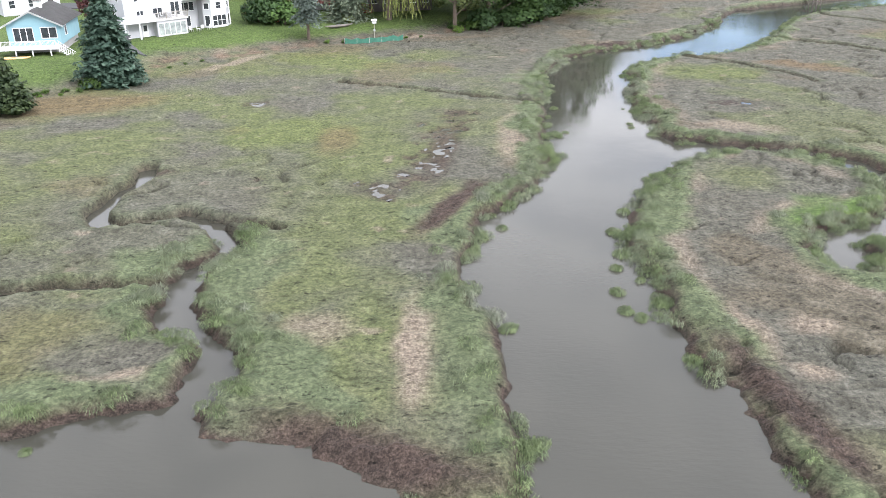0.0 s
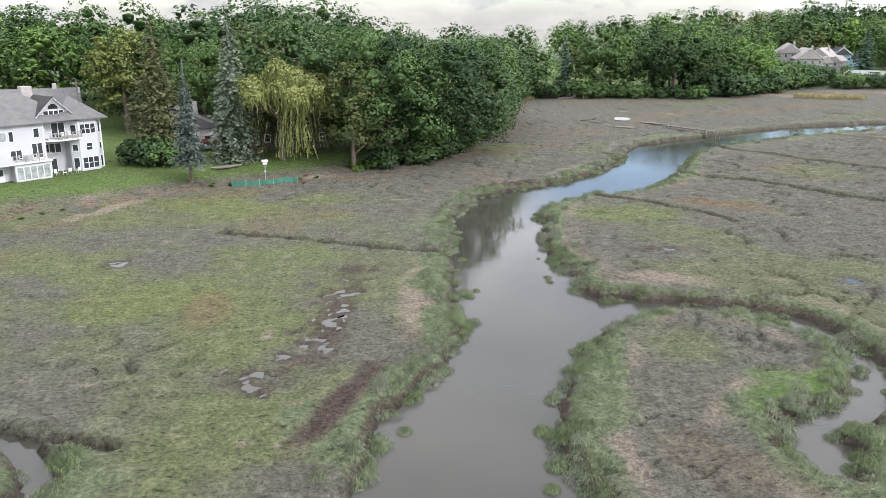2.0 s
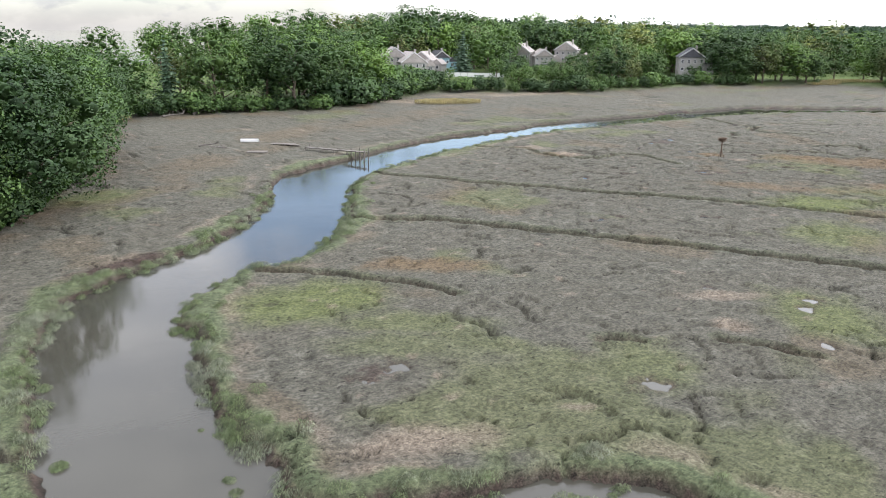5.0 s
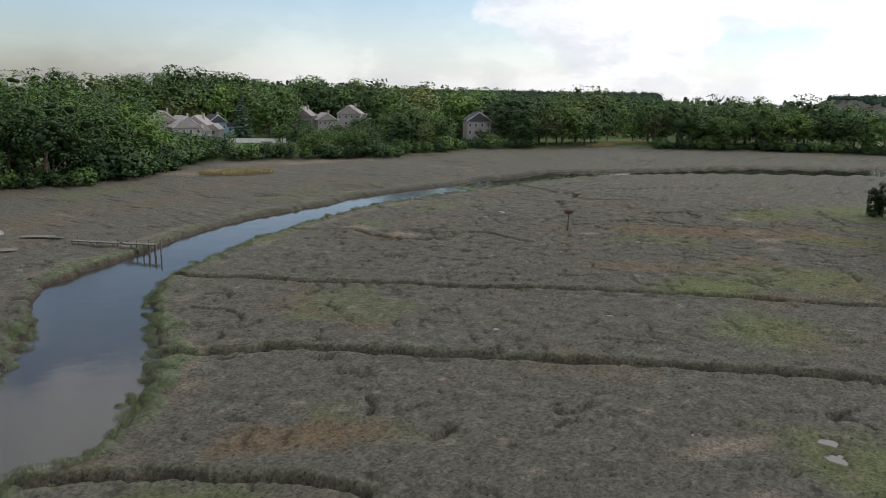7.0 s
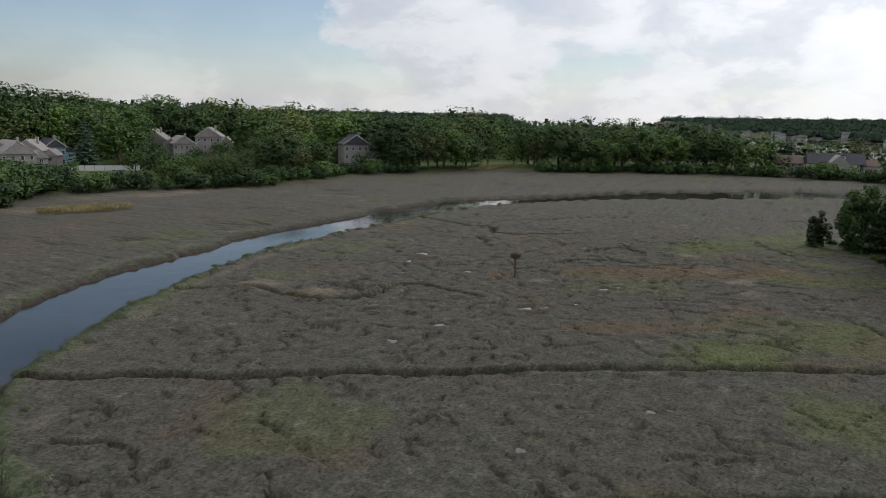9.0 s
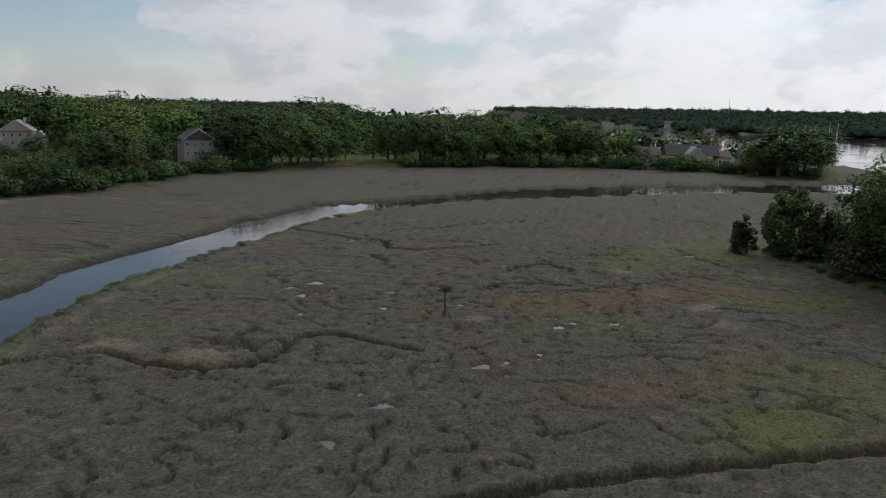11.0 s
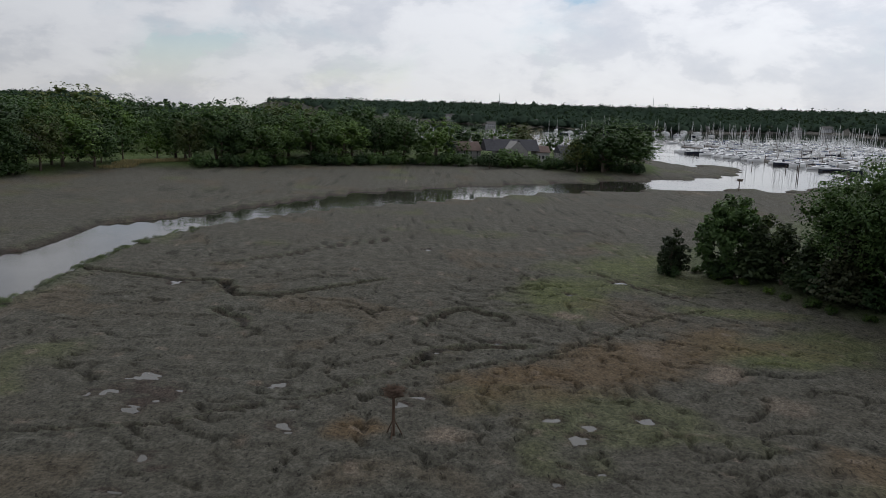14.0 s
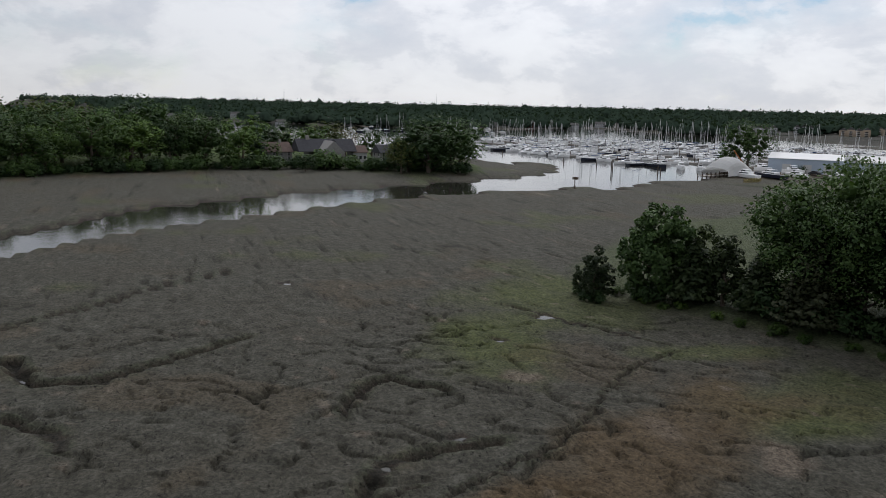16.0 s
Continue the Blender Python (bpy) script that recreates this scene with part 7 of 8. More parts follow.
def netting():
    """A slack green net fence on stakes."""
    spots = [(-11.2, 107.3), (-9.6, 107.6), (-8.0, 107.9), (-6.4, 108.3), (-4.9, 108.9), (-3.6, 109.6)]
    f = thing("net_fence", 0, 0, 0, 0, "slack green netting fence on stakes at the garden's edge", "fence")
    v, faces = [], []
    for i, (x, y) in enumerate(spots):
        z = level(x * U, y * U)
        rod("stake", (x * U, y * U, z - 0.3), (x * U, y * U, z + 0.95), 0.03, 0.03, DECK, f)
    for i, ((ax, ay), (bx, by)) in enumerate(zip(spots, spots[1:])):
        v, faces = [], []
        for k in range(7):
            u = k / 6
            x, y = (ax + (bx - ax) * u) * U, (ay + (by - ay) * u) * U
            z = level(x, y)
            sag = 0.22 * math.sin(math.pi * u)
            v += [(x, y + 0.04 * math.sin(k * 2.1), z - 0.1), (x, y + 0.12 * math.sin(k * 1.3 + i), z + 0.9 - sag), (x, y + 0.04 * math.sin(k * 2.1) + 0.02, z - 0.1), (x, y + 0.12 * math.sin(k * 1.3 + i) + 0.02, z + 0.9 - sag)]
        for k in range(6):
            a = k * 4
            faces += [(a, a + 4, a + 5, a + 1), (a + 2, a + 3, a + 7, a + 6), (a + 1, a + 5, a + 7, a + 3)]
        obj("net", v, faces, GREEN_NET, f)


netting()


def utility_pole(x, y, height=11.0):
    z = level(x * U, y * U)
    p = thing("utility_pole", x * U, y * U, z, 20, "grey wooden utility pole with cross-arm and transformer", "utility pole", "poles along the lane")
    rod("pole", (0, 0, -0.5), (0, 0, height), 0.17, 0.12, DRIFT, p)
    block("cross_arm", -1.1, -0.06, height - 0.9, 1.1, 0.06, height - 0.78, DRIFT, p)
    for s in (-1.0, -0.5, 0.5, 1.0):
        rod("insulator", (s, 0, height - 0.78), (s, 0, height - 0.58), 0.05, 0.03, TRIM, p, sides=6)
    rod("transformer", (0.32, 0, height - 2.5), (0.32, 0, height - 1.5), 0.24, 0.24, GALVANISED, p, sides=10)
    return p


utility_pole(-38.5, 142)
utility_pole(-64, 139)


def flower_shrub():
    rng = np.random.default_rng(90)
    f = thing("flowering_shrub", -11.6 * U, 116.6 * U, level(-11.6 * U, 116.6 * U), 0, "low shrub with pale cream flower heads on the lawn", "shrub")
    v, fc, _ = lobed(rng, [(math.cos(i * 1.3) * 0.7, math.sin(i * 1.3) * 0.7, 0.55 + 0.2 * rng.random(), 0.55) for i in range(6)], 380, 0.14, 0.6)
    fast_mesh("crown", v, fc, PALE, f)
    obj_v, obj_f = [], []
    for k in range(5):
        a = k * 1.25
        tube(obj_v, obj_f, (0, 0, 0), (math.cos(a) * 0.6, math.sin(a) * 0.6, 0.7), 0.03, 0.015, 5)
    obj("stem", obj_v, obj_f, BARK, f)


flower_shrub()


# ---- things on the marsh ----
def nest_platform(x, y, height, label, scale=1.0):
    z = level(x, y)
    t = thing("nest_platform", x, y, z, 25, label, "nest platform")
    rod("post", (0, 0, -0.5), (0.05, 0, height), 0.13 * scale, 0.11 * scale, NEST_WOOD, t)
    for a in (0.4, 2.5, 4.6):
        rod("brace", (math.cos(a) * 0.75 * scale, math.sin(a) * 0.75 * scale, -0.2), (0, 0, height * 0.42), 0.05 * scale, 0.045 * scale, NEST_WOOD, t)
    for k in range(6):
        block("plank", -0.55 * scale, (-0.55 + k * 0.2) * scale, height, 0.55 * scale, (-0.42 + k * 0.2) * scale, height + 0.05, NEST_WOOD, t)
    for s in (-0.5, 0.4):
        block("bearer", s * scale, -0.5 * scale, height - 0.08, (s + 0.1) * scale, 0.5 * scale, height - 0.001, NEST_WOOD, t)
    rng = np.random.default_rng(3)
    v, f = [], []
    for k in range(230):
        a, r = rng.random() * 6.283, (0.25 + 0.42 * rng.random()) * scale
        p = Vector((math.cos(a) * r, math.sin(a) * r, height + 0.06 + 0.42 * scale * rng.random()))
        d = Vector((-math.sin(a) + rng.normal() * 0.5, math.cos(a) + rng.normal() * 0.5, rng.normal() * 0.35)).normalized() * (0.25 + 0.3 * rng.random()) * scale
        tube(v, f, p - d, p + d, 0.022, 0.012, 4)
    obj("stick_nest", v, f, NEST_WOOD, t, "dark heap of interlaced sticks")
    return t


nest_platform(113.6 * U, 114.1 * U, 3.1, "grey wooden osprey platform on a braced post with a stick nest")
nest_platform(270.7 * U, 33.1 * U, 3.0, "far osprey platform on a post beside the river", 1.2)


def catwalk():
    """A derelict plank walk that ends on pilings in the river."""
    a, b = Vector((76.2, 188.3, 0.6)), Vector((81.8, 174.8, 0.9))
    d = (b - a).normalized()
    s = Vector((-d.y, d.x, 0))
    t = thing("catwalk", 0, 0, 0, 0, "derelict grey plank catwalk on pilings reaching the river", "catwalk")
    n = 56
    for k in range(n):
        if k in (9, 10, 23, 31, 32):
            continue
        p = a + (b - a) * ((k + 0.5) / n)
        bm = bmesh.new()
        v = [bm.verts.new(p + s * w + d * e + Vector((0, 0, q))) for q in (0, 0.04) for w, e in ((-0.55, -0.11), (0.55, -0.11), (0.55, 0.11), (-0.55, 0.11))]
        for f in ((3, 2, 1, 0), (4, 5, 6, 7), (0, 1, 5, 4), (1, 2, 6, 5), (2, 3, 7, 6), (3, 0, 4, 7)):
            bm.faces.new([v[i] for i in f])
        part("plank", bm, DRIFT, t)
    for w in (-0.4, 0.4):
        rod("stringer", a + s * w - Vector((0, 0, 0.07)), b + s * w - Vector((0, 0, 0.07)), 0.06, 0.06, DRIFT, t)
    for k, top in ((0.02, 0.9), (0.25, 0.7), (0.5, 0.8), (0.72, 0.95), (0.86, 1.2), (0.93, 1.05), (1.0, 1.35)):
        for w in (-0.62, 0.62):
            p = a + (b - a) * k + s * w
            rod("piling", (p.x, p.y, -2.2), (p.x + 0.05, p.y, top + 0.3 * w), 0.11, 0.10, DRIFT, t)
    return t


catwalk()


def stranded(x, y, length, width, turn, mat, label, name="float"):
    z = level(x * U, y * U)
    f = thing(name, x * U, y * U, z, turn, label, name.replace("_", " "))
    n = max(3, int(width / 0.25))
    for k in range(n):
        block("board", -length / 2, -width / 2 + k * width / n + 0.015, 0.16, length / 2, -width / 2 + (k + 1) * width / n - 0.015, 0.22, mat, f)
    for px in (-length * 0.35, 0, length * 0.35):
        block("beam", px - 0.08, -width / 2, -0.05, px + 0.08, width / 2, 0.16, DRIFT, f)
    return f


stranded(61.7, 161.7, 5.0, 1.6, -40, DRIFT, "broken grey dock float stranded on the marsh")
stranded(62.4, 160.0, 4.2, 0.8, -55, DRIFT, "narrow grey boards washed up on the marsh")
stranded(55.0, 156.3, 3.8, 2.2, -30, DRIFT, "dark weathered dock section lying on the hay")


def rowing_boat(x, y, turn, label, mat):
    z = level(x * U, y * U)
    b = thing("rowing_boat", x * U, y * U, z, turn, label, "boat")
    bm = bmesh.new()
    rings = []
    for i in range(9):
        u = i / 8
        w = 0.75 * (1 - (2 * u - 1) ** 2 * (0.95 if u > 0.5 else 0.35))
        rings.append([bm.verts.new(((u - 0.5) * 3.8, q * w, 0.05 + 0.55 * (1 - abs(q) ** 2.2) - 0.04 * u)) for q in np.linspace(-1, 1, 9)])
    for p, q in zip(rings, rings[1:]):
        for i in range(8):
            bm.faces.new((p[i], q[i], q[i + 1], p[i + 1]))
    bmesh.ops.solidify(bm, geom=bm.faces[:], thickness=0.04)
    part("hull", bm, mat, b)
    block("keel", -1.8, -0.03, 0.58, 1.7, 0.03, 0.66, mat, b)
    return b


rowing_boat(58.5, 168.0, -30, "white upturned dinghy stranded on the marsh", TRIM)


def dead_tree(x, y, turn, scale, label):
    rng = np.random.default_rng(int(x * 7))
    z = level(x * U, y * U)
    v, f = [], []
    spine = [Vector((k * 0.9, 0.25 * math.sin(k), 0.35 + 0.25 * k * 0.4)) * scale for k in range(7)]
    for k in range(6):
        tube(v, f, spine[k], spine[k + 1], (0.28 - 0.035 * k) * scale, (0.245 - 0.035 * k) * scale, 7)
    for k in range(10):
        p = spine[rng.integers(1, 7)]
        d = Vector((rng.normal() * 0.6, rng.normal(), 0.4 + rng.random())).normalized() * (0.7 + 1.4 * rng.random()) * scale
        tube(v, f, p, p + d, 0.08 * scale, 0.025 * scale, 5)
    ob = obj("driftwood", v, f, DRIFT)
    ob.matrix_world = pose(x * U, y * U, z, 0, 0, turn)
    return tagged(ob, label, "driftwood")


dead_tree(64.0, 213.8, 40, 1.3, "bleached dead tree lying at the foot of the far wood")
dead_tree(57, 213.0, -10, 1.0, "grey driftwood limb on the far marsh edge")
dead_tree(50, 212.0, 160, 0.9, "tangle of bleached branches at the wood's edge")
dead_tree(49.2, 166.5, -15, 0.7, "grey log lying on the hay")
dead_tree(52.4, 162.6, 170, 0.6, "short grey driftwood log on the marsh")


def reeds():
    """Tan reed beds along the upland edge."""
    rng = np.random.default_rng(21)
    beds = [(130, 210, 9, 4.5, -20), (301, 193, 12, 2.5, -48), (291, 199, 6, 2.0, -40), (46, 211, 5, 1.6, 20), (286.5, -31, 5, 1.6, -60)]
    groups = []
    for cx, cy, rx, ry, turn in beds:
        n = int(rx * ry * 75)
        a, r = rng.random(n) * 6.283, np.sqrt(rng.random(n))
        dx, dy = np.cos(a) * r * rx * U, np.sin(a) * r * ry * U
        c, s = math.cos(radians(turn)), math.sin(radians(turn))
        x, y = cx * U + dx * c - dy * s, cy * U + dx * s + dy * c
        z = survey(x, y)[0]
        lean = np.stack([rng.normal(size=n) * 0.15, rng.normal(size=n) * 0.15, np.ones(n)], 1)
        lean /= np.linalg.norm(lean, axis=1, keepdims=True)
        groups.append(ribbons(np.stack([x, y, z - 0.05], 1), lean, 1.5 + 1.0 * rng.random(n), 0.05 + 0.04 * rng.random(n), rng, 0.08))
    v, f = join(groups)
    return tagged(fast_mesh("reed_bed", v, f, REED), "tan dry reed beds at the edge of the wood", "reeds", kind="stuff")


reeds()

# ---- houses beyond the far wood and on the point ----
def hz(x, y):
    return level(x * U, y * U)


WEATHERED = plain("weathered_shingle", (0.27, 0.245, 0.23), 0.9, vary=0.25, scale=4, relief=0.4)
FAR_LOOKS = [(10, 0, 11, 12, 4.2, GREY_WALL, WEATHERED, "grey shingled house with a white-edged gable and chimney behind the wood"),
             (18, 1, 12, 14, 4.6, GREY_WALL, WEATHERED, "broad weathered house with stepped white-edged gables"),
             (-16, 2, 10, 12, 4.0, GREY_WALL, WEATHERED, "tall grey shingled house with white-edged gables"),
             (24, 3, 8, 9, 3.2, BLUE_WALL, SLATE, "blue-grey house with a dark roof behind the wood"),
             (-14, 4, 12, 12, 4.6, GREY_WALL, WEATHERED, "large grey house with white gable trim on the rise"),
             (16, 5, 10, 11, 3.6, GREY_WALL, WEATHERED, "low grey house with a white-edged gable among the trees"),
             (-10, 6, 12, 11, 4.4, GREY_WALL, WEATHERED, "grey gabled house with a tall chimney on the rise"),
             (12, 7, 11, 10, 4.0, GREY_WALL, SLATE, "grey shingled house with white trim among the trees")]
for turn, k, w, d, rise, wall, roof, label in FAR_LOOKS:
    hx, hy, ridge = HOMES[k][:3]
    foot = level(hx, hy)
    wh = max(ridge - rise - foot, 3.0)
    bearing = math.degrees(math.atan2(hx - 20, hy - 75))
    h = simple_house(hx / U, hy / U, foot, turn - bearing, w, d, wh, rise, wall, roof, label, along="y", windows=4, storeys=3 if wh > 8 else 2)
    bm = bmesh.new()
    for side in (-1, 1):
        v = [bm.verts.new((side * a, -d / 2 - 0.5, z)) for a, z in ((0, wh + rise + 0.05), (w / 2 + 0.47, wh + 0.02), (w / 2 + 0.47, wh - 0.55), (0, wh + rise - 0.55))]
        bm.faces.new(v)
    bmesh.ops.solidify(bm, geom=bm.faces[:], thickness=0.08)
    part("bargeboard", bm, TRIM, h)
    # a lower cross gable beside the main one
    part("wing", extrude([(w / 2, -d / 2 + 1.5), (w / 2 + 4.5, -d / 2 + 1.5), (w / 2 + 4.5, d / 2 - 2), (w / 2, d / 2 - 2)], -1.0, wh * 0.72), wall, h)
    part("wing_roof", hip_roof(w / 2 - 0.3, -d / 2 + 1.5, w / 2 + 4.5, d / 2 - 2, wh * 0.72, rise * 0.6, over=0.35, along="y", gable=True), roof, h)
    part("wing_gable", gable_wall(w / 2, w / 2 + 4.5, -d / 2 + 1.498, d / 2 - 2.002, wh * 0.72 - 0.1, rise * 0.55), TRIM, h)
    window(h, at_wall(w / 2 + 2.25, -d / 2 + 1.496, wh * 0.42), 1.2, 1.3, 2)


def point_house():
    """The long slate-roofed house on the wooded point."""
    h = thing("house", 346.7 * U, 85.0 * U, hz(346.7, 85.0), -78, "long grey house with slate roof and verandah on the point", "house")
    part("wall", extrude([(-11, -4.5), (11, -4.5), (11, 4.5), (-11, 4.5)], -1, 4.6), GREY_WALL, h)
    part("roof", hip_roof(-11, -4.5, 11, 4.5, 4.6, 4.6, over=0.8, gable=True), SLATE, h)
    part("gable", gable_wall(-4.5, 4.5, -11.002, 11.002, 4.5, 4.2), GREY_WALL, h)
    place(h.children[-1], Matrix.Rotation(math.pi / 2, 4, "Z"))
    block("dormer", 1.5, -3.2, 6.0, 3.6, 0, 8.2, TRIM, h)
    part("dormer_roof", hip_roof(1.5, -3.2, 3.6, 0.5, 8.2, 0.8, over=0.25, along="y", gable=True), SLATE, h)
    window(h, at_wall(2.55, -3.202, 6.9), 1.3, 0.9, 2)
    block("chimney", -7.5, -0.5, 7.5, -6.3, 0.5, 10.4, STONE, h)
    block("verandah", -11, -7.0, -1, 11, -4.503, 0.6, DECK, h)
    for k in range(9):
        block("post", -10.9 + k * 2.7, -6.9, 0.6, -10.75 + k * 2.7, -6.75, 3.3, TRIM, h)
        if k < 8:
            window(h, at_wall(-9.5 + k * 2.7, -4.503, 1.2), 1.3, 1.7, 2)
    railing(h, (-11, -6.9), (11, -6.9), 0.6, TRIM, 1.0, 0.3)
    block("wing", 11.003, -3.0, -1, 17, 3.5, 4.0, SIDING, h)
    part("wing_roof", hip_roof(11.4, -3.0, 17, 3.5, 4.0, 2.6, gable=True), BROWN_ROOF, h)
    for k in range(3):
        window(h, at_wall(12.4 + k * 1.8, -3.003, 1.2), 1.1, 1.4, 1)
    return h


point_house()
simple_house(346.6, 100.9, hz(346.6, 100.9), -70, 12, 8, 4.2, 3.6, GREY_WALL, BROWN_ROOF, "brown-roofed house beside the slate house on the point", windows=4)
simple_house(341.1, 65.2, hz(341.1, 65.2), -75, 10, 7, 4.5, 3.0, GREY_WALL, SLATE, "grey house with a dark gable among trees", windows=4)
simple_house(331.2, 55.3, hz(331.2, 55.3), -75, 11, 6, 3.6, 2.0, DARK_WALL, SLATE, "low dark boathouse with a deck under the trees", storeys=1, windows=5)


def panel_fence():
    """A white board fence behind the far lawn."""
    f = thing("board_fence", 0, 0, 0, 0, "long white board fence behind the lawn", "fence")
    spots = [(181.8, 283.7), (190, 276.9), (198.3, 270.1)]
    for (ax, ay), (bx, by) in zip(spots, spots[1:]):
        for k in range(4):
            u0, u1 = k / 4, (k + 0.96) / 4
            x0, y0, x1, y1 = (ax + (bx - ax) * u0) * U, (ay + (by - ay) * u0) * U, (ax + (bx - ax) * u1) * U, (ay + (by - ay) * u1) * U
            z = level(x0, y0)
            length = math.hypot(x1 - x0, y1 - y0)
            p = block("panel", 0, -0.03, -0.2, length, 0.03, 1.9, TRIM, f)
            place(p, Matrix.Translation((x0, y0, z)) @ Matrix.Rotation(math.atan2(y1 - y0, x1 - x0), 4, "Z"))


panel_fence()

# ---- marina ----
WHITE_HULL = plain("white_gelcoat", (0.93, 0.93, 0.93), 0.35, vary=0.04, scale=1, relief=0.0, specular=0.5)
NAVY_HULL = plain("navy_gelcoat", (0.022, 0.026, 0.045), 0.25, vary=0.1, scale=1, relief=0.0, specular=0.5)
ALLOY = plain("mast_alloy", (0.80, 0.80, 0.80), 0.5, 0.0, vary=0.05, relief=0.0)
SAILCLOTH = plain("sail_cover", (0.66, 0.66, 0.65), 0.8, vary=0.1)
BLUE_COVER = plain("blue_sail_cover", (0.05, 0.09, 0.20), 0.8, vary=0.1)


def hull_mesh(length, beam, free):
    bm = bmesh.new()
    rings = []
    for i in range(9):
        u = i / 8
        w = beam / 2 * (1 - max(0, (u - 0.35) / 0.65) ** 2.2) * (0.82 + 0.18 * min(1, u / 0.35))
        top = free * (1 + 0.35 * u * u)
        w = max(w, 0.03)
        rings.append([bm.verts.new(((u - 0.5) * length + (0.0 if q else 0), s * w * k, z)) for s, k, z, q in ((-1, 1, top, 1), (-1, 0.88, 0.15, 0), (0, 1, -0.35, 0), (1, 0.88, 0.15, 0), (1, 1, top, 1))])
    for a, b in zip(rings, rings[1:]):
        for i in range(4):
            bm.faces.new((a[i], a[i + 1], b[i + 1], b[i]))
        bm.faces.new((a[4], a[0], b[0], b[4]))
    bm.faces.new(rings[0])
    bm.faces.new(rings[-1][::-1])
    return bm


def sailing_boat(name, length, mast, hull, cover, label):
    b = thing(name, 0, 0, 0, 0, label, "sailing boat", "boats in the marina")
    part("hull", hull_mesh(length, length * 0.31, 0.95), hull, b)
    bm = bmesh.new()
    box(bm, -length * 0.12, -length * 0.09, 0.95, length * 0.22, length * 0.09, 1.55, 0.14)
    part("cabin", bm, WHITE_HULL, b)
    rod("mast", (length * 0.08, 0, 0.9), (length * 0.08, 0, mast), 0.11, 0.08, ALLOY, b, sides=6)
    rod("boom", (length * 0.08, 0, 2.3), (-length * 0.33, 0, 2.4), 0.17, 0.12, cover, b, sides=6)
    rod("spreader", (length * 0.08, -0.7, mast * 0.6), (length * 0.08, 0.7, mast * 0.6), 0.03, 0.03, ALLOY, b, sides=4)
    rod("forestay", (length * 0.48, 0, 1.3), (length * 0.08, 0, mast * 0.97), 0.07, 0.05, SAILCLOTH, b, sides=4)
    return b


def motor_boat(length, hull, label):
    b = thing("motor_boat", 0, 0, 0, 0, label, "motor boat", "boats in the marina")
    part("hull", hull_mesh(length, length * 0.33, 1.25), hull, b)
    bm = bmesh.new()
    box(bm, -length * 0.22, -length * 0.12, 1.2, length * 0.20, length * 0.12, 2.2, 0.15)
    part("cabin", bm, WHITE_HULL, b)
    block("cabin_window", -length * 0.20, -length * 0.1215, 1.65, length * 0.14, length * 0.1215, 2.0, GLASS, b)
    bm = bmesh.new()
    box(bm, -length * 0.16, -length * 0.10, 2.9, length * 0.08, length * 0.10, 3.0)
    for sx in (-0.14, 0.06):
        for sy in (-0.09, 0.09):
            box(bm, length * sx - 0.03, length * sy - 0.03, 2.2, length * sx + 0.03, length * sy + 0.03, 2.9)
    part("flybridge", bm, WHITE_HULL, b)
    block("windscreen", length * 0.10, -length * 0.08, 2.2, length * 0.12, length * 0.08, 2.6, GLASS, b)
    return b


fleet = [sailing_boat("sailing_boat", 11.0, 15.5, WHITE_HULL, BLUE_COVER, "white sailing yacht with a bare mast moored in the marina"),
         sailing_boat("sailing_boat", 9.5, 13.0, WHITE_HULL, SAILCLOTH, "small white sailing yacht at a marina berth"),
         motor_boat(12.0, WHITE_HULL, "white motor cruiser with a flybridge at a marina berth"),
         motor_boat(9.0, WHITE_HULL, "small white motor boat at a marina berth"),
         motor_boat(13.5, NAVY_HULL, "navy-hulled motor yacht at a marina berth"),
         sailing_boat("sailing_boat", 12.5, 18.0, NAVY_HULL, BLUE_COVER, "dark-hulled sailing yacht with a tall mast in the marina")]


def dock(a, b, width=2.2):
    a, b = Vector((a[0] * U, a[1] * U, -0.1)), Vector((b[0] * U, b[1] * U, -0.1))
    length = (b - a).length
    d = thing("floating_dock", a.x, a.y, -0.15, math.degrees(math.atan2(b.y - a.y, b.x - a.x)), "grey floating dock with pilings in the marina", "dock", "docks of the marina")
    block("walkway", 0, -width / 2, -0.75, length, width / 2, 0.15, DECK, d)
    n = max(2, int(length / 14))
    for k in range(n + 1):
        rod("piling", (length * k / n, (-1) ** k * (width / 2 + 0.2), -2.5), (length * k / n, (-1) ** k * (width / 2 + 0.2), 2.4), 0.18, 0.16, BARK, d, sides=6)


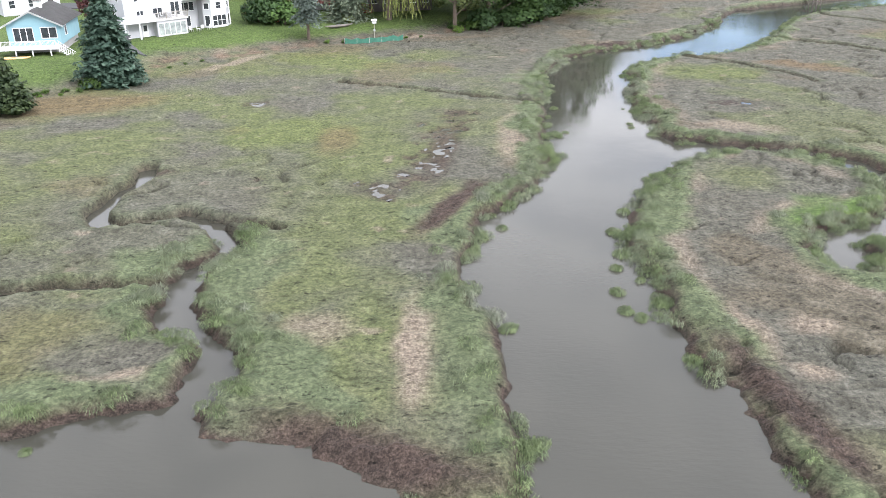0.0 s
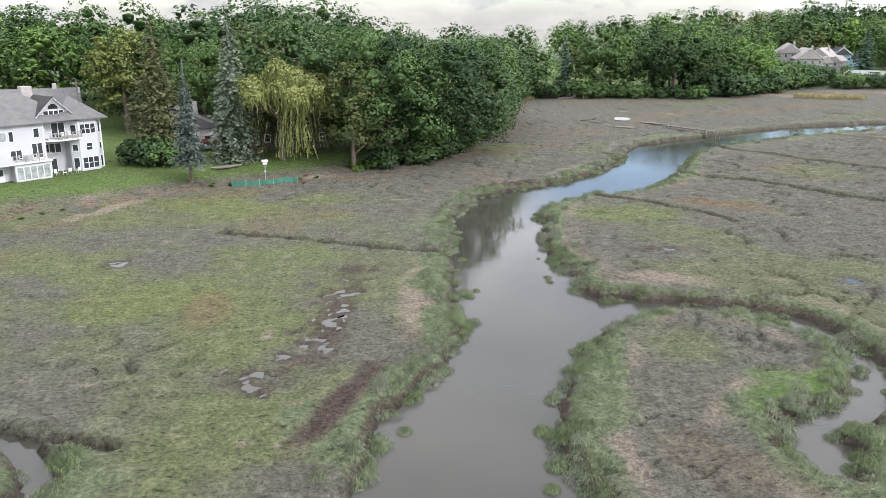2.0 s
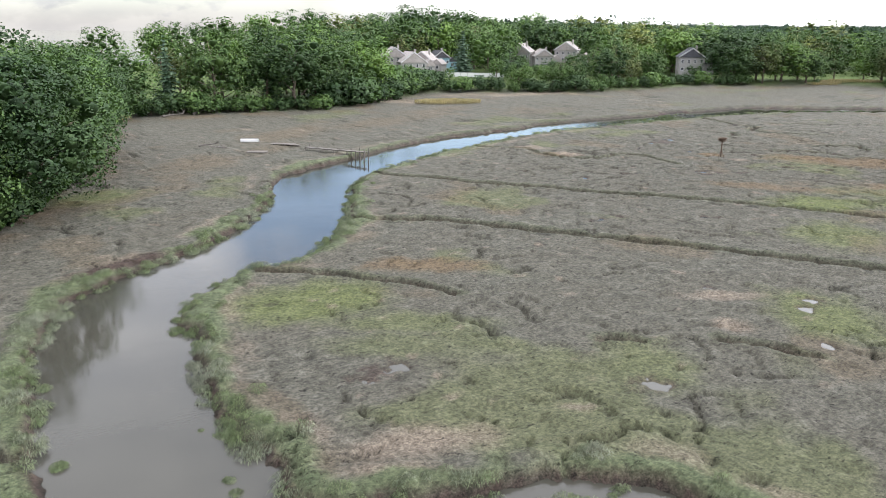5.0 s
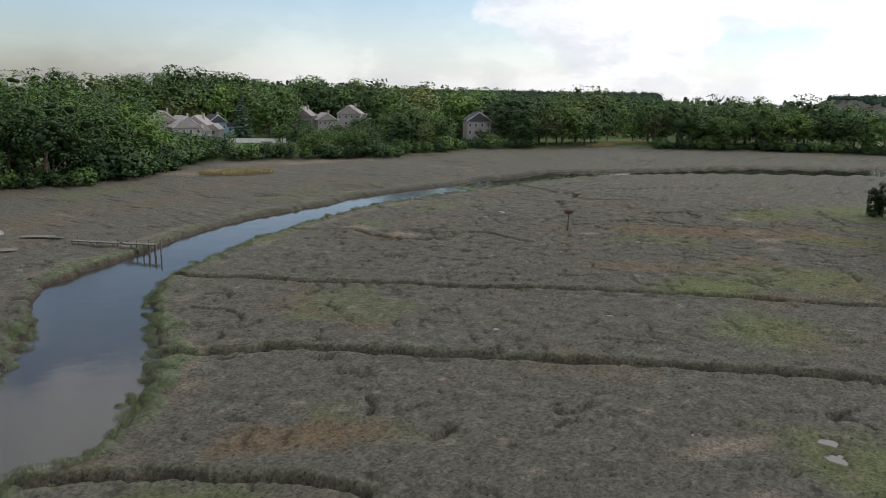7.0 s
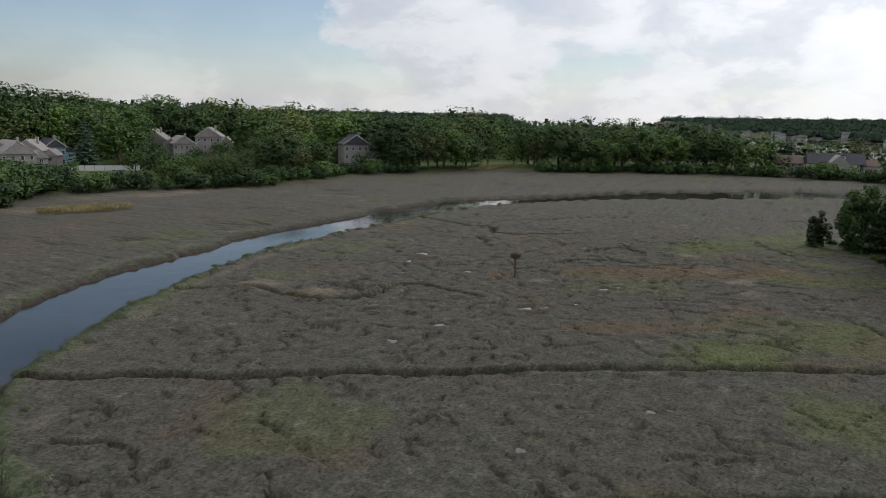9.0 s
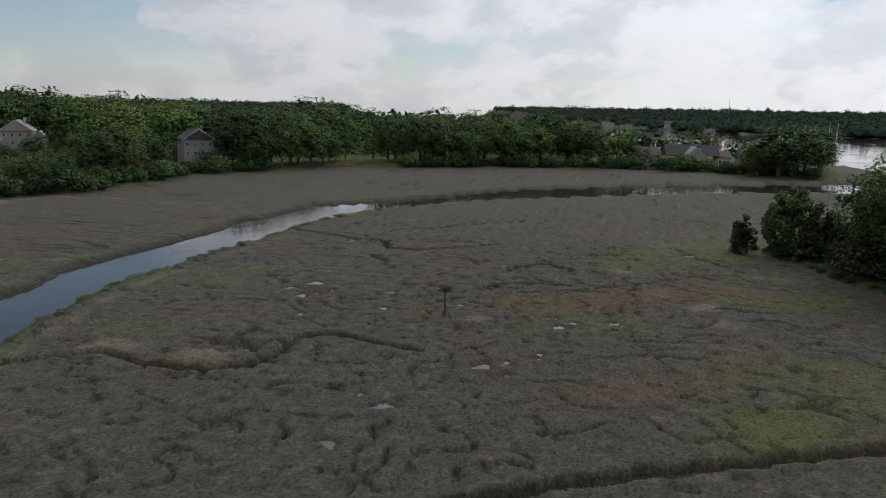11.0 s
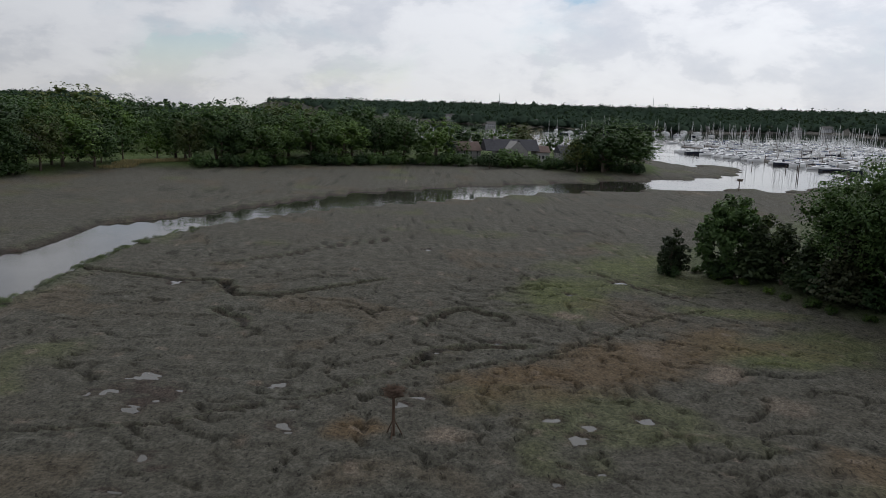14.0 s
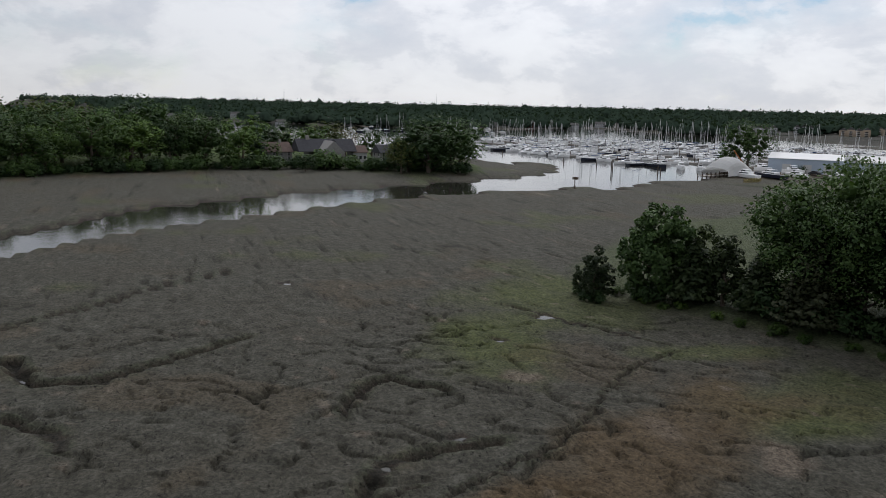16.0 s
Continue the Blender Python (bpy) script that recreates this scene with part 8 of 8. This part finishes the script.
def marina():
    rng = np.random.default_rng(31)
    # docks stand in rows behind one another across the harbour, from the yard to the far moorings
    lines = []
    for k, end in enumerate((163, 220, 290, 300, 290, 270, 245, 215, 165)):
        x, y = 437 + 10.0 * k, -54 - 28.5 * k
        lines.append(((x / U, y / U), ((x + end * 0.986) / U, (y + end * 0.163) / U)))
    spots = []
    for a, b in lines:
        dock(a, b)
        length = math.hypot(b[0] - a[0], b[1] - a[1])
        dx, dy = (b[0] - a[0]) / length, (b[1] - a[1]) / length
        turn = math.degrees(math.atan2(dy, dx))
        s = 5.0
        while s < length - 3:
            for side in (-1, 1):
                if rng.random() < 0.36:
                    continue
                off = side * (6.2 + rng.random() * 0.8)
                spots.append((a[0] + dx * s - dy * off, a[1] + dy * s + dx * off, turn + 90 * side + (180 if rng.random() < 0.4 else 0) + rng.normal() * 2, s))
            s += 5.6 + rng.random() * 2.6
    # moorings farther out, by the far shore
    for k in range(26):
        spots.append((700 + 190 * rng.random(), 30 - 190 * rng.random(), 200 + rng.normal() * 8, 0))
    used = set()
    for x, y, turn, _ in spots:
        k = int(rng.choice(6, p=[0.24, 0.2, 0.2, 0.2, 0.06, 0.10]))
        m = pose(x * U, y * U, WATER_Z - 0.05, 0, 0, turn)
        if k not in used:
            used.add(k)
            fleet[k].matrix_world = m
        else:
            s = 0.85 + 0.3 * rng.random()
            copy_thing(fleet[k], m @ Matrix.Diagonal((s, s, s, 1)))


marina()


def front_boat(x, y, turn, proto):
    copy_thing(proto, pose(x * U, y * U, WATER_Z - 0.05, 0, 0, turn))


for x, y, turn, k in ((445.7, -24.3, 10, 2), (421.2, -28.0, 12, 4), (398.7, -32.0, 9, 2), (382.6, -34.5, 190, 3), (368.4, -37.0, 8, 2), (353.9, -40.5, 186, 4), (343.0, -43.8, 150, 2), (336.0, -47.0, 150, 3)):
    front_boat(x, y, turn, fleet[k])


def piling(x, y, top, label):
    p = rod("piling", (0, 0, -2.5), (0, 0, top), 0.2, 0.17, BARK, sides=8)
    p.matrix_world = pose(x * U, y * U, WATER_Z, 0, 0, 0)
    return tagged(p, label, "piling", "pilings in the harbour")


for x, y, top in ((336.0, -12.4, 4.6), (335.4, -11.6, 4.2), (360.2, -18.8, 2.6), (375.3, -12.3, 2.4), (324.3, -22.9, 3.2), (317.9, -20.0, 3.0), (427.9, -6.5, 2.2)):
    piling(x, y, top, "dark weathered piling standing in the harbour water")


def pier():
    """A timber pier on piles before the boat yard."""
    p = thing("pier", 301.6 * U, -23.6 * U, 0.6, -70, "grey timber pier on close piles at the boat yard", "pier")
    for k in range(24):
        block("plank", k * 0.95, -1.2, 0.0, k * 0.95 + 0.9, 1.2, 0.12, DECK, p)
    for k in range(9):
        for s in (-1.1, 1.1):
            rod("post", (k * 2.7 + 0.2, s, -3.5), (k * 2.7 + 0.2, s, 0.9 + 0.4 * (k % 2)), 0.16, 0.15, BARK, p, sides=6)


pier()


def dome_tent():
    """The white stressed-fabric boat shelter."""
    z = hz(305.6, -36.8)
    d = thing("boat_shelter", 305.6 * U, -36.3 * U, z, -72, "white domed fabric boat shelter in the yard", "tent")
    bm = bmesh.new()
    rings = []
    for i in range(9):
        u = i / 8
        taper = 1 - 0.18 * (2 * u - 1) ** 4
        rings.append([bm.verts.new(((u - 0.5) * 15, math.cos(a) * 6.0, max(0.2, 6.4 * taper * math.sin(math.pi * (0.12 + 0.76 * u)) ** 0.75 * math.sin(a) ** 0.8))) for a in np.linspace(0.0, math.pi, 15)])
    for a, b in zip(rings, rings[1:]):
        for i in range(14):
            bm.faces.new((a[i], b[i], b[i + 1], a[i + 1]))
    bmesh.ops.solidify(bm, geom=bm.faces[:], thickness=0.08)
    part("canopy", bm, WHITE_ROOF, d)
    block("skirt", -7.6, -6.1, -0.5, 7.6, -5.9, 1.0, WHITE_ROOF, d)
    block("skirt", -7.6, 5.9, -0.5, 7.6, 6.1, 1.0, WHITE_ROOF, d)


dome_tent()


def boat_shed(x, y, turn, w, d, height, rise, label, arch=False):
    s = thing("boat_shed", x * U, y * U, hz(x, y), turn, label, "shed")
    part("wall", extrude([(-w / 2, -d / 2), (w / 2, -d / 2), (w / 2, d / 2), (-w / 2, d / 2)], -1, height), BLUE_METAL, s)
    part("roof", hip_roof(-w / 2, -d / 2, w / 2, d / 2, height, rise, over=0.3, gable=True), WHITE_ROOF, s)
    g = part("gable", gable_wall(-d / 2, d / 2, -w / 2 - 0.003, w / 2 + 0.003, height - 0.1, rise * 0.95), BLUE_METAL, s)
    place(g, Matrix.Rotation(math.pi / 2, 4, "Z"))
    for k in range(int(w / 1.6)):
        block("wall_rib", -w / 2 + 0.8 + k * 1.6, -d / 2 - 0.05, -0.5, -w / 2 + 0.9 + k * 1.6, -d / 2 - 0.004, height - 0.2, BLUE_METAL, s)
    for k in range(3):
        block("shed_door", -w / 2 + w * (0.2 + 0.28 * k), -d / 2 - 0.09, -0.5, -w / 2 + w * (0.2 + 0.28 * k) + 3.2, -d / 2 - 0.055, 3.4, TRIM, s)
    if arch:
        bm = bmesh.new()
        v = [bm.verts.new((math.cos(a) * 1.3, -d / 2 - 0.12, height - 1.1 + math.sin(a) * 1.3)) for a in np.linspace(0, math.pi, 12)]
        bm.faces.new(v[::-1])
        bmesh.ops.solidify(bm, geom=bm.faces[:], thickness=0.05)
        part("arched_window", bm, GLASS, s)
    return s


boat_shed(310.0, -69.8, -136, 27, 17, 5.6, 2.0, "pale blue metal boat shed with a low white roof")
boat_shed(302.1, -90.9, -112, 21, 16, 4.8, 2.4, "pale metal shed with an arched gable window", True)


def crane():
    z = hz(311.5, -47.0)
    c = thing("mobile_crane", 311.5 * U, -47.0 * U, z, 115, "orange mobile crane with a raised boom in the boat yard", "crane")
    paint = plain("orange_paint", (0.50, 0.20, 0.06), 0.5, vary=0.1)
    block("chassis", -2.5, -1.1, 0.5, 2.5, 1.1, 1.2, paint, c, bevel=0.08)
    block("cab", 0.8, -0.9, 1.2, 2.2, 0.3, 2.6, paint, c, bevel=0.1)
    block("cab_window", 2.201, -0.75, 1.7, 2.22, 0.15, 2.4, GLASS, c)
    rod("boom", (-1.2, 0, 1.6), (9.5, 0, 8.6), 0.42, 0.26, paint, c, sides=4)
    rod("hook_line", (9.4, 0, 8.5), (9.4, 0, 5.0), 0.03, 0.03, BLACK, c, sides=4)
    for x in (-1.7, 0, 1.7):
        for s in (-1.0, 1.0):
            rod("wheel", (x, s - 0.2, 0.5), (x, s + 0.2, 0.5), 0.5, 0.5, RUBBER, c, sides=12)


crane()
for x, y, turn, k, z in ((299.0, -38.0, 10, 2, 0.35), (296.9, -45.3, 15, 4, 0.35), (296.5, -54.6, 20, 3, 0.4), (301.9, -57.6, 80, 3, 0.4), (294.9, -70.3, 60, 3, 0.45), (292.9, -78.7, 70, 2, 0.45), (310.9, -53.2, 100, 3, 0.5)):
    copy_thing(fleet[k], pose(x * U, y * U, hz(x, y) + z, 0, 0, turn))
car(299.2 * U, -63.9 * U, hz(299.2, -63.9), 20, BLACK, "dark car parked at the boat yard")
car(296.8 * U, -74.4 * U, hz(296.8, -74.4), 30, BLACK, "dark car parked beside the pale sheds")
car(295.3 * U, -68.2 * U, hz(295.3, -68.2), 25, TRIM, "white car parked at the boat yard")

# ---- shore houses across the harbour ----
SHORE = [(952.7, 47.5, SIDING, 12, 5), (1007.3, -4.5, SIDING, 16, 6), (1024.9, -33.9, SIDING, 12, 6), (1047.8, -65.2, SIDING, 11, 8), (1014.7, -94.2, SIDING, 13, 6), (1146.7, 88.6, SIDING, 14, 8), (1179.3, 59.9, SIDING, 15, 9),
         (1092.8, 136.3, SIDING, 12, 6), (933.8, -147.5, SIDING, 12, 5), (921.2, -178.4, GREY_WALL, 12, 5), (944.3, -213.2, SIDING, 14, 5), (971.9, -239.8, RED_WALL, 20, 7), (996.6, -278.3, GREY_WALL, 16, 5), (991.1, -310.4, SIDING, 14, 5),
         (1023.1, -362.1, SIDING, 14, 5), (1260.5, 180.2, SIDING, 14, 8), (1339.5, 231.4, SIDING, 16, 8), (1429.3, 282.9, SIDING, 16, 8), (1211.1, 169.0, SIDING, 12, 7), (1494.4, 361.3, SIDING, 16, 8), (1593.7, 393.3, SIDING, 18, 8)]
for x, y, wall, w, hh in SHORE:
    simple_house(x, y, hz(x, y), -90 + (x * 7) % 40 - 20, w, 9, hh, 3.2, wall, SHINGLE if (x * 3) % 2 else SLATE, "pale shore house across the harbour" if wall is SIDING else "plain shore house across the harbour", windows=4)


def condo(x, y, turn, wall, label):
    c = thing("apartment_building", x * U, y * U, hz(x, y), turn, label, "apartment building")
    for k in range(4):
        z = 8.6 + (k % 2) * 1.2
        block("wall", -18 + k * 9, -5 + (k % 2) * 0.8, -2, -9.02 + k * 9, 6, z, wall, c)
        part("roof", hip_roof(-18 + k * 9, -5 + (k % 2) * 0.8, -9.02 + k * 9, 6, z + 0.2, 3.2, over=0.02, along="y", gable=True), SHINGLE, c)
        for s in range(3):
            window(c, at_wall(-13.5 + k * 9, -5.004 + (k % 2) * 0.8, 0.6 + s * 2.7), 3.2, 1.6, 2)
            block("balcony", -16.5 + k * 9, -6.4 + (k % 2) * 0.8, 0.1 + s * 2.7, -10.5 + k * 9, -5.006 + (k % 2) * 0.8, 0.3 + s * 2.7, TRIM, c)
    return c


condo(842.5, -449.8, -128, SIDING, "white apartment building with stepped gables")
condo(861.0, -484.0, -122, SIDING, "white apartment building beside its neighbour above the salt meadow")
condo(854.4, -539.3, -130, SIDING, "white terraced apartment building above a lawn")
condo(774.3, -530.0, -134, TAN, "tan apartment building with stepped gables")
condo(843.1, -635.5, -136, TAN, "tan apartment block beyond the salt meadow")


def steeple(x, y, height, label):
    t = thing("radio_mast", x * U, y * U, hz(x, y), 0, label, "mast")
    rod("mast", (0, 0, -1), (0, 0, height), 0.9, 0.5, GALVANISED, t, sides=6)
    rod("aerial", (0, 0, height), (0, 0, height + 8), 0.25, 0.1, GALVANISED, t, sides=5)


steeple(1900, -40, 42, "thin radio mast on the far wooded hill")
steeple(2000, -420, 40, "distant radio mast above the woods")
